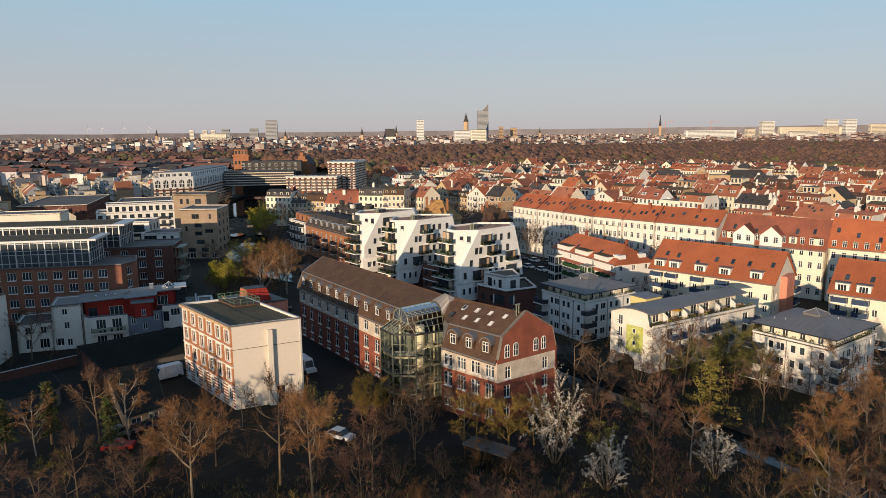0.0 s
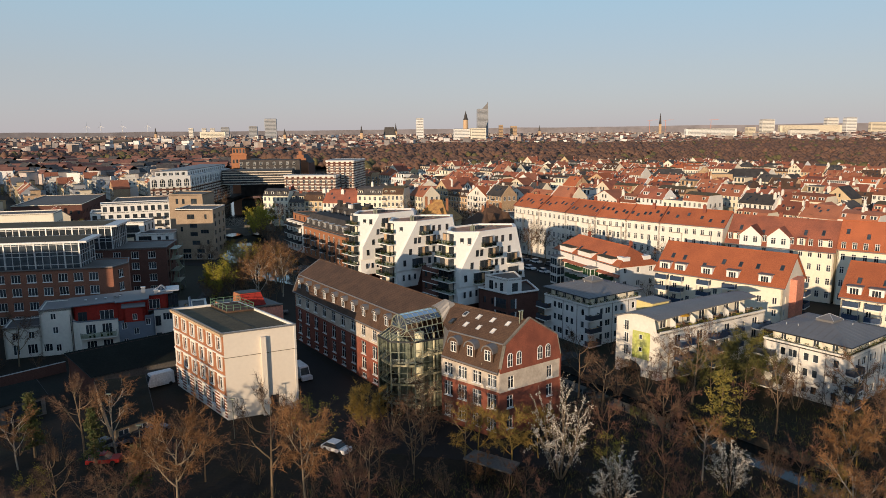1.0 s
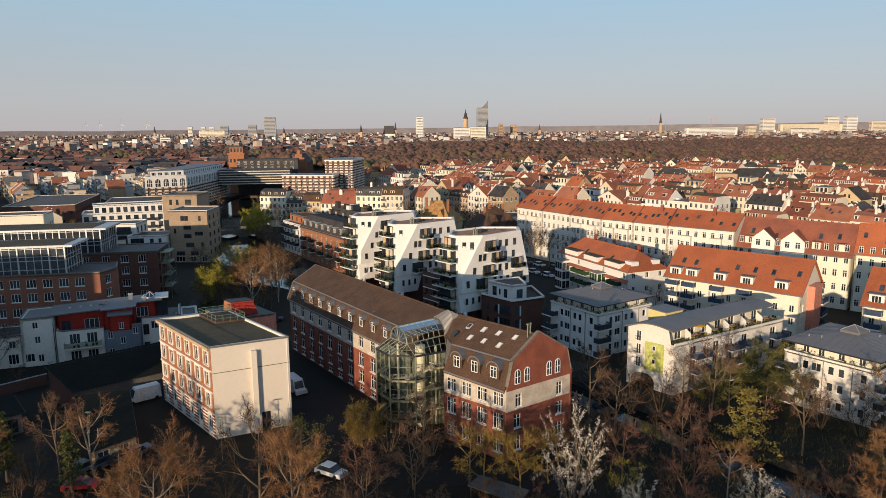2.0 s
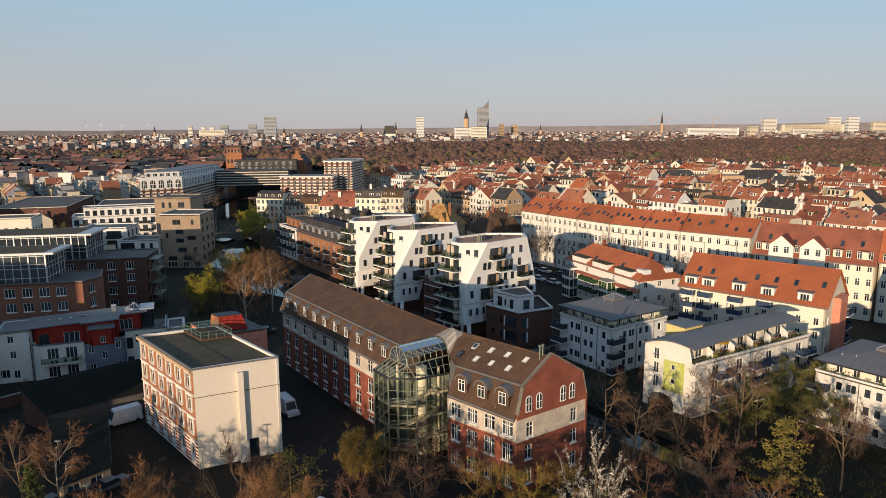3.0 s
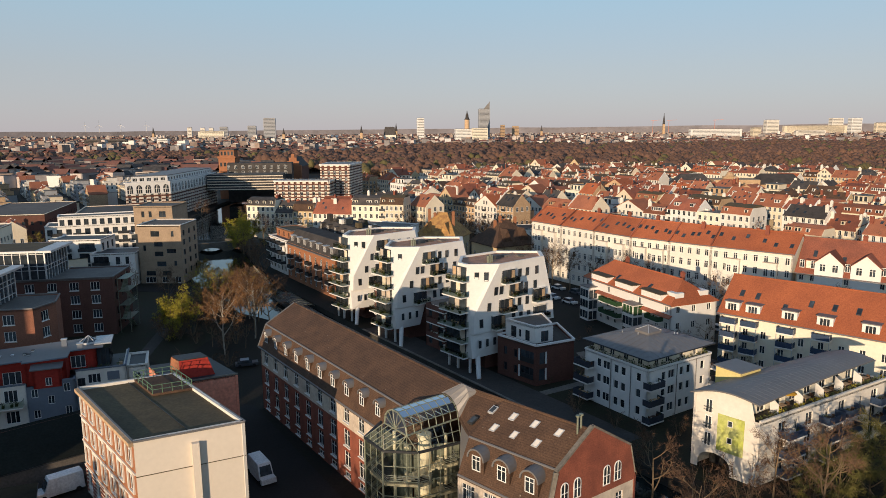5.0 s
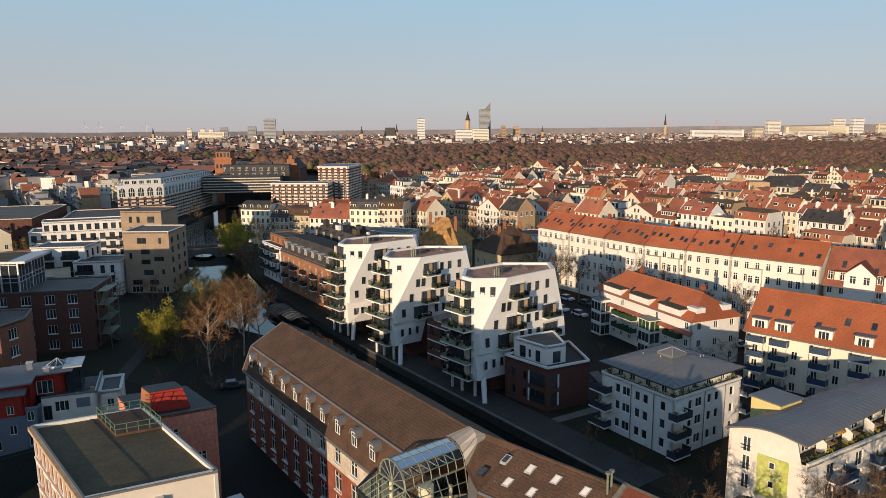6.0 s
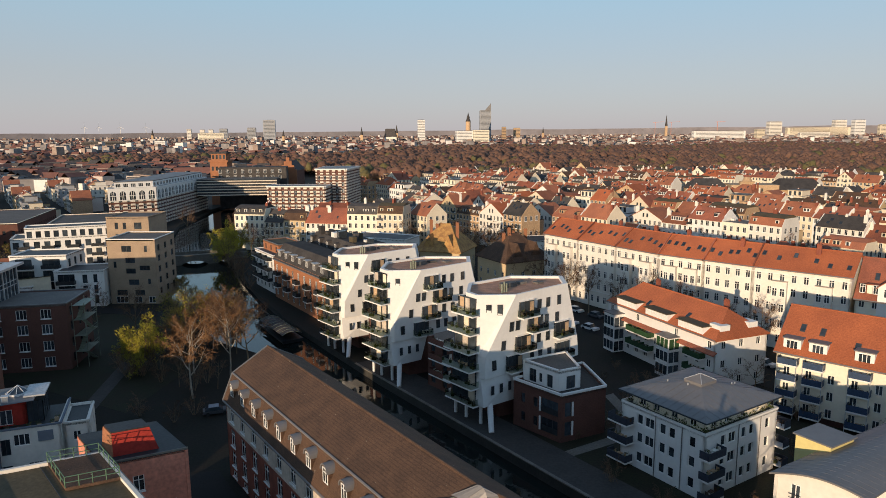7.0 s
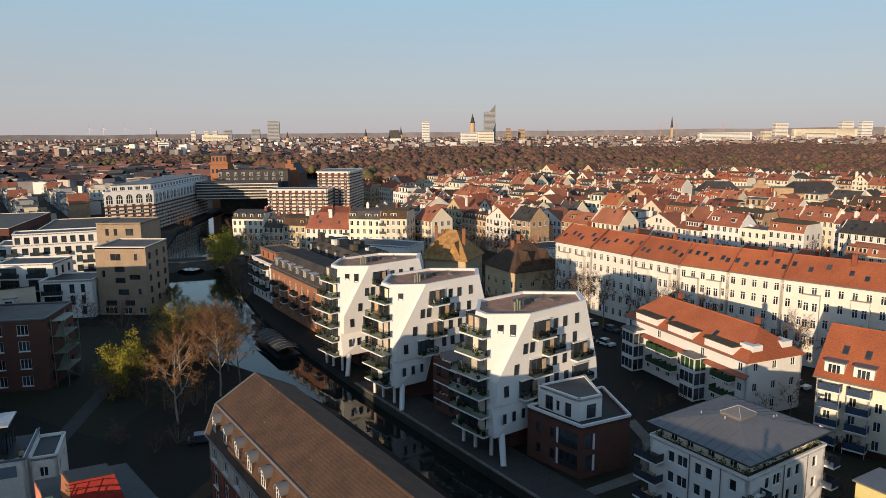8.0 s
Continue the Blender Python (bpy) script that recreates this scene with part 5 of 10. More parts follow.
# ---- curved-roof house with lime panel ----
def build_curved():
    h = thing("curved_roof_house", "cream house with curved grey metal roof and planted terrace", "apartment house", (50, 134, 0))
    F, R = Vector((37.9, 119.5)), Vector((62.7, 134.9))
    u = (R - F).normalized()
    v = Vector((-u.y, u.x))
    LN = (R - F).length
    D = 8.9
    gv = Vector((-0.684, 0.730))          # the end wall stands askew
    C = [F, R, R + v * D, F + gv * D]
    H = 8.6
    front = [(LN * k, z, 1.6, 1.9, "mf") for k in (.16, .36, .62, .9) for z in (.8, 3.5, 5.9)] + [(LN * k, z, .8, 1.4, "mf") for k in (.26, .5, .78) for z in (3.7, 6.1)]
    wall(h, F, R, 0, H, front, M["whitew"])
    wall(h, R, C[2], 0, H, grid(D, 3, (1.0, 3.7, 6.2), .9, 1.5, style="mf"), M["whitew"])
    wall(h, C[2], C[3], 0, H + 1.4, grid(LN, 5, (1.0, 6.2), 1.0, 1.5, style="mf"), M["whitew"])
    # end wall with a curved top, an arched passage and a lime panel
    e = Mesh()
    n = 14
    prof = [(D * i / n, H + .05 if i < 2 else 11.05 - .9 * i / n + .85 * math.sin(math.pi * i / n)) for i in range(n + 1)]
    f = lambda s, z, o=0.0: (F.x + gv.x * s - u.x * o, F.y + gv.y * s - u.y * o, z)
    arch = [(D - 5.4 + 2.2 + 2.2 * math.cos(math.pi * i / 8), 1.2 + 1.4 * math.sin(math.pi * i / 8)) for i in range(9)]
    sill = [arch[0][0], arch[-1][0]]
    for a, b in zip(prof, prof[1:]):
        e.face([f(b[0], 3.0), f(a[0], 3.0), f(*a), f(*b)])
    e.face([f(sill[1], 0), f(0, 0), f(0, 3.0), f(sill[1], 3.0)])
    e.face([f(D, 0), f(sill[0], 0), f(sill[0], 3.0), f(D, 3.0)])
    for a, b in zip(arch, arch[1:]):
        e.face([f(*a), f(*b), f(b[0], 3.0), f(a[0], 3.0)])
        e.face([f(*b), f(*a), f(*a, -2.5), f(*b, -2.5)])
    part("end_wall", e, M["whitew"], h, "weathered cream end wall with arched passage")
    part("arch_back", Mesh().hexa([f(sill[1], 0, -2.6), f(sill[1], 0, -2.4), f(sill[0], 0, -2.4), f(sill[0], 0, -2.6)][::-1], [f(sill[1], 3, -2.6), f(sill[1], 3, -2.4), f(sill[0], 3, -2.4), f(sill[0], 3, -2.6)][::-1]), M["dark"], h)
    pn = Mesh()
    pn.hexa([f(5.4, 3.3, .1), f(5.4, 3.3, .003), f(1.9, 3.3, .003), f(1.9, 3.3, .1)][::-1], [f(5.4, 8.3, .1), f(5.4, 8.3, .003), f(1.9, 8.3, .003), f(1.9, 8.3, .1)][::-1])
    part("green_panel", pn, M["green"], h, "faded lime green wall panel")
    for s, z in ((3.7, 4.6), (3.7, 6.9)):
        x, y, zz = f(s, z, .14)
        window(h, facing(x, y, z, -gv.y, gv.x), .65, .85, "f")
    for z in (3.4, 5.7, 8.0):
        x, y, zz = f(6.7, z, .06)
        window(h, facing(x, y, z, -gv.y, gv.x), .95, 1.9, "mf")
        part("rail", Mesh().bar(f(6.1, z + .8, .25), f(7.3, z + .8, .25), .04).bar(f(6.1, z + .4, .25), f(7.3, z + .4, .25), .03), M["dark"], h)
    # penthouse set back behind a planted terrace, under the bowed roof
    P0, P1 = F + v * 2.2 + u * 1.0, R + v * 3.2 - u * 2.0
    wall(h, P0, P1, H, H + 2.0, [(LN * k, .05, 1.7, 1.8, "mf") for k in (.08, .2, .33, .45, .58, .7, .82)], M["yellow"], name="penthouse_wall")
    part("terrace", Mesh().prism([tuple(F), tuple(R), tuple(R + v * 3.3), tuple(F + v * 3.3)], H - .35, H - .1), M["paving"], h)
    pw = Mesh().bar((*F, H + .2), (*R, H + .2), .2)
    part("parapet", pw, M["whitew"], h)
    roof = Mesh()
    m_ = 12
    def S(s, w):
        k = s / LN
        t = w / D
        z = 11.2 - .9 * t + .85 * math.sin(math.pi * t) + .2 * math.sin(math.pi * k)
        le_ = Vector((37.4, 119.0)).lerp(F + gv * (D + .4) - u * .3, t)
        ri_ = Vector((61.6, 136.3)).lerp(R + v * (D + .4) - u * .6, t)
        a = le_.lerp(ri_, k)
        return (a.x, a.y, z)
    w0, w1 = 0.0, D
    for i in range(10):
        a, b = LN * 1.0 * i / 10, LN * 1.0 * (i + 1) / 10
        for j in range(m_):
            c0, c1 = w0 + (w1 - w0) * j / m_, w0 + (w1 - w0) * (j + 1) / m_
            q = [S(a, c0), S(b, c0), S(b, c1), S(a, c1)]
            roof.face(q)
            roof.face([(x, y, z - .18) for x, y, z in q][::-1])
            if j == 0:
                roof.face([(q[0][0], q[0][1], q[0][2] - .18), (q[1][0], q[1][1], q[1][2] - .18), q[1], q[0]])
            if i == 0:
                roof.face([(q[3][0], q[3][1], q[3][2] - .18), (q[0][0], q[0][1], q[0][2] - .18), q[0], q[3]])
    rf = part("roof", roof, M["zinc"], h, "bowed standing-seam metal roof")
    for i in range(30):
        s = LN * (i + .5) / 30
        sm = Mesh()
        for j in range(6):
            c0, c1 = w0 + (w1 - w0) * j / 6, w0 + (w1 - w0) * (j + 1) / 6
            a, b = S(s, c0), S(s, c1)
            sm.bar((a[0], a[1], a[2] + .01), (b[0], b[1], b[2] + .01), .018)
        part("seam", sm, M["zinc"], rf)
    # stair box
    q = F + v * 9.6 + u * 8.4
    part("stair_box", Mesh().box((q.x, q.y, 0), (4.4, 4.0, 11.6), u), M["lemon"], h, "pale yellow stair head")
    part("stair_box_roof", Mesh().box((q.x, q.y, 11.6), (4.9, 4.5, .16), u), M["zinc"], h)
    for k, z in ((.2, .7), (.5, .7), (.66, 3.3), (.5, 3.3), (.2, 3.3), (.66, 5.9), (.5, 5.9), (.2, 5.9), (.93, 5.9), (.93, 3.3)):
        q = F + u * (LN * k)
        balcony(h, (q.x, q.y, z), u, 3.8, 1.6, M["blue"])
    for k in range(26):
        q = F + u * (LN * (k + .5) / 26) + v * .55
        pm = Mesh()
        clump(pm, (q.x, q.y, H + .35), RNG.uniform(.3, .55), 24, .25, RNG, flat=.7)
        part("plant", pm, M["leaf"] if RNG.random() < .75 else M["bud"], h)
    # white screens, seats and planters along the terrace
    for k in (.16, .34, .5, .66, .82):
        q = F + u * (LN * k) + v * 1.9
        sc = Mesh()
        for j in range(5):
            a0, a1 = (math.pi / 2 * t / 5 for t in (j, j + 1))
            p0, p1 = q + v * (1.2 * math.cos(a0)) - v * 1.2, q + v * (1.2 * math.cos(a1)) - v * 1.2
            z0, z1 = H + 1.9 * math.cos(a0 * .55), H + 1.9 * math.cos(a1 * .55)
            sc.hexa([(*(p0 - u * .04), H - .1), (*(p0 + u * .04), H - .1), (*(p1 + u * .04), H - .1), (*(p1 - u * .04), H - .1)], [(*(p0 - u * .04), z0), (*(p0 + u * .04), z0), (*(p1 + u * .04), z1), (*(p1 - u * .04), z1)])
        part("terrace_screen", sc, M["white"], h, "white curved terrace screen")
        e = q + u * 1.6 - v * .6
        part("terrace_table", Mesh().box((e.x, e.y, H + .62), (1.2, .8, .06), u).box((e.x, e.y, H - .1), (.1, .1, .72), u), M["tan"], h)
        for t in (-1.0, 1.0):
            c_ = e + u * t
            part("terrace_chair", Mesh().box((c_.x, c_.y, H + .3), (.5, .5, .08), u).box((c_.x + u.x * t * .24, c_.y + u.y * t * .24, H + .38), (.06, .5, .5), u).box((c_.x, c_.y, H - .1), (.08, .08, .4), u), M[("whitew", "tileb")[int(t > 0)]], h)
    um = thing("parasol", "open yellow parasol on the roof terrace", "parasol", (*(F + u * 7.5 + v * 1.6), H))
    c = F + u * 7.5 + v * 1.6
    cn = Mesh()
    for i in range(10):
        a, b = 2 * math.pi * i / 10, 2 * math.pi * (i + 1) / 10
        cn.face([(c.x + 1.3 * math.cos(a), c.y + 1.3 * math.sin(a), H + 2.0), (c.x + 1.3 * math.cos(b), c.y + 1.3 * math.sin(b), H + 2.0), (c.x, c.y, H + 2.5)])
    part("canopy", cn, M["umb"], um)
    part("pole", Mesh().bar((c.x, c.y, H - .1), (c.x, c.y, H + 2.5), .04), M["dark"], um)
    return h


build_curved()


# ---- gabled houses ----
def gabled(name, label, o, ux, L, D, he, hr, wm, rm, rows=None, n=None, hip=0.0, group="", chim=2, lights=0, dorm=0, style="mf", ww=1.0, wh=1.5, over=0.4, back=False, category="house", ends=None):
    """A house on the rectangle from corner o, L along ux and D to its left; the front is the right-hand side of ux."""
    u = Vector(ux).normalized()
    v = Vector((-u.y, u.x))
    o = Vector(o)
    mid = o + u * (L / 2) + v * (D / 2)
    h = thing(name, label, category, (mid.x, mid.y, 0), group=group)
    c = [o, o + u * L, o + u * L + v * D, o + v * D]
    n = n or max(2, round(L / 2.6))
    rows = rows if rows is not None else [1.0 + 3.0 * k for k in range(int((he - .9) // 3.0))]
    wall(h, c[0], c[1], 0, he, grid(L, n, rows, ww, wh, style=style), wm)
    wall(h, c[2], c[3], 0, he, grid(L, n, rows, ww, wh, style=style) if back else [], wm)
    for p0, p1 in ((c[1], c[2]), (c[3], c[0])):
        ne = 0 if ends is None else ends
        wall(h, p0, p1, 0, he, grid(D, ne, rows, ww, wh, style=style) if ne else [], wm)
    R0, R1 = o + v * (D / 2) + u * (hip * D / 2), o + u * (L - hip * D / 2) + v * (D / 2)
    if hip < .05:
        for a, b, r, s in ((c[1], c[2], R1, u), (c[3], c[0], R0, -u)):
            g_ = Mesh()
            i_ = -s * .35
            g_.hexa([(*a, he), (*b, he), (*(b + i_), he), (*(a + i_), he)], [(*r, hr - .15), (*r, hr - .15), (*(r + i_), hr - .15), (*(r + i_), hr - .15)])
            part("gable", g_, wm, h)
    sl = (hr - he) / (D / 2)
    ex = over if hip < .05 else over
    e = [o - u * ex - v * over, o + u * (L + ex) - v * over, o + u * (L + ex) + v * (D + over), o - u * ex + v * (D + over)]
    ze = he - over * sl
    if hip < .05:
        Ra, Rb = R0 - u * ex, R1 + u * ex
    else:
        Ra, Rb = R0, R1
    for q in ([(*e[0], ze), (*e[1], ze), (*Rb, hr), (*Ra, hr)], [(*e[2], ze), (*e[3], ze), (*Ra, hr), (*Rb, hr)]):
        me = Mesh()
        slab(me, q, .2)
        part("roof", me, rm, h)
    if hip >= .05:
        for q in ([(*e[1], ze), (*e[2], ze), (*Rb, hr)], [(*e[3], ze), (*e[0], ze), (*Ra, hr)]):
            me = Mesh()
            slab(me, q, .2)
            part("roof", me, rm, h)
    part("ridge", Mesh().bar((*Ra, hr + .03), (*Rb, hr + .03), .14), rm, h)
    part("gutter", Mesh().bar((*e[0], ze - .05), (*e[1], ze - .05), .12, sides=6), M["zinc"], h)
    rg = random.Random(int(o.x * 31 + o.y * 17))
    for k in range(chim):
        t = (k + rg.uniform(.3, .7)) / max(chim, 1)
        q = o + u * (L * t) + v * (D / 2 + rg.choice((-1.2, 1.0, 1.6)))
        chimney(h, q.x, q.y, he + .4, hr + rg.uniform(.6, 1.3), u)
    for k in range(lights):
        t = (k + .5 + rg.uniform(-.2, .2)) / lights
        w = rg.uniform(.3, .62)
        q = o + u * (L * t) + v * (D / 2 * w)
        z = he + (hr - he) * w
        fx = Mesh()
        a, b = u * .4, v * .55
        slab(fx, [(*(q - a - b), z - .55 * sl + .1), (*(q + a - b), z - .55 * sl + .1), (*(q + a + b), z + .55 * sl + .1), (*(q - a + b), z + .55 * sl + .1)], .14)
        ob = part("skylight", fx, M["darkframe"], h)
        px = Mesh()
        a, b = u * .3, v * .45
        slab(px, [(*(q - a - b), z - .45 * sl + .12), (*(q + a - b), z - .45 * sl + .12), (*(q + a + b), z + .45 * sl + .12), (*(q - a + b), z + .45 * sl + .12)], .01)
        part("pane", px, M["pane"], ob)
    for k in range(dorm):
        t = (k + .5) / dorm
        q = o + u * (L * t) + v * .9
        z = he + .9 * sl
        b = Mesh().box((q.x + v.x * 1.0, q.y + v.y * 1.0, z - .3), (1.9, 2.2, 1.9), u)
        ob = part("dormer", b, wm, h)
        rr = Mesh().box((q.x + v.x * 1.2, q.y + v.y * 1.2, z + 1.6), (2.3, 2.9, .16), u)
        part("dormer_roof", rr, rm, ob)
        x, y = q.x - v.x * .13, q.y - v.y * .13
        f_, p_ = window_kit(1.3, 1.2, "m")
        mm = facing(x, y, z + .2, -v.x, -v.y)
        share("window", f_, ob, mm)
        share("pane", p_, ob, mm)
    return h, o, u, v


# red-roofed house
h, o, u, v = gabled("apartment_house", "cream house with hipped orange roof, green balconies and glazed bays", (31.0, 203.0), Vector((43.4, 174.6)) - Vector((31.0, 203.0)), 31.0, 12.0, 9.7, 13.7, M["white"], M["tile"], rows=(1.0, 4.2, 7.6), hip=.6, lights=2, chim=2, over=.35, n=11, ends=3, style="mf", category="apartment house", wh=1.4)
sk_ = Mesh()
slab(sk_, [(*(o - u * .6 - v * .9), 6.9), (*(o + u * 31.6 - v * .9), 6.9), (*(o + u * 31.6 - v * .03), 7.4), (*(o - u * .6 - v * .03), 7.4)], .14)
part("pent_roof", sk_, M["tile2"], h, "narrow red tiled pent roof")
for k in (.2, .5, .8):
    q = o + u * (31.0 * k) - v * .02
    dm = part("dormer", Mesh().box((q.x + v.x * 1.9, q.y + v.y * 1.9, 7.5), (6.4, 3.8, 3.5), u), M["white"], h, "wide white attic front")
    part("dormer_roof", Mesh().box((q.x + v.x * 1.7, q.y + v.y * 1.7, 11.0), (6.8, 4.2, .14), u), M["felt"], dm, "flat felt roof over the attic front")
    for t in (-2.2, -.7, .8, 2.3):
        window(dm, facing(q.x + u.x * t - v.x * .02, q.y + u.y * t - v.y * .02, 9.3, -v.x, -v.y), 1.0, 1.4, "mf")
for t in (-1.0, 1.0):
    e = o + u * 29.0 + v * (6 + t * 3.2)
    part("dormer", Mesh().box((*e, 9.4), (2.6, 2.2, 2.2), u), M["white"], h)
for k in (.13, .66):
    q = o + u * (31.2 * k) - v * 1.3
    b = Mesh().box((q.x, q.y, 0), (3.4, 2.6, 7.6 if k > .5 else 8.0), u)
    ob = part("glazed_bay", b, M["frame"], h, "glazed winter garden bay")
    part("bay_roof", Mesh().box((q.x, q.y, 7.6 if k > .5 else 8.0), (3.7, 2.9, .15), u), M["zinc"], ob)
    for z in (.3, 2.9, 5.4):
        for s in (-1.1, 0, 1.1):
            x, y = q.x + u.x * s - v.x * 1.34, q.y + u.y * s - v.y * 1.34
            p = Mesh().box((x, y, z + .25), (.88, .06, 1.75), u)
            part("pane", p, M["gbal"] if (z > 5 and k > .5) else M["pane"], ob)
        for s in (-.6, .6):
            x, y = q.x + u.x * 1.74 + v.x * s, q.y + u.y * 1.74 + v.y * s
            part("pane", Mesh().box((x, y, z), (.06, 1.0, 2.0), u), M["gbal"] if (z > 5 and k > .5) else M["pane"], ob)
for k in (.33, .42, .86):
    for z in (2.9, 5.6):
        q = o + u * (31.2 * k)
        balcony(h, (q.x, q.y, z), u, 4.2, 1.6, M["gbal"])

# orange-roofed houses on the street
ORL = Vector((50.3, 166.6))
ORU = (Vector((71.8, 147.0)) - ORL).normalized()


def orange_house(o, L, label, ends=4):
    h, o, u, v = gabled("apartment_house", label, o, ORU, L, 14.0, 10.6, 16.6, M["yellow"], M["tile"], rows=(1.0, 3.8, 6.5), hip=0, lights=7, chim=0, over=.45, n=9, ends=ends, style="mf", category="apartment house")
    for i, k in enumerate((.07, .2, .42, .62, .86)):
        q = o + u * (L * k)
        if k < .8:
            for z in (.9, 3.6, 6.2, 8.8):
                balcony(h, (q.x, q.y, z), u, 2.9, 1.6, M["blue"])
            for s in (-1.4, 1.4):
                p = q + u * s - v * 1.5
                part("balcony_post", Mesh().bar((p.x, p.y, 0), (p.x, p.y, 9.8), .06), M["steel"], h)
        b = q + v * 1.0
        dm = part("dormer", Mesh().box((b.x + v.x * .8, b.y + v.y * .8, 10.2), (2.6, 2.6, 2.3), u), M["white"], h)
        part("dormer_roof", Mesh().box((b.x + v.x * .8, b.y + v.y * .8, 12.5), (2.9, 3.0, .16), u), M["zinc"], dm)
        f_, p_ = window_kit(1.7, 1.9, "3")
        mm = facing(b.x - v.x * .56, b.y - v.y * .56, 10.4, -v.x, -v.y)
        share("window", f_, dm, mm), share("pane", p_, dm, mm)
    return h, o, u, v


h, o, u, v = orange_house(ORL, 29.0, "pale yellow apartment house with steep orange roof and blue balconies")
q = o + u * 29.6 + v * 7
part("stair_tower", Mesh().box((q.x, q.y, 0), (1.6, 5.0, 11.5), u), M["pink"], h, "salmon stair strip")
for z in (1.5, 4.2, 6.9):
    q = o + u * 29.0 + v * 11.5
    balcony(h, (q.x, q.y, z), v, 4.0, 1.8, M["blue"])
    part("base_course", Mesh().box((*(o + u * 14.5 - v * .06), 0), (28.8, .1, .9), u), M["brick_d"], h)
orange_house(ORL + ORU * 40, 30.0, "pale yellow apartment house with orange roof beside the street")

# white gable at the street edge of the yard
h, o, u, v = gabled("apartment_house", "cream apartment house with blank side wall and balconies", (-121, 111), (37, 8), 37.0, 12.0, 13.0, 13.7, M["whitew"], M["felt"], rows=(1.0, 4.0, 7.0, 10.0), hip=0, chim=1, ends=0)

# ---- tenement row along the street ----
TEN = [(23.2, 251.5), (45.8, 218.5), (61.5, 203.5), (75.5, 191.5)]
TEN_LABEL = "cream tenement house with orange tiled roof, part of a row"


def tenement(a, b, D=12.0, he=17.0, hr=20.9, wm=None, rm=None, lights=6, label=TEN_LABEL, dorm=0):
    a, b = Vector(a), Vector(b)
    L = (b - a).length
    return gabled("tenement", label, a, b - a, L - .02, D, he, hr, wm or M["whitew"], rm or M["tile"], rows=(1.2, 4.6, 8.0, 11.3, 14.2), n=max(3, round(L / 2.3)), ww=1.0, wh=1.75, style="cf", lights=lights, chim=1, over=.3, dorm=dorm, group="tenement row", back=False)


for (a, b, n) in ((TEN[0], TEN[1], 3), (TEN[1], TEN[2], 2), (TEN[2], TEN[3], 1)):
    a, b = Vector(a), Vector(b)
    for k in range(n):
        h, o, u, v = tenement(a.lerp(b, k / n), a.lerp(b, (k + 1) / n))
        for t in ((.3, .75) if k % 2 == 0 else ()):
            q = o + u * ((b - a).length / n * t) - v * .5
            bay = part("bay", Mesh().box((q.x, q.y, 4.2), (3.0, 1.1, 10.2), u), M["whitew"], h, "white plaster bay")
            part("bay_roof", Mesh().box((q.x, q.y, 14.4), (3.2, 1.2, .1), u), M["lime"], bay)
            for z in (4.7, 8.0, 11.3):
                for s in (-.75, .75):
                    x, y = q.x + u.x * s - v.x * .62, q.y + u.y * s - v.y * .62
                    window(bay, facing(x, y, z, -v.x, -v.y), 1.0, 1.75, "cf")
        e = o + u * .02
        part("fire_wall_crest", Mesh().bar((*(e - v * .3), 17.0), (*(e + v * 6), 21.1), .2).bar((*(e + v * 6), 21.1), (*(e + v * 12.3), 17.0), .2), M["tile2"], h)
        for z in (4.1, 15.9):
            q0, q1 = o - v * .06, o + u * (b - a).length / n - v * .06
            part("string_course", Mesh().bar((*q0, z), (*q1, z), .14), M["white"], h)


def cross_gable(h, q, u, v, w, z0, z1, m, rm):
    """A gabled front bay of width w breaking through the eaves at q."""
    me = Mesh()
    a, b = q - u * (w / 2) - v * .25, q + u * (w / 2) - v * .25
    dp = v * 5.0
    me.hexa([(*a, z0), (*b, z0), (*(b + dp), z0), (*(a + dp), z0)], [(*a, z1), (*b, z1), (*(b + dp), z1), (*(a + dp), z1)])
    r = q - v * .25
    zt = z1 + w * .42
    me.face([(*a, z1), (*b, z1), (*r, zt)])
    ob = part("cross_gable", me, m, h, "white gabled bay")
    for s in (-1, 1):
        e = q + u * (s * (w / 2 + .35)) - v * .5
        rf = Mesh()
        pts = [(*e, z1 - .3), (*(r - v * .25), zt + .1), (*(r + dp), zt + .1), (*(e + dp), z1 - .3)]
        slab(rf, pts if s < 0 else pts[::-1], .15)
        part("roof", rf, rm, ob)
    for s in (-.22, .22):
        x, y = q.x + u.x * s * w - v.x * .29, q.y + u.y * s * w - v.y * .29
        f_, p_ = window_kit(1.2, 1.7, "c")
        mm = facing(x, y, z1 - 2.0, -v.x, -v.y)
        share("window", f_, ob, mm), share("pane", p_, ob, mm)


h, o, u, v = tenement((76.0, 190.8), (96.5, 173.8), D=13, he=13.2, hr=20.2, wm=M["yellow"], rm=M["tile2"], lights=5, dorm=5, label="cream tenement with twin white gables and red roof")
for k in (6.5, 13.5):
    cross_gable(h, o + u * k, u, v, 5.6, 0, 15.8, M["white"], M["tile2"])
h, o, u, v = tenement((97.0, 173.4), (118, 158), D=13, he=14.2, hr=20.6, wm=M["yellow"], rm=M["tile"], lights=6, label="cream corner tenement with orange hipped roof and bay")
cross_gable(h, o + u * 15, u, v, 6.5, 0, 14.0, M["yellow"], M["tile"])
tenement((118.6, 157.5), (140, 141), D=13, he=14.2, hr=20.4, wm=M["yellow"], rm=M["tile"], lights=4)

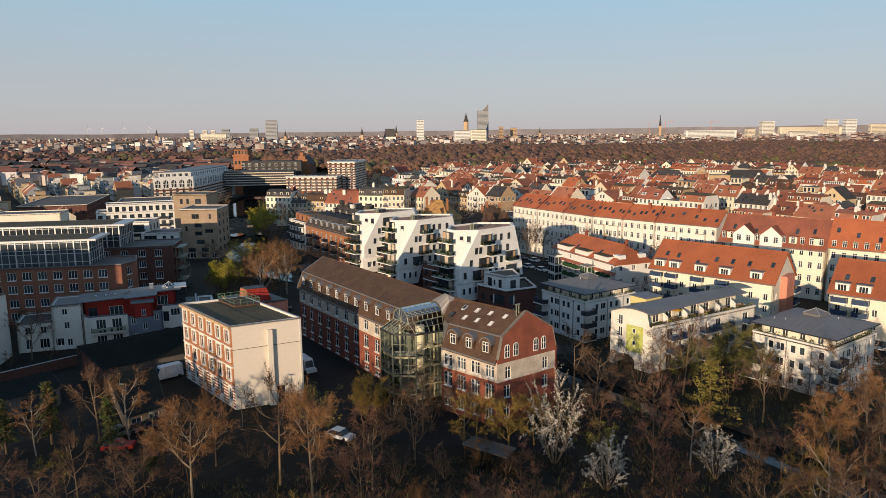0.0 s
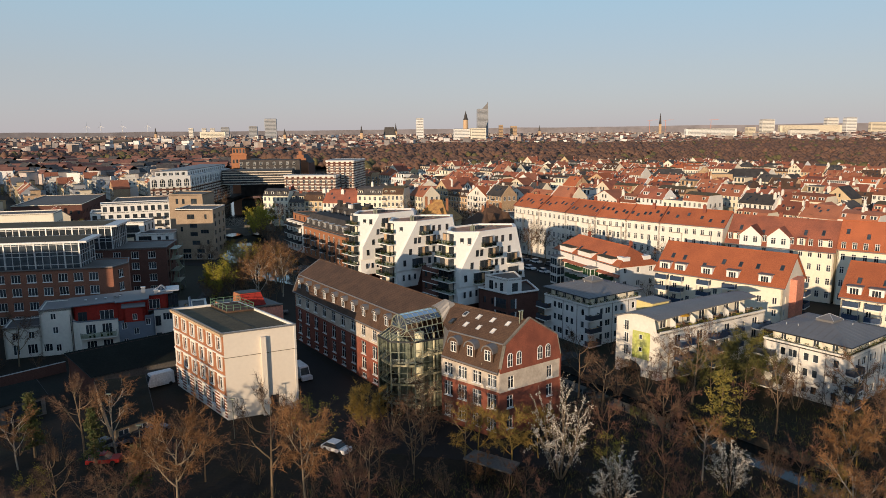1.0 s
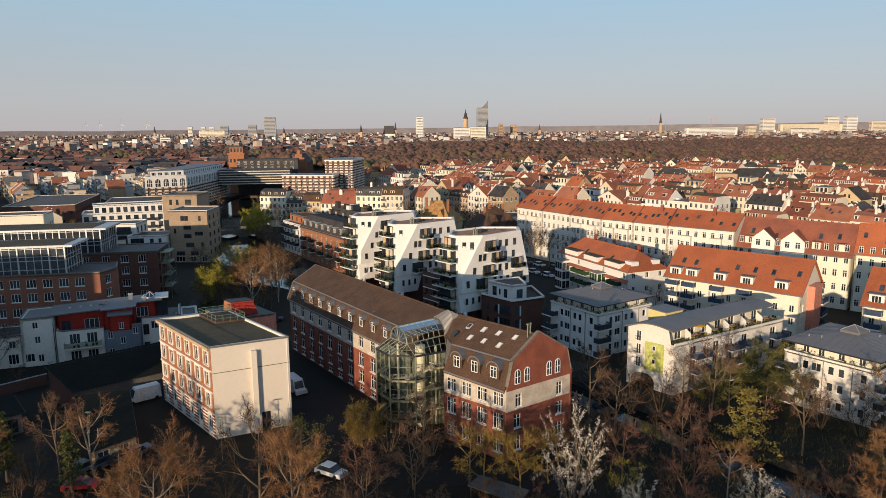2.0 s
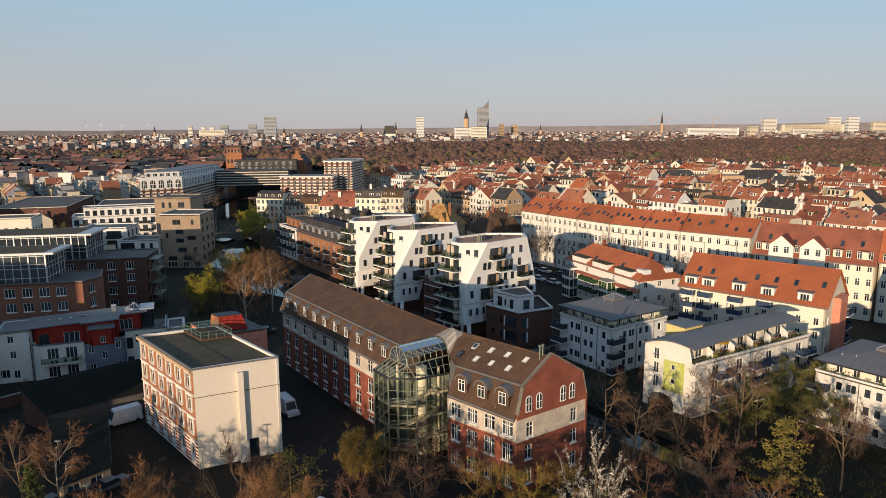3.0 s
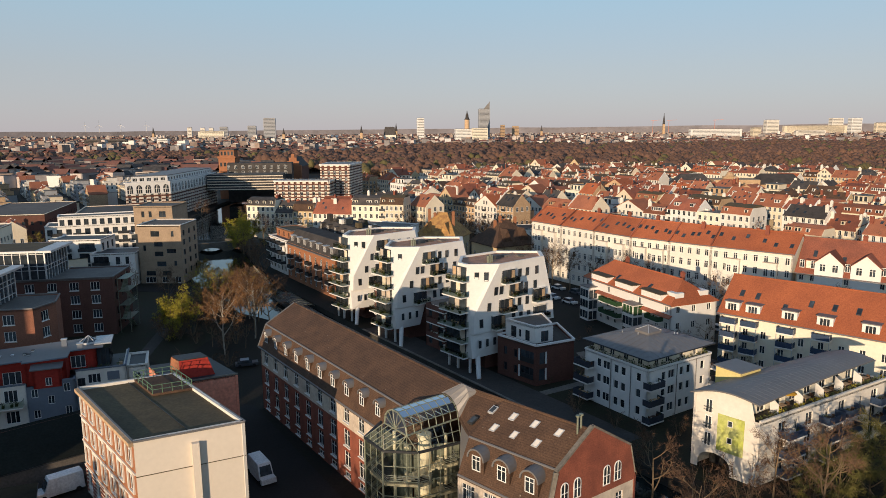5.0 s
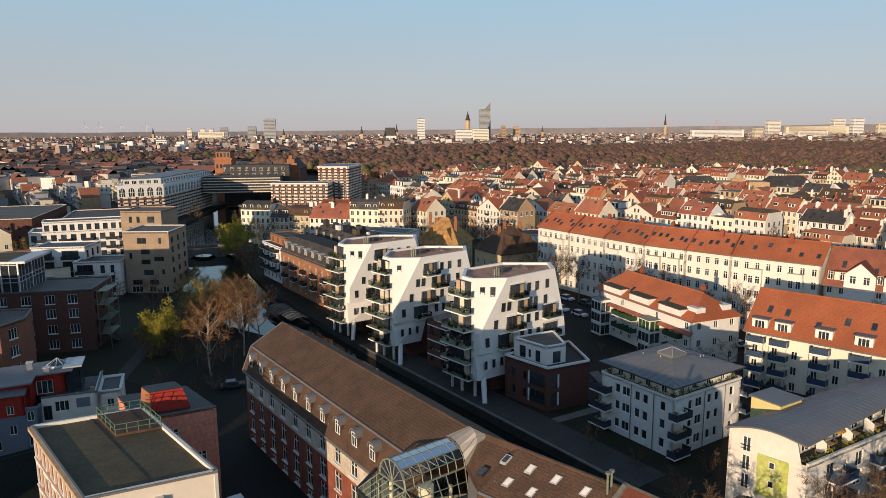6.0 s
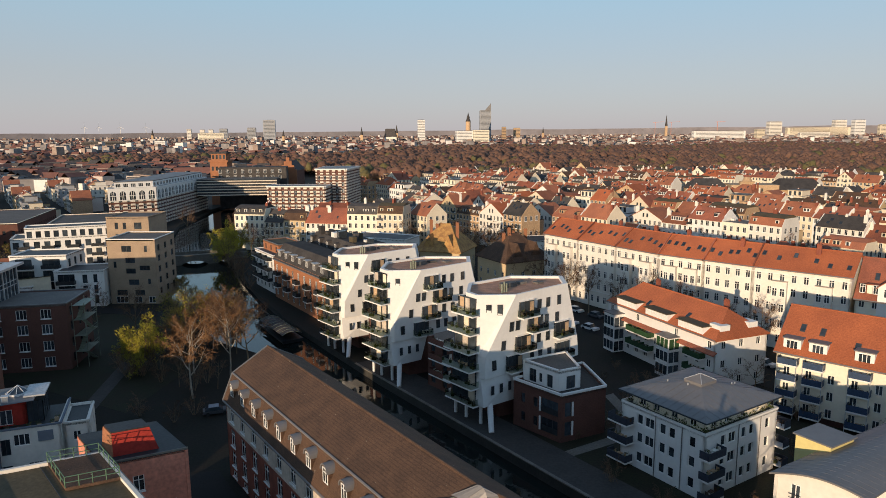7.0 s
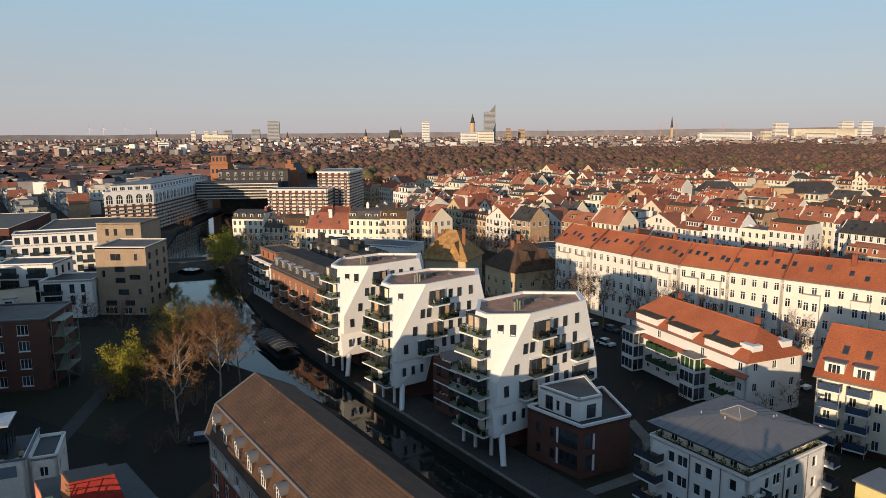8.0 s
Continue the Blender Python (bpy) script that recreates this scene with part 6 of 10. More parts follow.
# ---- the rest of the quarter: blocks of houses along the street grid ----
CITY = random.Random(21)
WALLS = ["cream", "white", "cream", "yellow", "whitew", "tan", "ochre", "cream"]
ROOFS = ["tile2", "tile3", "tile2", "tile", "tile2", "slate", "tile3", "flatroof", "slate", "flatroof", "tileb", "tile3", "tile3"]


def words(wm, rm):
    w = {"cream": "cream", "white": "white", "yellow": "pale yellow", "whitew": "off-white", "tan": "tan", "ochre": "ochre", "grey": "grey"}[wm]
    r = {"tile2": "red tiled roof", "tile": "orange tiled roof", "slate": "dark slate roof", "flatroof": "grey flat roof", "tileb": "brown tiled roof", "tile3": "faded orange tiled roof", "zinc": "grey metal roof"}[rm]
    return f"{w} plastered town house with {r}"


def city_house(p, q, L, D, he, hr, wm, rm, detail=2, open_end=False, line=None, form=""):
    """A house of the quarter, p to p+L along the street grid, q to q+D across; its windows look to the camera's side."""
    o = Vector(pq(p, q)) if line is None else Vector(line[0])
    u = A.copy() if line is None else Vector(line[1]).normalized()
    v = Vector((-u.y, u.x))
    mid = o + u * (L / 2) + v * (D / 2)
    h = thing("town_house", words(wm, rm), "house", (mid.x, mid.y, 0), group="houses of the quarter")
    wmat, rmat = M[wm], M["flat" if rm == "flatroof" else rm]
    P = lambda s, w, z: (o.x + u.x * s + v.x * w, o.y + u.y * s + v.y * w, z)
    flatp = lambda s, w: P(s, w, 0)[:2]
    walls_, rf = Mesh(), Mesh()
    ROOF, STACK, PALE_, GLASS, METAL = range(5)
    rise = hr - he
    form = form or "flat" if rm == "flatroof" else form or CITY.choices(("street", "cross", "mansard", "hip"), (46, 15, 28, 11))[0]
    def lying(s, w, z, ds, dw, dz, up, m):
        """A small pane or hatch on the front slope."""
        slab(rf, [P(s - ds, w - dw, z - dz + up), P(s + ds, w - dw, z - dz + up), P(s + ds, w + dw, z + dz + up), P(s - ds, w + dw, z + dz + up)], .1, m)
    def dormer_at(s, w, z, wide, high, deep):
        """A dormer with a pale front, two panes and a little roof."""
        me = Mesh() if detail > 1 else rf
        k = 1 if detail > 1 else 0
        a, b = s - wide / 2, s + wide / 2
        me.prism([flatp(a, w), flatp(b, w), flatp(b, w + deep), flatp(a, w + deep)], z - .5, z + high, 0 if k else PALE_)
        me.prism([flatp(a - .15, w - .2), flatp(b + .15, w - .2), flatp(b + .15, w + deep), flatp(a - .15, w + deep)], z + high, z + high + .14, 1 if k else ROOF)
        for i in range(max(1, round(wide / 1.0))):
            n = max(1, round(wide / 1.0))
            c = a + wide * (i + .5) / n
            me.face([P(c - .36, w - .02, z + .2), P(c + .36, w - .02, z + .2), P(c + .36, w - .02, z + high - .15), P(c - .36, w - .02, z + high - .15)], 2 if k else GLASS)
        if k:
            part("dormer", me, [M["white"] if CITY.random() < .5 else wmat, rmat, M["pane"]], h)
    if form == "flat":
        walls_.prism([flatp(0, 0), flatp(L, 0), flatp(L, D), flatp(0, D)], 0, he + .6)
        rf.prism([flatp(.35, .35), flatp(L - .35, .35), flatp(L - .35, D - .35), flatp(.35, D - .35)], he + .4, he + .64)
        if CITY.random() < .65:
            a, b, c, e = L * CITY.uniform(.08, .3), L * CITY.uniform(.65, .95), D * CITY.uniform(.15, .35), D * CITY.uniform(.75, .95)
            walls_.prism([flatp(a, c), flatp(b, c), flatp(b, e), flatp(a, e)], he + .6, he + 3.1)
            rf.prism([flatp(a - .3, c - .5), flatp(b + .3, c - .5), flatp(b + .3, e), flatp(a - .3, e)], he + 3.1, he + 3.3)
            for i in range(3):
                s = a + (b - a) * (i + .5) / 3
                rf.face([P(s - .6, c - .02, he + .8), P(s + .6, c - .02, he + .8), P(s + .6, c - .02, he + 2.8), P(s - .6, c - .02, he + 2.8)], GLASS)
        for _ in range(CITY.randint(2, 5)):
            s, w = L * CITY.uniform(.1, .9), D * CITY.uniform(.1, .9)
            rf.box(P(s, w, he + .6), (CITY.uniform(.5, 1.6), CITY.uniform(.5, 1.2), CITY.uniform(.3, 1.1)), u, CITY.choice((STACK, METAL, PALE_)))
    elif form == "mansard":
        k = rise * .62
        walls_.prism([flatp(0, 0), flatp(L, 0), flatp(L, D), flatp(0, D)], 0, he)
        walls_.hexa([P(0, 0, he), P(.3, 0, he), P(.3, D, he), P(0, D, he)], [P(0, 1.5, he + k), P(.3, 1.5, he + k), P(.3, D - 1.5, he + k), P(0, D - 1.5, he + k)])
        walls_.hexa([P(L - .3, 0, he), P(L, 0, he), P(L, D, he), P(L - .3, D, he)], [P(L - .3, 1.5, he + k), P(L, 1.5, he + k), P(L, D - 1.5, he + k), P(L - .3, D - 1.5, he + k)])
        rf.hexa([P(.1, -.3, he), P(L - .1, -.3, he), P(L - .1, D + .3, he), P(.1, D + .3, he)], [P(.1, 1.4, he + k), P(L - .1, 1.4, he + k), P(L - .1, D - 1.4, he + k), P(.1, D - 1.4, he + k)])
        top = METAL if CITY.random() < .5 else ROOF
        rf.hexa([P(0, 1.3, he + k), P(L, 1.3, he + k), P(L, D - 1.3, he + k), P(0, D - 1.3, he + k)], [P(0, D / 2 - 1, he + k + .9), P(L, D / 2 - 1, he + k + .9), P(L, D / 2 + 1, he + k + .9), P(0, D / 2 + 1, he + k + .9)], top)
        n = max(2, round(L / 3.4))
        for i in range(n):
            if CITY.random() < .85:
                dormer_at(L * (i + .5) / n, .35, he + .45, CITY.choice((1.2, 1.2, 2.2)), 1.55, 2.0)
    elif form == "cross":
        k = min(rise * 1.15, L * .42)
        walls_.prism([flatp(0, 0), flatp(L, 0), flatp(L, D), flatp(0, D)], 0, he)
        walls_.hexa([P(0, 0, he), P(L, 0, he), P(L, .35, he), P(0, .35, he)], [P(L / 2 - .1, 0, he + k), P(L / 2 + .1, 0, he + k), P(L / 2 + .1, .35, he + k), P(L / 2 - .1, .35, he + k)])
        walls_.hexa([P(0, D - .35, he), P(L, D - .35, he), P(L, D, he), P(0, D, he)], [P(L / 2 - .1, D - .35, he + k), P(L / 2 + .1, D - .35, he + k), P(L / 2 + .1, D, he + k), P(L / 2 - .1, D, he + k)])
        slab(rf, [P(-.2, D + .3, he - .1), P(-.2, -.25, he - .1), P(L / 2, -.25, he + k + .12), P(L / 2, D + .3, he + k + .12)], .2)
        slab(rf, [P(L + .2, -.25, he - .1), P(L + .2, D + .3, he - .1), P(L / 2, D + .3, he + k + .12), P(L / 2, -.25, he + k + .12)], .2)
        for s in (-.9, .9):
            rf.face([P(L / 2 + s - .4, -.03, he + .4), P(L / 2 + s + .4, -.03, he + .4), P(L / 2 + s + .4, -.03, he + 1.9), P(L / 2 + s - .4, -.03, he + 1.9)], GLASS)
    else:
        hip = D * .42 if form == "hip" else 0.0
        walls_.prism([flatp(0, 0), flatp(L, 0), flatp(L, D), flatp(0, D)], 0, he)
        sl = rise / (D / 2)
        e = .35 * sl
        if hip:
            rf.hexa([P(-.3, -.35, he - e), P(L + .3, -.35, he - e), P(L + .3, D + .35, he - e), P(-.3, D + .35, he - e)], [P(min(hip, L * .4), D / 2 - .05, hr), P(max(L - hip, L * .6), D / 2 - .05, hr), P(max(L - hip, L * .6), D / 2 + .05, hr), P(min(hip, L * .4), D / 2 + .05, hr)])
        else:
            for s in (0.0, L - .3):
                walls_.hexa([P(s, 0, he), P(s + .3, 0, he), P(s + .3, D, he), P(s, D, he)], [P(s, D / 2 - .1, hr), P(s + .3, D / 2 - .1, hr), P(s + .3, D / 2 + .1, hr), P(s, D / 2 + .1, hr)])
            slab(rf, [P(.02, -.4, he - e), P(L - .02, -.4, he - e), P(L - .02, D / 2, hr), P(.02, D / 2, hr)], .2)
            slab(rf, [P(L - .02, D + .4, he - e), P(.02, D + .4, he - e), P(.02, D / 2, hr), P(L - .02, D / 2, hr)], .2)
        style = CITY.random()
        if style < .40 and not hip:
            n = CITY.randint(1, 3)
            for i in range(n):
                dormer_at(L * (i + .5) / n, D * .13, he + D * .13 * sl, CITY.choice((1.3, 1.5, 2.4)), 1.35, D * .22)
        elif style < .55 and not hip:
            dormer_at(L * .5, D * .12, he + D * .12 * sl, L * CITY.uniform(.45, .75), 1.5, D * .26)
        for _ in range(CITY.randint(1, 5)):
            w = D / 2 * CITY.uniform(.3, .8)
            lying(L * CITY.uniform(.15 if not hip else .35, .85 if not hip else .65), w, he + w * sl, CITY.uniform(.3, .5), .45, .45 * sl, .1, GLASS)
        if not hip and CITY.random() < .4:
            # fire wall standing up over the roof
            s = CITY.choice((0, L))
            cr = Mesh().bar(P(s, -.3, he + .1), P(s, D / 2, hr + .35), .2).bar(P(s, D / 2, hr + .35), P(s, D + .3, he + .1), .2)
            part("fire_wall_crest", cr, M["white"], h)
    if form != "flat":
        for _ in range(CITY.randint(1, 3)):
            s, w = L * CITY.choice((.06, .5, .94)), D / 2 + CITY.uniform(-2.2, 1.5)
            z1 = hr + CITY.uniform(.2, 1.0)
            rf.box(P(s, w, he + rise * .4), (CITY.uniform(.5, 1.5), .55, z1 - he - rise * .4), u, STACK)
            rf.box(P(s, w, z1), (.35, .35, .3), u, PALE_)
    # a rear wing with a lean-to roof, reaching into the yard
    if CITY.random() < .55:
        s0 = CITY.choice((0.05, L - CITY.uniform(5, 6.5)))
        wl, zh = CITY.uniform(4.5, 6), he * CITY.uniform(.45, .9)
        w0, w1 = D - .1, D + CITY.uniform(5, 10)
        walls_.prism([flatp(s0, w0), flatp(s0 + wl, w0), flatp(s0 + wl, w1), flatp(s0, w1)], 0, zh)
        slab(rf, [P(s0 - .2, w0, zh + .2), P(s0 + wl + .2, w0, zh + 1.9), P(s0 + wl + .2, w1 + .2, zh + 1.9), P(s0 - .2, w1 + .2, zh + .2)], .2, CITY.choice((ROOF, METAL)))
        walls_.hexa([P(s0, w0, zh), P(s0 + wl, w0, zh), P(s0 + wl, w1, zh), P(s0, w1, zh)], [P(s0, w0, zh + .1), P(s0 + wl, w0, zh + 1.75), P(s0 + wl, w1, zh + 1.75), P(s0, w1, zh + .1)])
    part("wall", walls_, wmat, h)
    part("roof", rf, [rmat, M["brick"] if CITY.random() < .6 else M["whitew"], M["white"], M["pane"], M["felt"]], h)
    # far windows, too small to pick apart: frames and glass, joined for the whole house
    wn_ = Mesh()
    def far_window(x, y, z, nx, ny, hw=.5):
        tx, ty = ny, -nx
        q = lambda a, o_, zz: (x + tx * a + nx * o_, y + ty * a + ny * o_, zz)
        wn_.face([q(hw + .1, .03, z - .08), q(-hw - .1, .03, z - .08), q(-hw - .1, .03, z + 1.72), q(hw + .1, .03, z + 1.72)])
        wn_.hexa([q(hw + .2, .0, z - .2), q(hw + .2, .16, z - .2), q(-hw - .2, .16, z - .2), q(-hw - .2, .0, z - .2)][::-1], [q(hw + .2, .0, z - .08), q(hw + .2, .16, z - .08), q(-hw - .2, .16, z - .08), q(-hw - .2, .0, z - .08)][::-1])
        for a, b in ((-hw, -.04), (.04, hw)):
            wn_.face([q(b, .045, z), q(a, .045, z), q(a, .045, z + 1.64), q(b, .045, z + 1.64)], 1)
    n = max(2, round(L / 2.2))
    bay = CITY.randrange(n) if CITY.random() < .45 else -1
    rows = [z for z in (he - 2.3, he - 5.2, he - 8.1, he - 11.0) if z > .6]
    for z in rows:
        for i in range(n):
            x = o + u * (L * (i + .5) / n)
            far_window(x.x, x.y, z, -v.x, -v.y, .42 if i % 3 else .52)
            if i == bay:
                # a balcony on this axis of the front
                b = x - v * .55
                wn_.box((b.x, b.y, z - .35), (2.0, 1.1, .16), u)
                wn_.box((b.x - v.x * .5, b.y - v.y * .5, z - .2), (2.0, .06, .9), u, 2)
        if open_end or form == "flat" or CITY.random() < .25:
            for t in (.2, .5, .8):
                x = o + u * L + v * (D * t)
                far_window(x.x, x.y, z, u.x, u.y)
    tagged(part("glazing", wn_, [M["frame"], M["pane"], M["dark"]], h), kind="stuff")
    return h


KEEP = []            # flat discs left free: (x, y, radius)


def free(x, y, gap):
    return all((x - a) ** 2 + (y - b) ** 2 > (r + gap) ** 2 for a, b, r in KEEP)


def in_view(x, y, near=0.0):
    return y > 120 and abs(x) < 60 + 0.70 * y


def right_of_canal(x, y):
    """Metres to the right of the canal's middle at that distance."""
    for (x0, y0, *_), (x1, y1, *_) in zip(CANAL, CANAL[1:]):
        if y0 <= y <= y1:
            return x - (x0 + (x1 - x0) * (y - y0) / (y1 - y0))
    return x + 150


def block_row(q, p0, p1, detail, D=9.8, skip=.06, hmin=10.0, hmax=14.5, side=1, walls=WALLS, roofs=None):
    p = p0
    while p < p1:
        L = CITY.uniform(9, 16)
        x, y = pq(p + L / 2, q + D / 2)
        he = CITY.uniform(hmin, hmax)
        wm, rm = CITY.choice(walls), CITY.choice(roofs or ROOFS)
        gap = CITY.random() < .08
        if CITY.random() > skip and in_view(x, y) and y < 640 - .12 * abs(x) and free(x, y, 8) and right_of_canal(x, y) * side > 14:
            city_house(p, q, L - .05, D * CITY.uniform(.9, 1.1), he, he + CITY.uniform(3.2, 4.6), wm, rm, detail=detail, open_end=gap)
        p += L
        if gap:
            p += 12


KEEP += [(168, 466, 40), (128, 470, 26), (208, 462, 30), (-85, 440, 46), (-5, 273, 14), (15, 258, 14), (-86, 334, 14), (-36, 312, 18), (-57, 320, 16), (-27, 284, 16), (-15, 300, 12), (28, 294, 18), (-62, 262, 20), (-32, 247, 24), (-42, 232, 20)]
LEFT = [(-160, 430, 46), (-140, 475, 40), (-166, 500, 18), (-112, 500, 16), (-146, 322, 26), (-199, 350, 36), (-128, 282, 26), (-160, 255, 20), (-162, 230, 20), (-105, 265, 26)]
KEEP += LEFT + [(-66, 380, 32), (-138, 376, 20), (-128, 352, 14)]
# rows right of the canal, block after block away from the camera
for i, q in enumerate((204, 226, 248, 270, 292, 314, 336, 358, 380, 402, 424, 446, 468, 490, 512, 536)):
    if q < 240:
        # tall houses far along, low yard buildings behind the tenements
        block_row(q, -440 - i * 12, -222, 2)
        block_row(q + 6, -222, 120 + i * 18, 2, skip=.35, hmin=4.5, hmax=8.0)
    else:
        block_row(q, -440 - i * 8, 120 + i * 20, 2 if q < 275 else 1)
block_row(150, -520, -232, 2)
block_row(118, -520, -250, 2)
block_row(176, -520, -205, 2)
# left of the canal, past the new flats
for q in range(-150, 130, 26):
    block_row(q, -640, -255, 1, skip=.25, hmin=7.0, hmax=10.5, side=-1, walls=["tan", "ochre", "cream", "grey", "whitew"], roofs=["zinc", "flatroof", "tile3", "flatroof", "tile2", "flatroof", "tile3"])


def join_far(keep):
    """Past the nearest houses that one can tell apart, the rest of the quarter is one mass of roofs and walls."""
    homes = sorted((o for o in scene.collection.objects if o.name.startswith("town_house") and o.get("group") == "houses of the quarter"), key=lambda o: PLACED[o].translation.xy.length)
    me, slots = Mesh(), []
    for h in homes[keep:]:
        for o in list(h.children):
            at = [slots.index(m) if m in slots else slots.append(m) or len(slots) - 1 for m in o.data.materials]
            k = len(me.v)
            me.v += [tuple(PLACED[h] @ p.co) for p in o.data.vertices]
            for f in o.data.polygons:
                me.f.append(tuple(k + i for i in f.vertices))
                me.m.append(at[f.material_index])
            bpy.data.objects.remove(o)
        bpy.data.objects.remove(h)
    single("far_houses", me, slots, "dense far rows of tiled town houses", "far houses", kind="stuff")


join_far(175)

# ---- woods, far city and towers ----
FARR = random.Random(5)


def wood_mass(name, trees, label, m):
    """Bare crowns of far woods: a trunk and an uneven crown of twig masses each, the nearer ones ringed with loose sprays."""
    me = Mesh()
    for x, y, hgt, r in trees:
        near = y < 900
        segs = 6 if y < 1100 else 5
        tiers = ((.36, .55), (.58, 1.0), (.80, .80), (.94, .42)) if y < 1100 else ((.40, .85), (.72, .95), (.93, .40))
        k0 = len(me.v)
        for z, k in tiers:
            ph = FARR.random()
            for q in range(segs):
                a, rr = 2 * math.pi * (q + ph * .5) / segs, r * k * FARR.uniform(.70, 1.2)
                me.v.append((x + rr * math.cos(a), y + rr * math.sin(a), hgt * z * FARR.uniform(.93, 1.07)))
        me.v.append((x + FARR.uniform(-1, 1), y + FARR.uniform(-1, 1), hgt * 1.02))
        for t in range(len(tiers) - 1):
            for q in range(segs):
                a, b = k0 + t * segs + q, k0 + t * segs + (q + 1) % segs
                me.f.append((a, b, b + segs, a + segs))
        last = k0 + (len(tiers) - 1) * segs
        me.f += [(last + q, last + (q + 1) % segs, k0 + len(tiers) * segs) for q in range(segs)]
        me.m += [0] * (len(me.f) - len(me.m))
        if near:
            me.bar((x, y, 0), (x, y, hgt * .6), .25, sides=3, caps=False)
            for _ in range(26):
                a, b, z = FARR.uniform(0, 2 * math.pi), FARR.uniform(.8, 1.25), hgt * FARR.uniform(.4, 1.05)
                k = math.sin(math.pi * min(1, max(.12, (z / hgt - .2) / .9))) ** .6
                c = Vector((x + r * b * k * math.cos(a), y + r * b * k * math.sin(a), z))
                me.face([c + Vector((FARR.uniform(-.7, .7), FARR.uniform(-.7, .7), FARR.uniform(-.7, .7))) for _ in range(3)])
    ob = single(name, me, m, label, "woodland", kind="stuff")
    ob.data.polygons.foreach_set("use_smooth", [True] * len(ob.data.polygons))
    return ob


def wood_end(x, y):
    b = x / y
    return 1120 + 70 * math.sin(x * .011) + (560 if b > -.05 else max(0.0, 560 * (1 - (-.05 - b) / .16)))


trees, green = [], []
for _ in range(16000):
    y = 500 + 1300 * FARR.random() ** 1.25
    x = FARR.uniform(-1, 1) * (60 + .70 * y)
    edge = 620 - .12 * abs(x) if x > -50 else min(900, 630 + (-50 - x) * 1.3)
    if y < edge or y > wood_end(x, y):
        continue
    grown = .85 + .3 * noise.noise((x * .006, y * .006, 7))
    t = (x, y, FARR.uniform(11, 19) * grown, FARR.uniform(4.0, 7.5) if y < 1000 else FARR.uniform(6, 10))
    (green if FARR.random() < ((.55 if y < edge + 60 else .18) if noise.noise((x * .012, y * .012, 3)) > .12 else .02) else trees).append(t)
floor_ = Mesh()
STEP = 16.0
cells = {}
for i in range(-75, 76):
    for j in range(0, 72):
        x, y = i * STEP, 520 + j * STEP
        edge = 620 - .12 * abs(x) if x > -50 else min(900, 630 + (-50 - x) * 1.3)
        if edge + 4 < y < wood_end(x, y) and abs(x) < 80 + .70 * y:
            cells[i, j] = len(floor_.v)
            floor_.v.append((x + FARR.uniform(-6, 6), y + FARR.uniform(-6, 6), FARR.uniform(4.5, 8.5)))
for (i, j), k in cells.items():
    ring = [(i, j), (i + 1, j), (i + 1, j + 1), (i, j + 1)]
    if all(c in cells for c in ring):
        floor_.f.append(tuple(cells[c] for c in ring))
        floor_.m.append(0)
single("woodland_thicket", floor_, M["wood"], "brown thicket under the woodland crowns", "woodland", kind="stuff")
wood_mass("far_woods", trees, "wide belt of bare brown woodland", M["wood"])
wood_mass("budding_woods", green, "scattered budding green trees in the woodland", M["budw"])


def far_city():
    lo = {"fara": Mesh(), "farb": Mesh(), "farc": Mesh(), "white": Mesh()}
    roofs = {"farr": Mesh(), "slate": Mesh(), "flat": Mesh()}
    near = 15500
    for i in range(16700):
        y = 1150 + 3700 * FARR.random() ** 1.6 if i < near else FARR.uniform(520, 900)
        x = FARR.uniform(-1, 1) * (60 + .70 * y) if i < near else FARR.uniform(-60 - .7 * y, -180)
        if (y < wood_end(x, y) + 20) if i < near else (y > 600 + (-50 - x) * 1.3 or y < 640 - .12 * abs(x)):
            continue
        w, d = FARR.uniform(7, 17), FARR.uniform(8, 12)
        hgt = FARR.uniform(6, 13) if FARR.random() < .95 else FARR.uniform(15, 24)
        if i >= near:
            w, d, hgt = FARR.uniform(10, 20), FARR.uniform(8, 12), FARR.uniform(6, 12)
        a = FARR.choice((0.0, .4, -.5, 1.2))
        ax = (math.cos(a), math.sin(a))
        lo[FARR.choice(("fara", "fara", "farb", "farb", "farb", "farc", "farc", "farc", "white"))].box((x, y, 0), (w, d, hgt), ax)
        k = FARR.random() + (.12 if i >= near else 0)
        if k < .55 and hgt < 14:
            u, v = Vector(ax), Vector((-ax[1], ax[0]))
            c = Vector((x, y))
            e = [c - u * w / 2 - v * d / 2, c + u * w / 2 - v * d / 2, c + u * w / 2 + v * d / 2, c - u * w / 2 + v * d / 2]
            r0, r1 = c - u * w / 2, c + u * w / 2
            m = roofs["farr"] if k < .36 else roofs["slate"]
            z1 = hgt + 3.5
            m.face([(*e[0], hgt), (*e[1], hgt), (*r1, z1), (*r0, z1)])
            m.face([(*e[2], hgt), (*e[3], hgt), (*r0, z1), (*r1, z1)])
        else:
            roofs["flat"].box((x, y, hgt), (w * .96, d * .96, .3), ax)
    for k, m in lo.items():
        single("far_city_walls", m, M[k], "countless distant house walls of the city", "far city", kind="stuff")
    for k, m in roofs.items():
        single("far_city_roofs", m, M[k], "countless distant roofs of the city", "far city", kind="stuff")


far_city()
# clumps of trees among the far houses
trees = []
for _ in range(3600):
    y = 1200 + 3600 * FARR.random()
    x = FARR.uniform(-1, 1) * (60 + .70 * y)
    if y > wood_end(x, y):
        trees.append((x, y, FARR.uniform(8, 14), FARR.uniform(4, 10)))
wood_mass("far_street_trees", trees, "bare street trees among distant houses", M["wood"])


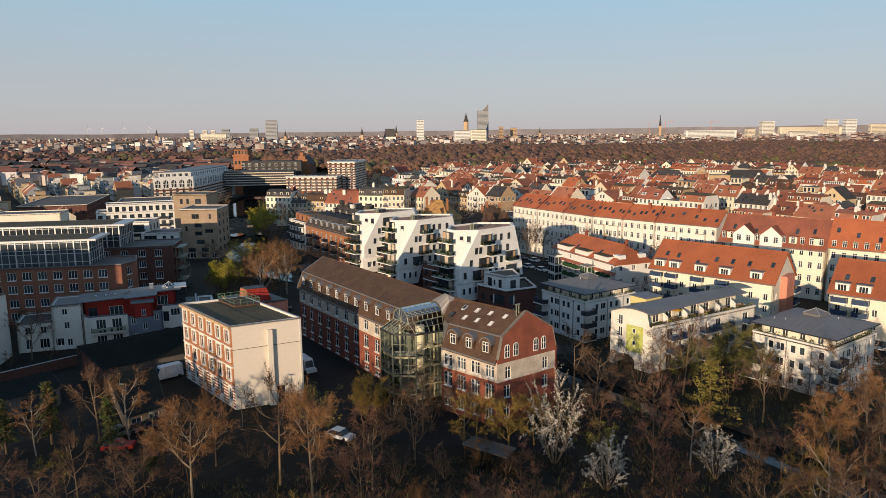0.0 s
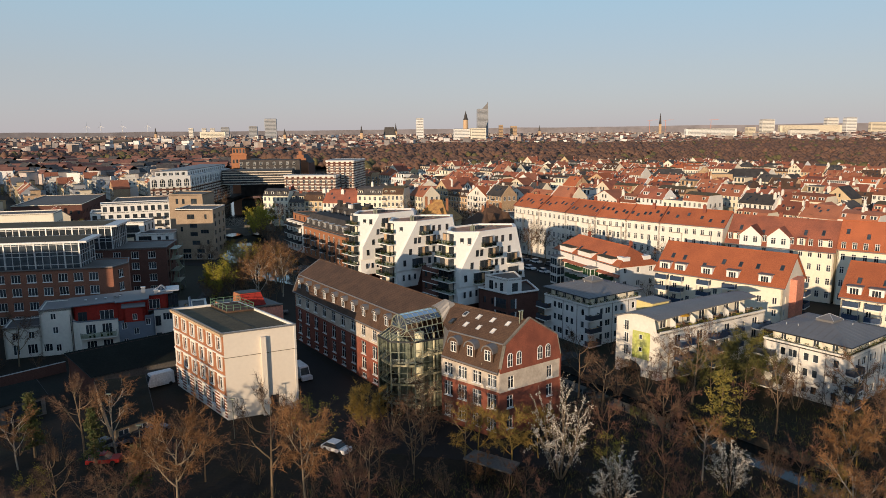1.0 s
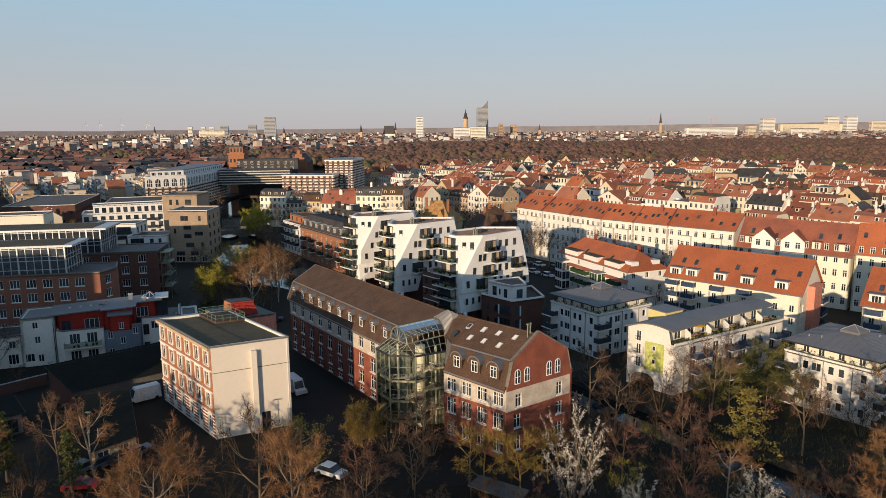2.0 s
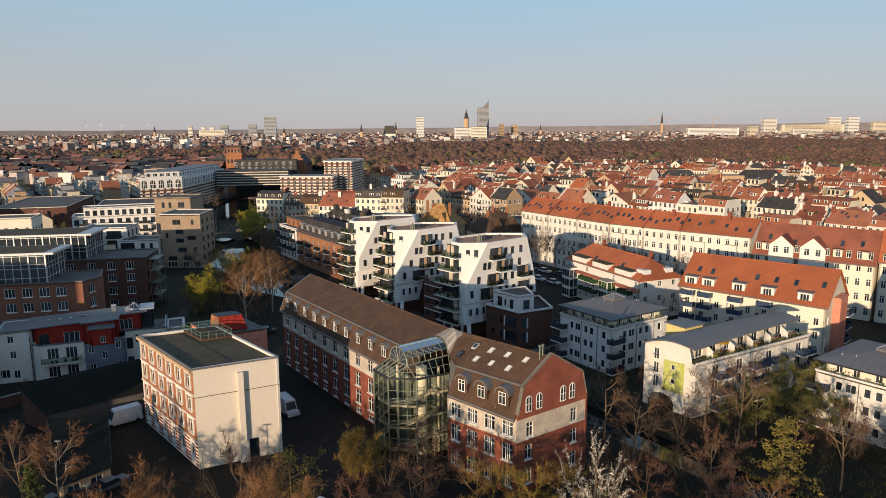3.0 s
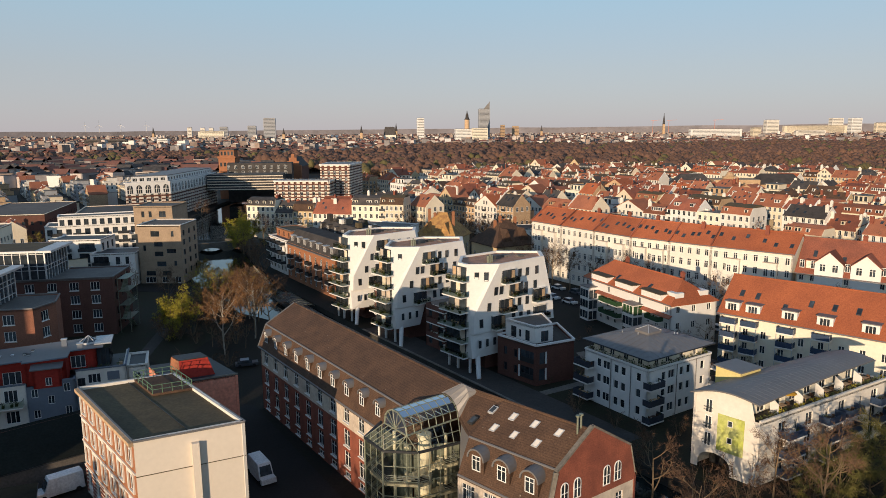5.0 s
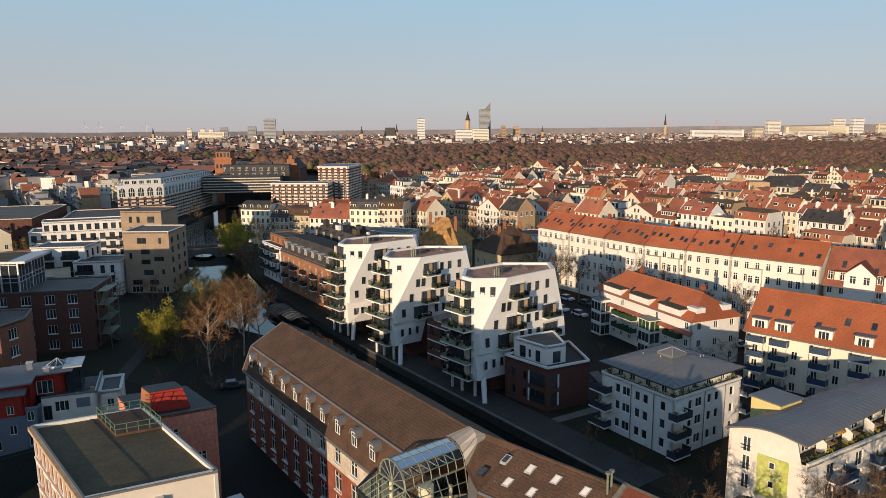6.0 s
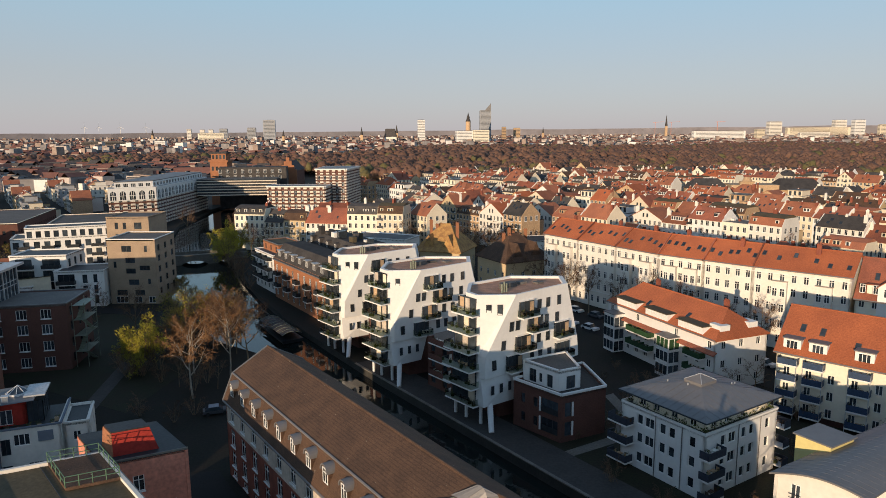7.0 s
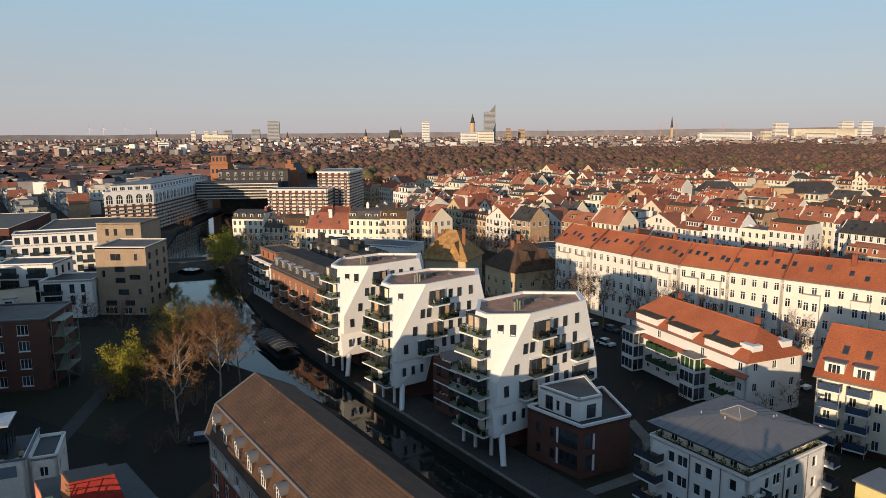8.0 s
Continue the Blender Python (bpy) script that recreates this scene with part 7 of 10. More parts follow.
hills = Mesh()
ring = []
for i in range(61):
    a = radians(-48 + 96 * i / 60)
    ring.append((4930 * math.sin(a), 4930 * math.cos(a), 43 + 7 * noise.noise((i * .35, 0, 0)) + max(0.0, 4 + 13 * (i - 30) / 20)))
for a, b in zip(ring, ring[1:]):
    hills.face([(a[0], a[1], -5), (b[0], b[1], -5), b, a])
# the hills look hazy only through their tinted colour
single("backdrop", hills, M["haze"], "low hills on the horizon with haze put into their colour", "horizon", kind="structure")


def tower(name, label, x, y, w, d, hgt, wm, bands=0, ax=(1, 0.15), cap=None):
    h = thing(name, label, "tower block", (x, y, 0), group="distant towers")
    part("wall", Mesh().box((x, y, 0), (w, d, hgt), ax), wm, h)
    part("roof", Mesh().box((x, y, hgt), (w * .9, d * .9, 1.5), ax), M["flat"], h)
    n = Vector((ax[1], -ax[0])).normalized()
    u = Vector(ax).normalized()
    bn = Mesh()
    for k in range(bands):
        z = hgt * (k + .6) / (bands + .5)
        q = Vector((x, y)) + n * (d / 2 + .06)
        bn.box((q.x, q.y, z), (w * .92, .2, hgt / bands * .26), ax)
        q = Vector((x, y)) - u * (w / 2 + .06)
        bn.box((q.x, q.y, z), (.2, d * .92, hgt / bands * .26), ax)
    if bands:
        tagged(part("window_band", bn, M["pane"], h), kind="stuff")
    return h


def far_at(px, dist):
    """The place at a bearing (tangent) and distance from the start."""
    return px * dist + 1.0, dist


T = tower("skyscraper", "tall grey curved glass skyscraper with pointed top", *far_at((856 - 784) / 1221 - .0225, 2850), 44, 22, 122, M["grey"], 26)
x, y = far_at((856 - 784) / 1221 - .0225, 2850)
sp = Mesh()
sp.hexa([(x - 2, y - 11, 123), (x + 22, y - 11, 123), (x + 22, y + 11, 123), (x - 2, y + 11, 123)], [(x + 19, y - 11, 146), (x + 22, y - 11, 152), (x + 22, y + 11, 152), (x + 19, y + 11, 146)])
part("crown", sp, M["zinc"], T)
x, y = far_at((827 - 784) / 1221 - .0225, 2650)
C = thing("town_hall_tower", "round stone town hall tower with dark domed cap", "tower", (x, y, 0))
part("shaft", Mesh().bar((x, y, 0), (x, y, 78), 10, sides=14, r2=9), M["tan"], C)
part("cap", Mesh().bar((x, y, 78), (x, y, 90), 10, sides=14, r2=5).bar((x, y, 90), (x, y, 99), 6, sides=14, r2=4).bar((x, y, 99), (x, y, 112), 3, sides=8, r2=.5), M["slate"], C)
for name, label, px, dist, w, d, hgt, wm, bands in (
        ("tower_block", "white slab tower block in the city", 747, 2600, 26, 20, 84, "white", 14), ("tower_block", "white flat-topped block at the park edge", 820, 2300, 52, 30, 44, "white", 9),
        ("tower_block", "pale yellow block at the park edge", 848, 2300, 50, 30, 46, "yellow", 9), ("tower_block", "tall grey slab hotel tower", 486, 2900, 48, 22, 92, "grey", 16),
        ("tower_block", "grey office block with dark bands", 455, 2950, 34, 22, 62, "grey", 11), ("tower_block", "pink brick tower block", 888, 2900, 16, 16, 58, "tan", 9),
        ("tower_block", "tan tower block with dark bands", 910, 3000, 26, 18, 54, "tan", 9), ("tower_block", "long white slab block of flats", 1250, 2500, 190, 16, 38, "white", 8),
        ("tower_block", "cream tower block of flats", 1318, 2450, 28, 20, 42, "cream", 9), ("tower_block", "white tall block of flats", 1346, 3600, 66, 30, 78, "whitew", 11),
        ("tower_block", "cream tower block of flats", 1455, 3600, 60, 30, 84, "whitew", 11), ("tower_block", "cream tower block of flats", 1487, 3600, 56, 30, 84, "white", 11),
        ("tower_block", "long cream slab of flats", 1420, 3500, 330, 18, 48, "cream", 9), ("tower_block", "long cream slab of flats", 1545, 3500, 150, 18, 60, "cream", 9),
        ("tower_block", "tall white chimney block", 1410, 2700, 120, 16, 30, "whitew", 6), ("tower_block", "pale narrow block of flats", 345, 3600, 22, 16, 60, "whitew", 8),
        ("tower_block", "pale narrow block of flats", 368, 3600, 22, 16, 58, "whitew", 8), ("tower_block", "pale narrow block of flats", 383, 3600, 22, 16, 58, "whitew", 8),
        ("tower_block", "pale yellow long building", 383, 3400, 120, 16, 40, "yellow", 6), ("tower_block", "grey office block with dark bands", 405, 3600, 40, 20, 62, "grey", 8),
        ("tower_block", "white office block beyond the woods", 303, 1700, 24, 20, 26, "white", 4), ("tower_block", "white hall among far trees", 55, 1500, 60, 20, 14, "white", 3), ("tower_block", "low industrial hall with pale roof", 68, 1400, 120, 30, 12, "grey", 2),
        ("tower_block", "dark blue hall with flat roof", 205, 1900, 110, 30, 22, "slate", 3)):
    x, y = far_at((px - 784) / 1221 - .0225, dist)
    tower(name, label, x, y, w, d, hgt, M[wm], bands)


def church(px, dist, hgt, label, nave=False, green=False):
    x, y = far_at((px - 784) / 1221 - .0225, dist)
    h = thing("church", label, "church", (x, y, 0), group="distant churches")
    k = hgt * .55
    part("tower", Mesh().box((x, y, 0), (9, 9, k)), M["tan"], h)
    part("spire", Mesh().bar((x, y, k), (x, y, hgt), 5.5, sides=8, r2=.3), M["slate"], h)
    if nave:
        part("nave", Mesh().box((x - 22, y, 0), (44, 26, 24)), M["whitew"], h)
        me = Mesh()
        me.hexa([(x - 46, y - 14, 24), (x - 2, y - 14, 24), (x - 2, y + 14, 24), (x - 46, y + 14, 24)], [(x - 42, y - .5, 54), (x - 6, y - .5, 54), (x - 6, y + .5, 54), (x - 42, y + .5, 54)])
        part("nave_roof", me, M["slate"], h)


church(705, 2650, 68, "white church with steep dark nave roof", nave=True)
church(1163, 3000, 105, "dark pointed church spire")
church(645, 2500, 60, "slender brick church spire")
church(510, 2700, 52, "small dark church spire")
church(282, 3000, 62, "slender dark church spire")
church(955, 3200, 58, "church with green copper dome tower")
for px in (160, 185, 223, 268):
    x, y = far_at((px - 784) / 1221 - .0225, 4600)
    h = thing("wind_turbine", "thin white wind turbine at rest", "wind turbine", (x, y, 0), group="wind turbines")
    part("mast", Mesh().bar((x, y, 0), (x, y, 85), 2.0, sides=6, r2=1.2), M["white"], h)
    for a in (90, 210, 330):
        part("blade", Mesh().bar((x, y - 2, 85), (x + 32 * math.cos(radians(a)), y - 2, 85 + 32 * math.sin(radians(a))), 1.0, sides=3, r2=.3), M["white"], h)
for px in (1145, 1172, 1250):
    x, y = far_at((px - 784) / 1221 - .0225, 3300)
    h = thing("construction_crane", "thin red tower crane", "crane", (x, y, 0), group="cranes")
    part("mast", Mesh().bar((x, y, 0), (x, y, 78), 1.0), M["pink"], h)
    part("jib", Mesh().bar((x - 10, y, 76), (x + 38, y, 79), .8), M["pink"], h)

# ---- left of the canal: yard, red house, brick office block, new flats ----
def box_house(name, label, c, H, m, wins=(), roof=None, rim=None, category="building", rows=(1.0, 4.0, 7.0), n=None, style="df", ww=1.1, wh=1.6, group="", z0=0.0):
    """A flat-roofed house on the counter-clockwise corners c; wins: the sides that have windows, or a dict side -> openings."""
    c = [Vector(x) for x in c]
    mid = sum(c, Vector((0, 0))) / len(c)
    h = thing(name, label, category, (mid.x, mid.y, z0), group=group)
    for i in range(len(c)):
        p0, p1 = c[i], c[(i + 1) % len(c)]
        L = (p1 - p0).length
        if isinstance(wins, dict):
            ws = wins.get(i, [])
        else:
            ws = grid(L, n or max(1, round(L / 3.2)), [r for r in rows if r + wh < H - z0], ww, wh, style=style) if i in wins else []
        wall(h, p0, p1, z0, H, ws, m)
        if rim:
            part("parapet", Mesh().bar((*p0, H + .05), (*p1, H + .05), .17), rim, h)
    part("roof", Mesh().prism([tuple(x) for x in c], H - .4, H - .12), roof or M["flat"], h)
    return h


# dark sheds in the yard
def shed(label, pts, zs, m, extra=None, front=None):
    """A low shed on the counter-clockwise corners pts, its roof at the heights zs, with eaves boards; extra: openings in its first wall."""
    mid = sum((Vector(p) for p in pts), Vector((0, 0))) / len(pts)
    h = thing("shed", label, "shed", (mid.x, mid.y, 0), group="sheds in the yard")
    for i in range(4):
        p0, p1 = Vector(pts[i]), Vector(pts[(i + 1) % 4])
        lo = min(zs[i], zs[(i + 1) % 4])
        wall(h, p0, p1, 0, lo, extra if i == 0 and extra else [], front if i == 0 and front else m)
        if abs(zs[i] - zs[(i + 1) % 4]) > .3:
            d = (p1 - p0).normalized()
            inn = Vector((-d.y, d.x)) * .2
            hi = p0 if zs[i] > zs[(i + 1) % 4] else p1
            me = Mesh()
            a, b, c = (*p0, lo), (*p1, lo), (*hi, max(zs[i], zs[(i + 1) % 4]))
            back = [(x + inn.x, y + inn.y, z) for x, y, z in (a, b, c)]
            me.face([a, b, c])
            me.face([back[1], back[0], back[2]])
            me.face([a, c, back[2], back[0]])
            me.face([b, back[1], back[2], c])
            part("gable", me, m, h)
    rf = Mesh()
    big = [Vector(p) + (Vector(p) - mid).normalized() * .5 for p in pts]
    slab(rf, [(*p, z + .2) for p, z in zip(big, zs)], .18)
    part("roof", rf, M["shedroof"], h)
    for i in range(4):
        a, b = (Vector((*big[i], zs[i] + .1)), Vector((*big[(i + 1) % 4], zs[(i + 1) % 4] + .1)))
        part("eaves_board", Mesh().bar(a, b, .09), M["dark"], h)
    return h


shed("long brick shed with dark green pent roof in the yard", [(-59.4, 113.5), (-48.2, 123.2), (-52.6, 129.6), (-65.8, 117.3)], (3.0, 3.0, 6.0, 6.0), M["brick_d"], front=M["flat"])
shed("low wooden shed with dark roof beside the yard", [(-46.2, 93.4), (-42.6, 98.4), (-50.6, 113.3), (-57.6, 110.6)], (2.7, 2.7, 3.2, 3.2), M["tan"], [(1.6, .2, 1.6, 2.0, "mf"), (4.4, .8, 1.6, 1.3, "mf")])
shed("small grey workshop with flat dark roof", [(-74.5, 93.4), (-63.0, 105.3), (-68.5, 111.4), (-80.0, 99.5)], (2.9, 2.9, 3.2, 3.2), M["flat"], [(12.2, .1, 2.6, 2.3, "dmf"), (15.2, .1, 1.6, 2.3, "dmf"), (3.0, .9, 1.6, 1.2, "mf"), (7.0, .9, 1.6, 1.2, "mf")])
g = thing("garden_wall", "brick garden wall with pale coping", "wall", (-75.5, 119.6, 0))
part("wall", Mesh().hexa([(-80.0, 114.4, 0), (-79.8, 114.2, 0), (-70.8, 124.8, 0), (-71.0, 125.0, 0)][::-1], [(-80.0, 114.4, 1.9), (-79.8, 114.2, 1.9), (-70.8, 124.8, 1.9), (-71.0, 125.0, 1.9)][::-1]), M["brick_d"], g)
part("coping", Mesh().bar((-79.9, 114.3, 1.94), (-70.9, 124.9, 1.94), .13), M["steel"], g)

# long unseen street row, added to shade yard and white house from low sun
gabled("apartment_house", "long plastered street row out of view, added to shade the yard", (-117.3, 66.5), (52, 12), 45.0, 11.0, 16.5, 20.5, M["whitew"], M["tile2"], rows=(1.0, 4.0, 7.0, 10.0), chim=3, ends=3, category="apartment house")

# unseen tall block, its height set to keep the office front in shade
box_house("apartment_block", "tall plastered apartment block out of view, added to shade the office", [(-196, 42), (-128.6, 54.6), (-131.2, 68.4), (-199, 56)], 31.0, M["cream"], (0, 1), rim=M["zinc"], rows=(1, 4, 7, 10, 13, 16, 19, 22, 25), category="apartment house", n=9)

# red and white house with roof terraces
r0 = Vector((-75.6, 133.9))
ru = Vector((.9245, .3812))
rv = Vector((-ru.y, ru.x))


def ra(u_, w_):
    return r0 + ru * u_ + rv * w_


def red_house():
    h = thing("town_house", "white and grey house with red penthouse and long balcony", "town house", (*ra(9, 5), 0))
    H = 6.7
    tall = [(k, z, 1.9, 2.0, "3f") for k in (1.9, 4.9) for z in (.6, 4.0)]
    wall(h, ra(1.2, 1.3), ra(2.6, 0), 0, H, [], M["whitew"])
    wall(h, ra(2.6, 0), ra(9.6, 0), 0, H, tall, M["whitew"])
    wall(h, ra(9.6, 0), ra(14.4, 0), 0, 5.95, [(1.1, 4.3, .95, 1.4, "mf"), (3.3, 3.0, .95, 1.4, "mf"), (1.2, .9, .95, 1.4, "mf")], M["bluegrey"], label="blue-grey plastered front")
    wall(h, ra(14.4, 0), ra(16.4, 0), 0, H, [(.8, 4.75, .95, 1.4, "mf"), (.8, 1.0, .95, 1.4, "mf")], M["bluegrey"])
    wall(h, ra(16.4, 0), ra(16.4, 1.6), 0, H, [], M["bluegrey"])
    wall(h, ra(16.4, 1.6), ra(23.7, 1.6), 0, 7.4, [(.7, 3.9, 1.1, 2.2, "dmf"), (2.6, 5.0, 1.9, 1.6, "3f"), (.7, .2, 1.1, 2.2, "dmf"), (4.0, .9, 1.9, 1.6, "3f")], M["whitew"])
    part("shutter", Mesh().box((*(ra(21.8, 1.57)), 5.3), (1.8, .1, 1.4), ru), M["bluegrey"], h, "grey roller shutter")
    wall(h, ra(23.7, 1.6), ra(23.7, 11), 0, 7.4, [], M["whitew"])
    wall(h, ra(23.7, 11), ra(1.2, 11), 0, H, [], M["whitew"])
    wall(h, ra(1.2, 11), ra(1.2, 1.3), 0, H, [], M["whitew"])
    part("terrace", Mesh().prism([tuple(ra(*p)) for p in ((1.3, 1.4), (2.7, .15), (9.6, .15), (16.3, .15), (16.3, 10.8), (1.3, 10.8))], 5.6, 5.9), M["dark"], h)
    part("terrace", Mesh().prism([tuple(ra(*p)) for p in ((16.5, 1.8), (23.5, 1.8), (23.5, 10.8), (16.5, 10.8))], 6.6, 6.8), M["dark"], h)
    for a, b, z in (((1.2, 1.3), (2.6, 0), H), ((2.6, 0), (9.6, 0), H), ((9.6, 0), (10.6, 0), 5.98), ((14.7, 0), (16.4, 0), H), ((16.4, 1.6), (23.7, 1.6), 7.4), ((23.7, 1.6), (23.7, 11), 7.4)):
        part("coping", Mesh().bar((*ra(*a), z + .04), (*ra(*b), z + .04), .17), M["bluegrey"], h)
    part("downpipe", Mesh().bar((*ra(9.6, -.1), 0), (*ra(9.6, -.1), H), .06), M["steel"], h)
    part("downpipe", Mesh().bar((*ra(.9, 1.1), 0), (*ra(.9, 1.1), 8.2), .06), M["dark"], h)
    balcony(h, (*ra(5.95, 0), 3.5), ru, 6.6, 1.4, M["rail"], slab_m=M["whitew"])
    # penthouse
    front = [(1.4, 2.6), (9.6, 2.6), (9.6, 1.2), (15.2, 1.2), (15.2, 4.6), (19.2, 4.6), (19.2, 10), (1.4, 10)]
    for i, (a, b) in enumerate(zip(front, front[1:] + front[:1])):
        wins_ = [(1.5, .1, 1.7, 2.1, "dmf"), (6.0, .1, 2.6, 2.1, "3f")] if i == 0 else [(1.3, .15, 2.2, 2.1, "3f")] if i == 4 else []
        wall(h, ra(*a), ra(*b), 5.9 if a[0] < 16 and b[0] < 16 else 6.8, 9.45 + .035 * min(a[0], b[0]), wins_, M["redp"], name="penthouse_wall", label="red penthouse wall")
    zr = lambda u_: 9.6 + .038 * u_
    for k, (a, b, c, d) in enumerate(((-.2, 9.2, 1.9, 10.5), (9.2, 15.6, .8, 10.5), (15.6, 20.4, 4.0, 10.5))):
        rf = Mesh()
        slab(rf, [(*ra(a, c), zr(a)), (*ra(b, c), zr(b)), (*ra(b, d), zr(b)), (*ra(a, d), zr(a))], .22)
        part("penthouse_roof", rf, M["zinc"], h, "pale grey flat roof")
        part("fascia", Mesh().bar((*ra(a, c - .04), zr(a) - .1), (*ra(b, c - .04), zr(b) - .1), .13), M["bluegrey"], h)
    # glazed end of the penthouse
    for a, b in (((19.3, 5.2), (21.2, 5.2)), ((21.2, 5.2), (21.2, 9.4))):
        p, q = Vector((*ra(*a), 6.8)), Vector((*ra(*b), 6.8))
        up = Vector((0, 0, 2.9))
        gl = part("glazing", Mesh().hexa([p, q, q + Vector((*rv, 0)) * .04, p + Vector((*rv, 0)) * .04], [p + up, q + up, q + up + Vector((*rv, 0)) * .04, p + up + Vector((*rv, 0)) * .04]), M["pane"], h)
        for k in range(4):
            o = p.lerp(q, k / 3)
            part("mullion", Mesh().bar(o, o + up, .05), M["dark"], gl)
    part("glazing_roof", Mesh().prism([tuple(ra(*p)) for p in ((19.0, 4.9), (21.6, 4.9), (21.6, 9.8), (19.0, 9.8))], 10.42, 10.62), M["steel"], h)
    # red bay with its own roof
    bay = [(10.7, -.1), (14.6, -.1), (14.6, 1.3), (10.7, 1.3)]
    for i in range(4):
        wall(h, ra(*bay[i]), ra(*bay[(i + 1) % 4]), 5.75, 8.9, [(2.1, .3, .9, 1.35, "mf")] if i == 0 else [], M["redp"], name="red_bay")
    rf = Mesh()
    slab(rf, [(*ra(10.4, -.5), 8.95), (*ra(14.9, -.5), 8.95), (*ra(14.9, 1.6), 9.5), (*ra(10.4, 1.6), 9.5)], .16)
    part("bay_roof", rf, M["zinc"], h)
    # roof light, vents and flue
    ring = Mesh()
    pyr, ribs = Mesh(), Mesh()
    n8 = [ra(18.0 + 1.5 * math.cos(k * math.pi / 4), 7.4 + 1.5 * math.sin(k * math.pi / 4)) for k in range(8)]
    top = (*ra(18.0, 7.4), 11.5)
    ring.prism([tuple(p) for p in n8], 10.28, 10.55)
    for k in range(8):
        a, b = n8[k], n8[(k + 1) % 8]
        pyr.face([(*a.lerp(ra(18, 7.4), .15), 10.56), (*b.lerp(ra(18, 7.4), .15), 10.56), top])
        ribs.bar((*a.lerp(ra(18, 7.4), .13), 10.58), top, .05)
    lantern = part("roof_light", ring, M["carw"], h, "white ring of a glazed roof light")
    part("pane", pyr, M["pane"], lantern)
    part("rib", ribs, M["carw"], lantern)
    for u_, w_, s_ in ((3.4, 5.8, .34), (5.4, 5.6, .34), (7.2, 5.4, .34), (9.0, 5.2, .45), (9.6, 4.6, .45), (9.9, 6.6, .4)):
        v_ = part("vent", Mesh().box((*ra(u_, w_), zr(u_)), (s_, s_, .2), ru), M["steel"], h)
        part("cap", Mesh().box((*ra(u_, w_), zr(u_) + .2), (s_ + .12, s_ + .12, .06), ru), M["carw"] if u_ < 8 else M["dark"], v_)
    for u_, w_, z_ in ((14.4, 7.2, 1.2), (17.0, 4.6, .9)):
        f_ = part("flue", Mesh().box((*ra(u_, w_), 10.1), (.8, .7, z_), ru), M["bluegrey"], h)
        part("cap", Mesh().box((*ra(u_, w_), 10.1 + z_), (.95, .85, .1), ru), M["steel"], f_)
    # planters along the terraces
    for u_, w_ in ((3.2, .9), (4.6, .8), (6.4, .9), (8.0, .8), (17.2, 2.4), (18.4, 2.5), (19.8, 2.4), (21.0, 2.6), (22.6, 2.5), (22.8, 4.5)):
        z = 5.9 if u_ < 16 else 6.8
        tub = part("planter", Mesh().box((*ra(u_, w_), z), (.5, .5, .45), ru), M["tan"], h)
        pl = Mesh()
        clump(pl, (*ra(u_, w_), z + .75), RNG.uniform(.32, .5), 26, .17, RNG)
        part("plant", pl, M["leaf"], tub)
    # lower white house that adjoins it, and its wing
    box_house("rear_house", "white plastered rear house with grey flat roof", [ra(-4.6, 1.6), ra(1.0, 1.6), ra(1.0, 10), ra(-4.6, 10)], 9.4, M["whitew"], {0: [(2.4, 7.3, 1.0, 1.3, "mf"), (2.6, 4.4, 1.0, 1.4, "mf"), (.9, .9, 1.9, 1.6, "3f"), (2.9, .7, 1.0, 1.5, "mf")]}, rim=M["zinc"], roof=M["zinc"])
    box_house("rear_house", "low white rear wing with dark roof", [ra(-11.2, 2.2), ra(-4.65, 2.2), ra(-4.65, 10), ra(-11.2, 10)], 6.2, M["whitew"], {0: [(2.0, .6, 1.2, 2.1, "mf"), (4.8, .6, 1.8, 2.0, "3f"), (2.0, 3.7, 1.1, 1.5, "mf"), (4.8, 3.7, 1.1, 1.5, "mf")]}, rim=M["zinc"], roof=M["dark"])
    box_house("annex_house", "low white annex with dark roof terrace", [ra(23.75, 2.6), ra(26.9, 2.6), ra(26.9, 9.5), ra(23.75, 9.5)], 6.9, M["whitew"], {0: [(1.6, 4.3, 1.0, 1.3, "mf")], 1: grid(6.9, 2, (1.0, 4.2), 1.0, 1.4, style="mf")}, rim=M["whitew"], roof=M["dark"])


red_house()

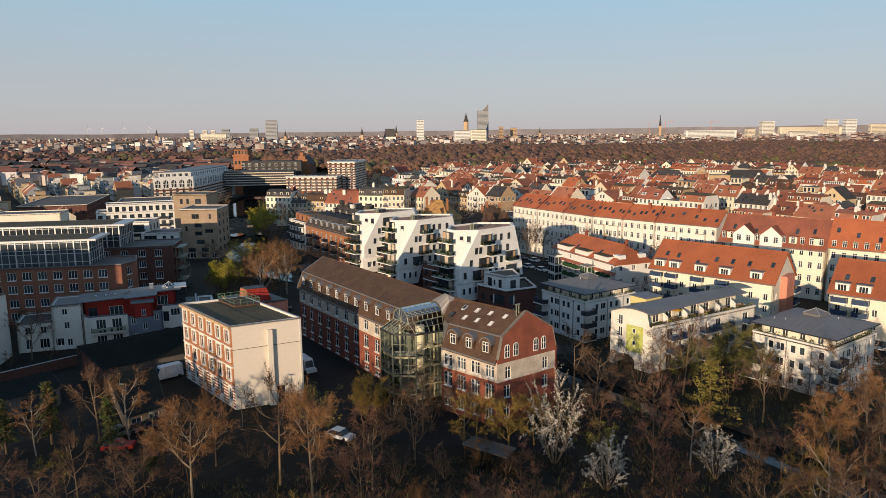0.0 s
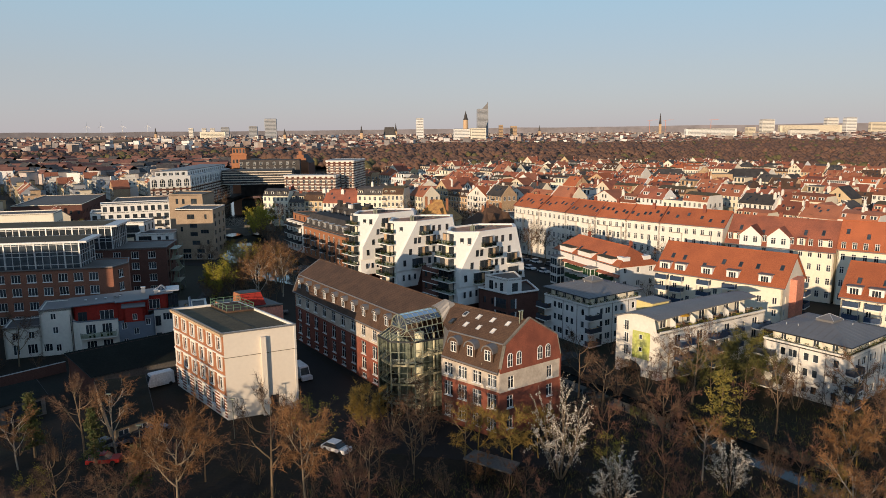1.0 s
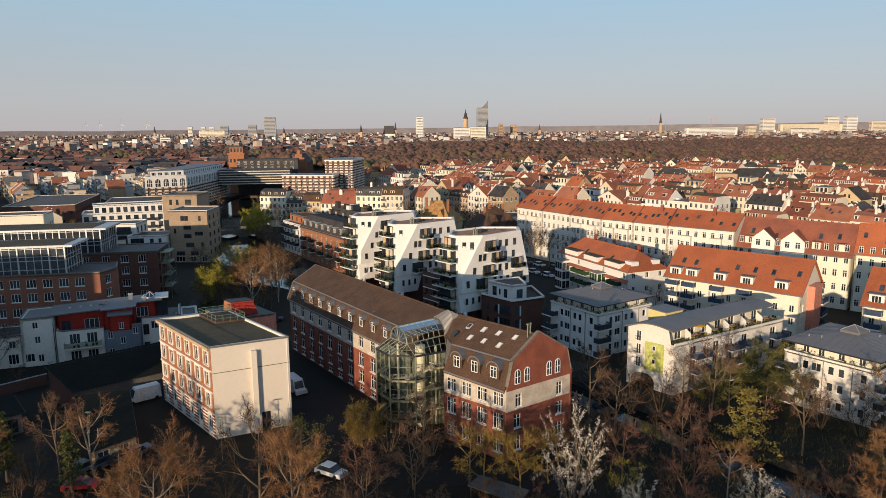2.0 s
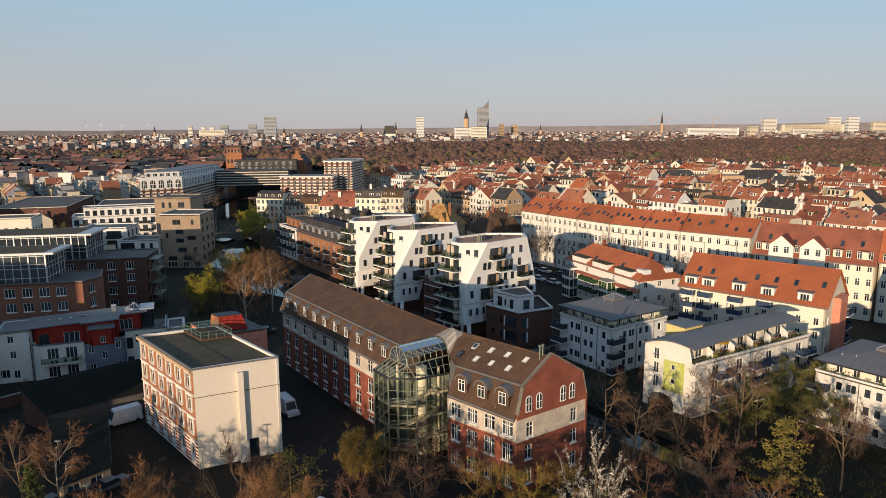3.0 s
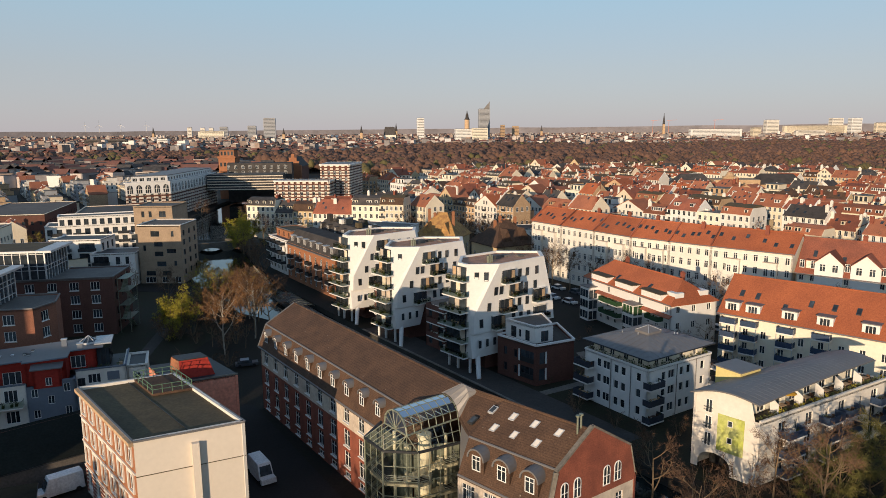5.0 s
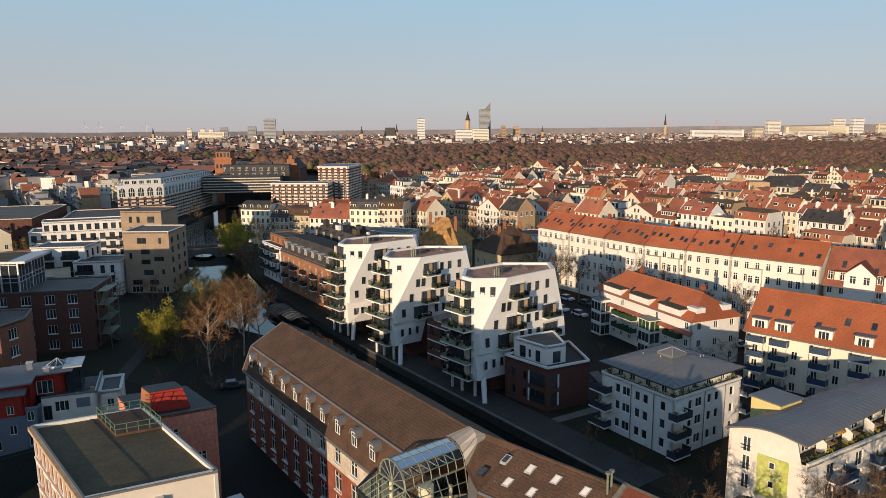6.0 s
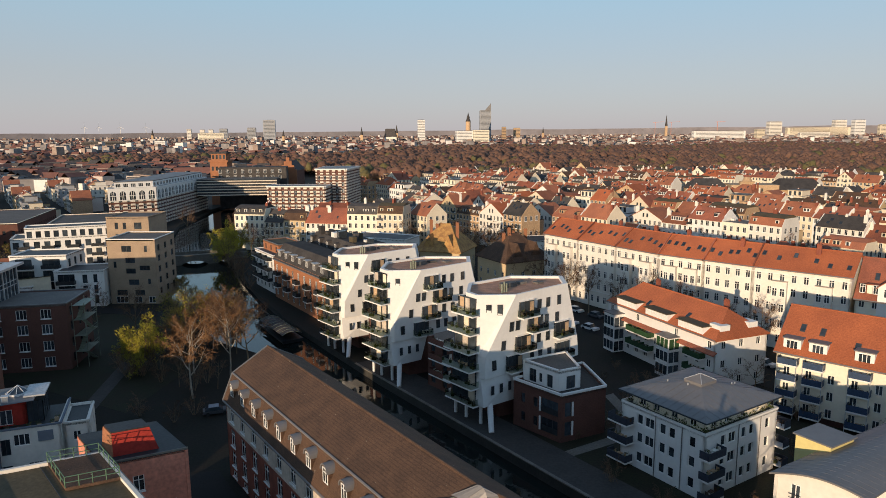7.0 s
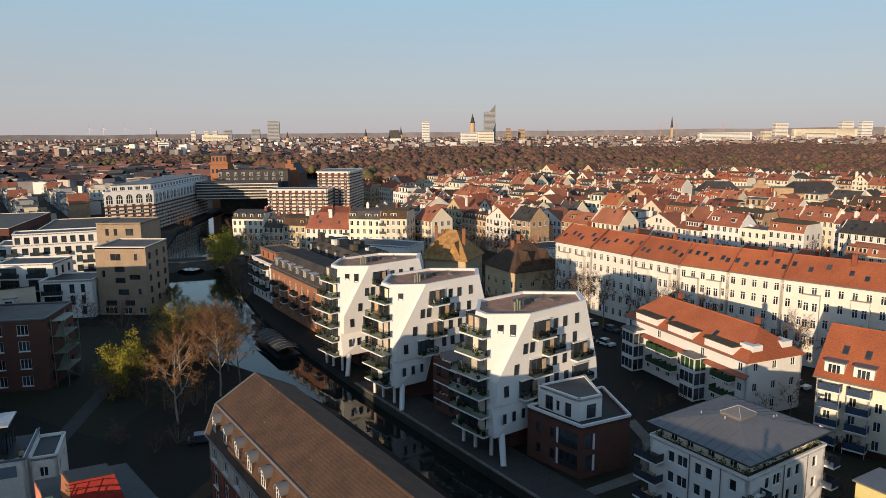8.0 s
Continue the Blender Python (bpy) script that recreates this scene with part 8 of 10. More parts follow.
# brick office block with glazed top floors
def office():
    f = [Vector(p) for p in ((-126, 147.8), (-77.3, 157.8), (-76.2, 163.2), (-79.0, 169.5), (-128, 161.0))]
    h = box_house("office_block", "red brick office block with glazed steel top storeys", f, 13.4, M["officeb"], {0: [(2.6 + 3.3 * i, v, 2.0, 1.9, "3sf") for i in range(14) for v in (.9, 4.1, 7.4, 10.5)], 1: [(2.7, v, 1.8, 1.9, "3sf") for v in (4.1, 7.4, 10.5)]}, rim=M["zinc"])
    def crown(c, z0, z1, over, n):
        c = [Vector(x) for x in c]
        mid = sum(c, Vector((0, 0))) / 4
        for i in range(4):
            p0, p1 = c[i], c[(i + 1) % 4]
            L = (p1 - p0).length
            g_ = Mesh().hexa([(*p0, z0), (*p1, z0), (*p1.lerp(mid, .03), z0), (*p0.lerp(mid, .03), z0)], [(*p0, z1), (*p1, z1), (*p1.lerp(mid, .03), z1), (*p0.lerp(mid, .03), z1)])
            gl = part("curtain_wall", g_, M["pane"], h, "steel and glass curtain wall")
            k = max(2, round(L / 1.6))
            d = (p1 - p0) / L
            nn = Vector((d.y, -d.x)) * .06
            for j in range(k + 1):
                a = p0.lerp(p1, j / k) + nn
                part("mullion", Mesh().bar((*a, z0), (*a, z1), .09 if j % 4 else .2), M["steel"], gl)
            for z in (z0 + .9, (z0 + z1) / 2, (z0 + z1) / 2 + .9, z1 - .3):
                part("transom", Mesh().bar((*(p0 + nn), z), (*(p1 + nn), z), .08), M["steel"], gl)
        o = [x + (x - mid).normalized() * over for x in c]
        part("roof", Mesh().prism([tuple(x) for x in o], z1, z1 + .45), M["steel"], h, "projecting pale roof rim")
        part("roof_deck", Mesh().prism([tuple(x + (mid - x) * .09) for x in o], z1 + .2, z1 + .49), M["felt"], h)
    crown([(-125, 149.6), (-84.6, 157.6), (-86.2, 167.0), (-126, 159.5)], 13.4, 19.2, 1.9, 1)
    g2 = [Vector(p) for p in ((-163, 170.0), (-90.0, 183.5), (-92.0, 195.5), (-165, 182.5))]
    crown(g2, 11.4, 19.2, 1.6, 1)
    w2 = box_house("office_wing", "dark brick office wing with tall windows", [(-112, 178.5), (-76.8, 186.2), (-79.0, 199.0), (-114, 192)], 13.2, M["brick_d"], {0: [(k, v, 1.9, 1.9, "3sf") for k in (19, 23.5, 28, 32.3) for v in (.9, 4.1, 7.4, 10.4)], 1: grid(13, 3, (1.0, 4.1, 7.4, 10.4), 1.2, 1.9, style="df")}, rim=M["zinc"])
    st = thing("fire_stair", "galvanised steel fire stair on a brick office wing", "stair", (-77, 190, 0))
    f0, fd = Vector((-76.6, 187.4)), (Vector((-79.0, 199.0)) - Vector((-76.8, 186.2))).normalized()
    fo = Vector((fd.y, -fd.x))
    for a_ in (0, 6.5):
        for b_ in (.2, 2.4):
            q = f0 + fd * a_ + fo * b_
            part("post", Mesh().bar((*q, 0), (*q, 13.0), .07), M["galv"], st)
    for k, z in enumerate((3.1, 6.3, 9.5, 12.4)):
        q = f0 + fd * 3.25 + fo * 1.3
        part("landing", Mesh().box((*q, z), (6.5, 2.2, .08), fd), M["galv"], st)
        rl = Mesh()
        for hh in (.55, 1.05):
            rl.bar((*(f0 + fo * 2.4), z + hh), (*(f0 + fd * 6.5 + fo * 2.4), z + hh), .03)
        part("railing", rl, M["galv"], st)
        z0 = (0, 3.1, 6.3, 9.5)[k]
        fl = Mesh()
        at = lambda i, side, up: (*(f0 + fd * (.6 + 5.0 * (i / 13 if k % 2 else 1 - i / 13)) + fo * ((.9 if k % 2 else 1.8) + side * .45)), z0 + (z - z0) * up / 13)
        for i in range(13):
            # tread and riser, folded out of one sheet
            fl.face([at(i, -1, i), at(i, 1, i), at(i, 1, i + 1), at(i, -1, i + 1)])
            fl.face([at(i, -1, i + 1), at(i, 1, i + 1), at(i + 1, 1, i + 1), at(i + 1, -1, i + 1)])
        part("stair_flight", fl, M["galv"], st)
    return h


office()
# new flats
box_house("apartment_block", "beige brick apartment block with flat roof", [(-95.0, 238.2), (-82.0, 238.2), (-82.5, 252), (-95.5, 252)], 17.6, M["brick_b"], {0: [(5.2, 14.2, 2.6, 1.7, "dmf"), (10.4, 14.2, .8, 1.7, "df"), (1.8, 9.9, .8, 1.7, "df"), (9.8, 9.2, 2.8, 1.3, "d3f"), (6.0, 11.2, 2.6, 1.4, "df"), (6.0, 8.3, 2.6, 1.4, "df"), (6.6, 5.2, 2.8, 1.5, "dmf"), (3.2, 2.4, 2.8, 1.4, "d3f"), (8.0, 2.4, 2.6, 1.4, "dmf"), (10.8, 5.4, .8, 1.5, "df"), (3.0, .2, 3.2, 1.8, "3f"), (7.4, .2, 2.0, 1.8, "mf"), (11.2, .2, 1.8, 1.8, "mf")], 1: grid(14, 3, (2.4, 5.4, 8.4, 11.4, 14.2), 1.6, 1.7, style="df")}, rim=M["white"], category="apartment house")
box_house("apartment_block", "beige brick apartment block with dark slots", [(-107, 262), (-94.3, 262.5), (-94.6, 276), (-107.5, 276)], 20.6, M["brick_b"], {0: [(3, 17, 1.0, 2.0, "df"), (5.4, 17, 1.0, 2.0, "df"), (9.4, 17, 2.2, 2.0, "dmf"), (3, 13.6, 1.0, 2.0, "df"), (5.4, 13.6, 1.0, 2.0, "df"), (9.4, 13.6, 2.2, 1.8, "dmf")]}, rim=M["brick_b"], category="apartment house")
h = box_house("apartment_block", "white cubic apartment block with dark windows", [(-107.5, 233.8), (-95.3, 236.0), (-96.5, 246), (-109, 244)], 9.7, M["white"], {0: [(3.0, .4, 4.2, 2.4, "3df"), (3.0, 3.4, 4.2, 2.5, "3df"), (3.0, 6.4, 4.2, 2.5, "3df"), (7.6, 3.4, 1.2, 2.3, "df"), (7.6, 6.4, 1.2, 2.3, "df"), (10.2, .8, 1.0, 2.2, "df"), (10.2, 3.6, 1.0, 2.2, "df"), (10.2, 6.5, 1.0, 2.2, "df")]}, rim=M["white"], category="apartment house", roof=M["dark"])
for z in (.3, 3.3, 6.3):
    balcony(h, (*Vector((-107.5, 233.8)).lerp(Vector((-95.3, 236.0)), .25), z), (12.2, 2.2), 4.6, 1.5, M["dark"])
h = box_house("apartment_block", "white cubic apartment block with large dark glazing", [(-121.5, 237.5), (-107.0, 239.5), (-107.8, 250), (-122.5, 248)], 13.2, M["white"], {0: [(3.6, 9.8, 4.2, 2.4, "3df"), (10.6, 9.8, 4.6, 2.4, "3df"), (3.8, 6.6, 4.6, 2.4, "3df"), (10.6, 6.6, 4.6, 2.4, "3df"), (3.8, 3.6, 4.6, 2.3, "3df"), (10.6, 3.6, 4.6, 2.3, "3df")], 1: grid(10, 3, (3.6, 6.6, 9.8), 1.4, 2.2, style="df")}, rim=M["white"], category="apartment house", roof=M["dark"])
for k in (.26, .74):
    for z in (3.5, 6.5, 9.7):
        balcony(h, (*Vector((-121.5, 237.5)).lerp(Vector((-107.0, 239.5)), k), z), (14.5, 2.0), 4.8, 1.4, M["dark"])
h = box_house("apartment_block", "low white apartment block with terraces", [(-134, 222), (-110, 228), (-112, 236), (-136, 230)], 7.0, M["white"], (0, 1), rim=M["white"], rows=(.6, 3.8), n=6, ww=2.6, wh=2.3, style="d3f", category="apartment house", roof=M["dark"])
for k in (.17, .5, .83):
    balcony(h, (*Vector((-134, 222)).lerp(Vector((-110, 228)), k), 3.6), (24, 6), 5.2, 1.5, M["dark"])
h = box_house("apartment_block", "long white apartment block with balconies and roof studio", [(-141, 268), (-108.5, 281), (-113, 292), (-146, 279)], 13.0, M["white"], (0,), rim=M["white"], rows=(.8, 3.8, 6.8, 9.8), n=12, ww=1.7, wh=2.1, category="apartment house", roof=M["dark"])
for k in (.1, .3, .5, .7, .9):
    for z in (3.6, 6.6, 9.6):
        balcony(h, (*Vector((-141, 268)).lerp(Vector((-108.5, 281)), k), z), (32.5, 13), 3.6, 1.3, M["dark"])
box_house("roof_studio", "white set-back roof studio storey", [(-138, 271), (-110, 282.2), (-113.2, 290), (-142, 278.5)], 16.0, M["white"], (0,), rim=M["white"], rows=(.3,), n=12, z0=12.6, ww=1.5, wh=2.1, roof=M["dark"])
box_house("apartment_block", "cream flat-roofed apartment block", [(-168, 246), (-146, 252), (-149, 263), (-171, 257)], 15.0, M["yellow"], (0, 1), rim=M["whitew"], rows=(1, 4, 7, 10), category="apartment house")
box_house("apartment_block", "white flat-roofed apartment block with terrace", [(-172, 222), (-150, 228), (-153, 238), (-175, 232)], 9.5, M["white"], (0, 1), rim=M["white"], rows=(1, 4), category="apartment house")
box_house("warehouse", "low flat-roofed warehouse with brown side", [(-150, 300), (-128, 308), (-142, 345), (-164, 337)], 12.5, M["tan"], (0, 1), rim=M["whitew"], rows=(1, 4.5, 8), group="low halls")
box_house("warehouse", "long flat hall with pale rim and brown brick side", [(-205, 318), (-176, 326), (-192, 380), (-221, 372)], 10.5, M["brick_d"], (0, 1), rim=M["yellow"], rows=(2, 6), group="low halls")

# ---- striped brick mills at the water ----
def striped(name, label, c, H, bands, z0=0.0, arch=True, win_rows=None):
    c = [Vector(x) for x in c]
    mid = sum(c, Vector((0, 0))) / len(c)
    h = thing(name, label, "mill building", (mid.x, mid.y, z0))
    step = (H - z0) / bands
    for i in range(len(c)):
        p0, p1 = c[i], c[(i + 1) % len(c)]
        L = (p1 - p0).length
        n = max(3, round(L / 3.4))
        rows = win_rows or [1.2 + 3.6 * k for k in range(int((H - z0 - 2) // 3.6))]
        wall(h, p0, p1, z0, H, grid(L, n, rows, 1.5, 2.4, style="cf") if i < 2 else [], M["brick_d"])
        d = (p1 - p0) / L
        nn = Vector((d.y, -d.x)) * .05
        if i < 2:
            bn = Mesh()
            for k in range(bands):
                z = z0 + step * (k + .5)
                st = L / n
                for j in range(n + 1):
                    a, b = max(0, (j - .5) * st + .8), min(L, (j + .5) * st - .8)
                    q0, q1 = p0 + d * a + nn, p0 + d * b + nn
                    bn.bar((*q0, z), (*q1, z), step * .36)
            tagged(part("pale_band", bn, M["stripe"], h), kind="stuff")
        part("cornice", Mesh().bar((*(p0 + nn * 6), H), (*(p1 + nn * 6), H), .5), M["white"], h)
    part("roof", Mesh().prism([tuple(x) for x in c], H - .2, H + .3), M["zinc"], h)
    return h


m = striped("mill", "white-banded brick mill with arched windows and zinc roof", [(-168.5, 384), (-150.5, 396), (-152.5, 470), (-173, 470)], 19.0, 11, win_rows=[1.2, 5.0, 8.8, 12.6])
for i, (a, b) in enumerate((((-168.5, 384), (-150.5, 396)), ((-150.5, 396), (-152.5, 470)))):
    # pale top storey with round-headed windows
    a, b = Vector(a), Vector(b)
    L = (b - a).length
    d = (b - a) / L
    nn = Vector((d.y, -d.x))
    mid = (a + b) / 2 + nn * .3
    part("top_storey", Mesh().box((*mid, 13.2), (L, .6, 5.6), d), M["white"], m, "pale plastered top storey")
    n = max(3, round(L / 4.6))
    for k in range(n):
        c = a + d * (L * (k + .5) / n) + nn * .63
        gl = Mesh()
        P_ = lambda x, z: (c.x + d.x * x, c.y + d.y * x, z)
        gl.face([P_(-1.35, 13.6), P_(1.35, 13.6)] + [P_(1.35 * math.cos(math.pi * q / 8), 16.4 + 1.5 * math.sin(math.pi * q / 8)) for q in range(9)])
        part("pane", gl, M["pane"], m)
        c = c + nn * .05
        part("mullion", Mesh().bar(P_(-.4, 13.6), P_(-.4, 17.7), .1).bar(P_(.4, 13.6), P_(.4, 17.7), .1).bar(P_(-1.35, 15.6), P_(1.35, 15.6), .12), M["frame"], m)
ins = [(-166.5, 387), (-152, 397), (-154, 468), (-171, 468)]
wall(m, ins[0], ins[1], 19.3, 22.0, grid(17, 5, (.3,), 2.2, 1.7, style="3f"), M["white"], name="attic_wall")
wall(m, ins[1], ins[2], 19.3, 22.0, grid(71, 18, (.3,), 2.2, 1.7, style="3f"), M["white"], name="attic_wall")
part("attic_roof", Mesh().prism(ins, 22.0, 22.4), M["zinc"], m)
bb = thing("bridge_house", "dark banded house spanning the canal", "mill building", (-130, 456, 0))
part("wall", Mesh().prism([(-150.5, 450), (-106, 456), (-108, 470), (-151, 466)], 9.5, 18.6), M["slate"], bb)
a, b = Vector((-150.5, 450)), Vector((-106, 456))
nn = Vector((.13, -.99)) * .1
for k in range(6):
    z = 9.9 + 1.6 * k
    part("pale_band", Mesh().bar((*(a + nn), z), (*(b + nn), z), .32), M["stripe"], bb)
    if k % 2:
        part("window_band", Mesh().bar((*(a + nn), z + .9), (*(b + nn), z + .9), .45), M["pane"], bb)
part("roof", Mesh().prism([(-150.5, 450), (-106, 456), (-108, 470), (-151, 466)], 18.6, 19.0), M["flat"], bb)
part("upper_floor", Mesh().prism([(-146, 474), (-106, 479), (-108, 492), (-148, 487)], 0, 24.5), M["slate"], bb, "dark clad rear house")
for k in range(9):
    x, y = -145 + 4.4 * k, 473.9 + .55 * k
    for z in (17.5, 21.0):
        window(bb, facing(x, y, z, .125, -.99), 1.7, 2.2, "cf")
striped("mill", "red and cream banded brick mill with dark roof", [(-104, 427.5), (-72.6, 425.5), (-72, 438), (-103, 440)], 16.6, 9)
h = striped("mill", "tall brick mill tower with dark horizontal bands", [(-80, 440), (-63, 438.5), (-60, 470), (-80, 470)], 25.0, 16)
bt = thing("brick_tower", "square orange brick tower with arcaded top", "tower", (-153, 500, 0))
part("shaft", Mesh().box((-153, 500, 0), (11, 10, 27)), M["brick_o"], bt)
part("crown", Mesh().box((-153, 500, 27), (12.2, 11.2, 1.2)), M["brick_o"], bt)
part("top_storey", Mesh().box((-153, 500, 28.2), (9.5, 8.4, 4.0)), M["brick_o"], bt)
part("top_roof", Mesh().box((-153, 500, 32.2), (10.6, 9.4, .8)), M["slate"], bt)
for k in range(4):
    window(bt, facing(-156.4 + 2.3 * k, 495.7, 28.8, 0, -1), 1.3, 2.6, "df")
    window(bt, facing(-156.8 + 2.6 * k, 494.9, 21.6, 0, -1), 1.4, 2.6, "df")
sg = thing("gabled_hall", "red brick hall with stepped gable and dark roof", "building", (-110, 503, 0))
for k, (w_, z0, z1) in enumerate(((11, 0, 22), (8, 22, 24.5), (5, 24.5, 27), (2.2, 27, 29.5))):
    part("gable_step", Mesh().box((-110, 500, z0), (w_, 1.2, z1 - z0)), M["brick_o"], sg)
part("wall", Mesh().box((-110, 512, 0), (10.6, 22, 21)), M["brick_d"], sg)
rf = Mesh()
rf.hexa([(-115.6, 501, 21), (-104.4, 501, 21), (-104.4, 523, 21), (-115.6, 523, 21)], [(-110.2, 501, 27), (-109.8, 501, 27), (-109.8, 523, 27), (-110.2, 523, 27)])
part("roof", rf, M["slate"], sg)

# ---- canal bridge ----
br = thing("canal_bridge", "old stone bridge with three low arches", "bridge", (-95, 302, 0))
bd = Vector((22.5, 8.2)).normalized()
bs = Vector((-113.5, 294.5))
LB, N = 37.0, 3
deck = Mesh()
prof = []
for k in range(N):
    for i in range(9):
        q = math.pi * i / 8
        prof.append((LB / N * (k + .5) - (LB / N * .42) * math.cos(q), -2.6 + 2.6 * math.sin(q)))
outline = [(0, -4)] + prof + [(LB, -4)]
P_ = lambda s, z, w: (bs.x + bd.x * s - bd.y * w, bs.y + bd.y * s + bd.x * w, z)
for (s0, z0), (s1, z1) in zip(outline, outline[1:]):
    for w_, fl in ((0, 1), (9, -1)):
        deck.face([P_(s0, z0, w_), P_(s1, z1, w_), P_(s1, 1.1, w_), P_(s0, 1.1, w_)][::fl])
    deck.face([P_(s0, z0, 0), P_(s0, z0, 9), P_(s1, z1, 9), P_(s1, z1, 0)])
deck.face([P_(0, 1.1, 0), P_(LB, 1.1, 0), P_(LB, 1.1, 9), P_(0, 1.1, 9)])
part("arch_wall", deck, M["stone"], br)
for w_ in (.2, 8.8):
    part("parapet", Mesh().hexa([P_(0, 1.1, w_ - .2), P_(LB, 1.1, w_ - .2), P_(LB, 1.1, w_ + .2), P_(0, 1.1, w_ + .2)], [P_(0, 2.1, w_ - .2), P_(LB, 2.1, w_ - .2), P_(LB, 2.1, w_ + .2), P_(0, 2.1, w_ + .2)]), M["stone"], br)

# ---- houses along the far bank ----
o, u = Vector((-52.5, 246.5)), Vector((20.5, -29.5)).normalized()
v = Vector((-u.y, u.x))
h = box_house("warehouse", "orange brick warehouse with slate mansard and pale zinc dormers", [o, o + u * 35, o + u * 35 + v * 11, o + v * 11], 11.2, M["brick_o"], (0, 1), rows=(1.0, 4.2, 7.4), n=9, ww=1.3, wh=2.1, style="mf", category="warehouse")
part("mansard", Mesh().hexa([(*(o + u * a + v * b), 10.7) for a, b in ((-.3, -.3), (35.3, -.3), (35.3, 11.3), (-.3, 11.3))], [(*(o + u * a + v * b), 15.2) for a, b in ((1.2, 2.8), (33.8, 2.8), (33.8, 8.6), (1.2, 8.6))]), M["slate"], h, "dark slate mansard")
part("gutter", Mesh().bar((*(o - v * .4), 10.75), (*(o + u * 35 - v * .4), 10.75), .14, sides=6), M["zinc"], h)
for k in range(7):
    q = o + u * (3.2 + k * 4.75) + v * 1.5
    dm = part("dormer", Mesh().box((*q, 11.2), (1.9, 2.0, 2.3), u), M["zinc"], h)
    part("dormer_roof", Mesh().box((*(q - v * .1), 13.5), (2.2, 2.5, .16), u), M["steel"], dm, "pale zinc dormer roof")
    e = q - v * 1.02
    share("window", window_kit(1.4, 1.7, "mf")[0], dm, facing(e.x, e.y, 11.5, -v.x, -v.y))
    if k < 6:
        e = q + u * 2.4 - v * .75
        sky_l = Mesh()
        slab(sky_l, [(*(e - u * .5), 11.75), (*(e + u * .5), 11.75), (*(e + u * .5 + v * 1.0), 13.05), (*(e - u * .5 + v * 1.0), 13.05)], .12)
        part("skylight", sky_l, M["pane"], h)
for k in (.1, .3, .5, .7, .9):
    for z in (3.6, 6.8):
        balcony(h, (*(o + u * 35 * k), z), u, 2.6, 1.3, M["dark"])
h = box_house("apartment_block", "cream apartment block with slate mansard storey", [(-46, 259), (-26.5, 229.5), (-17, 236), (-36, 265)], 13.4, M["yellow"], (0, 1), rows=(1, 4.2, 7.4, 10.4), n=9, style="mf", category="apartment house")
part("mansard", Mesh().hexa([(-45.5, 258.8, 13.4), (-26.6, 230.2, 13.4), (-17.6, 236.2, 13.4), (-36.2, 264.4, 13.4)], [(-43, 259, 16.6), (-26.8, 233.4, 16.6), (-20.2, 237.2, 16.6), (-36.6, 262.2, 16.6)]), M["slate"], h, "dark slate mansard")
for k in range(6):
    q = Vector((-45.5, 258.8)).lerp(Vector((-26.6, 230.2)), (k + .5) / 6) + Vector((.8, .55)) * 1.0
    dm = part("dormer", Mesh().box((q.x, q.y, 13.4), (1.7, 1.9, 2.4), (18.9, -28.6)), M["slate"], h)
    share("window", window_kit(1.2, 1.5, "m")[0], dm, facing(q.x - .84 * .98, q.y - .55 * .98, 13.9, -.83, -.55))
CLUT = random.Random(4)
for k in range(13):
    q = Vector((-42, 257.5)).lerp(Vector((-25.8, 235)), (k + .5) / 13) + Vector((.83, .55)) * CLUT.uniform(-.5, 4.5)
    part("roof_box", Mesh().box((q.x, q.y, 16.6), (CLUT.uniform(.8, 3.2), CLUT.uniform(.8, 2.4), CLUT.uniform(.5, 2.2)), (18.9, -28.6)), M[CLUT.choice(("slate", "white", "dark", "felt", "pane"))], h)
for k in range(3):
    a, b = Vector((-45.5, 258.8)).lerp(Vector((-26.6, 230.2)), k / 3), Vector((-45.5, 258.8)).lerp(Vector((-26.6, 230.2)), (k + .94) / 3)
    part("terrace_rail", Mesh().bar((*a, 14.3), (*b, 14.3), .05).bar((*a, 13.9), (*b, 13.9), .04), M["dark"], h)
h = box_house("apartment_block", "white terraced apartment block with dark balconies", [(-62.5, 262.5), (-53.5, 249.5), (-45, 255), (-54, 268.5)], 11.0, M["white"], (0, 1), rows=(1, 4.2, 7.4), n=5, rim=M["white"], category="apartment house")
for k in (.2, .5, .8):
    for z in (3.4, 6.4, 9.4):
        balcony(h, (*Vector((-62.5, 262.5)).lerp(Vector((-53.5, 249.5)), k), z), (9.0, -13.0), 4.2, 1.6, M["dark"])
box_house("roof_studio", "orange brick roof studio behind a planted terrace", [(-60, 263), (-52.6, 252.4), (-46.2, 256.6), (-54, 267)], 13.6, M["brick_o"], (0, 1), rim=M["zinc"], rows=(.3,), n=3, z0=10.9, roof=M["felt"])
at, way = Vector((-89, 325.5)), Vector((.978, -.208))
for L_, he_, rise_, wm_, rm_, form_ in ((13, 14.0, 3.6, "yellow", "slate", "mansard"), (8, 11.5, 4.0, "cream", "slate", "street"), (9, 12.0, 4.4, "ochre", "tileb", "mansard"), (17, 11.6, 5.0, "whitew", "tile2", "street"), (12, 15.0, 4.6, "yellow", "slate", "mansard"), (10, 15.4, 4.4, "cream", "tileb", "mansard")):
    city_house(0, 0, L_ - .05, 11, he_, he_ + rise_, wm_, rm_, open_end=rm_ == "tileb", line=(at, way), form=form_)
    at = at + way * L_
box_house("apartment_block", "white flat-roofed apartment block with roof terraces", [(-37, 282), (-18, 274), (-14, 284), (-33, 293)], 11.5, M["white"], (0, 1), rows=(1, 4.2, 7.4), rim=M["white"], category="apartment house")
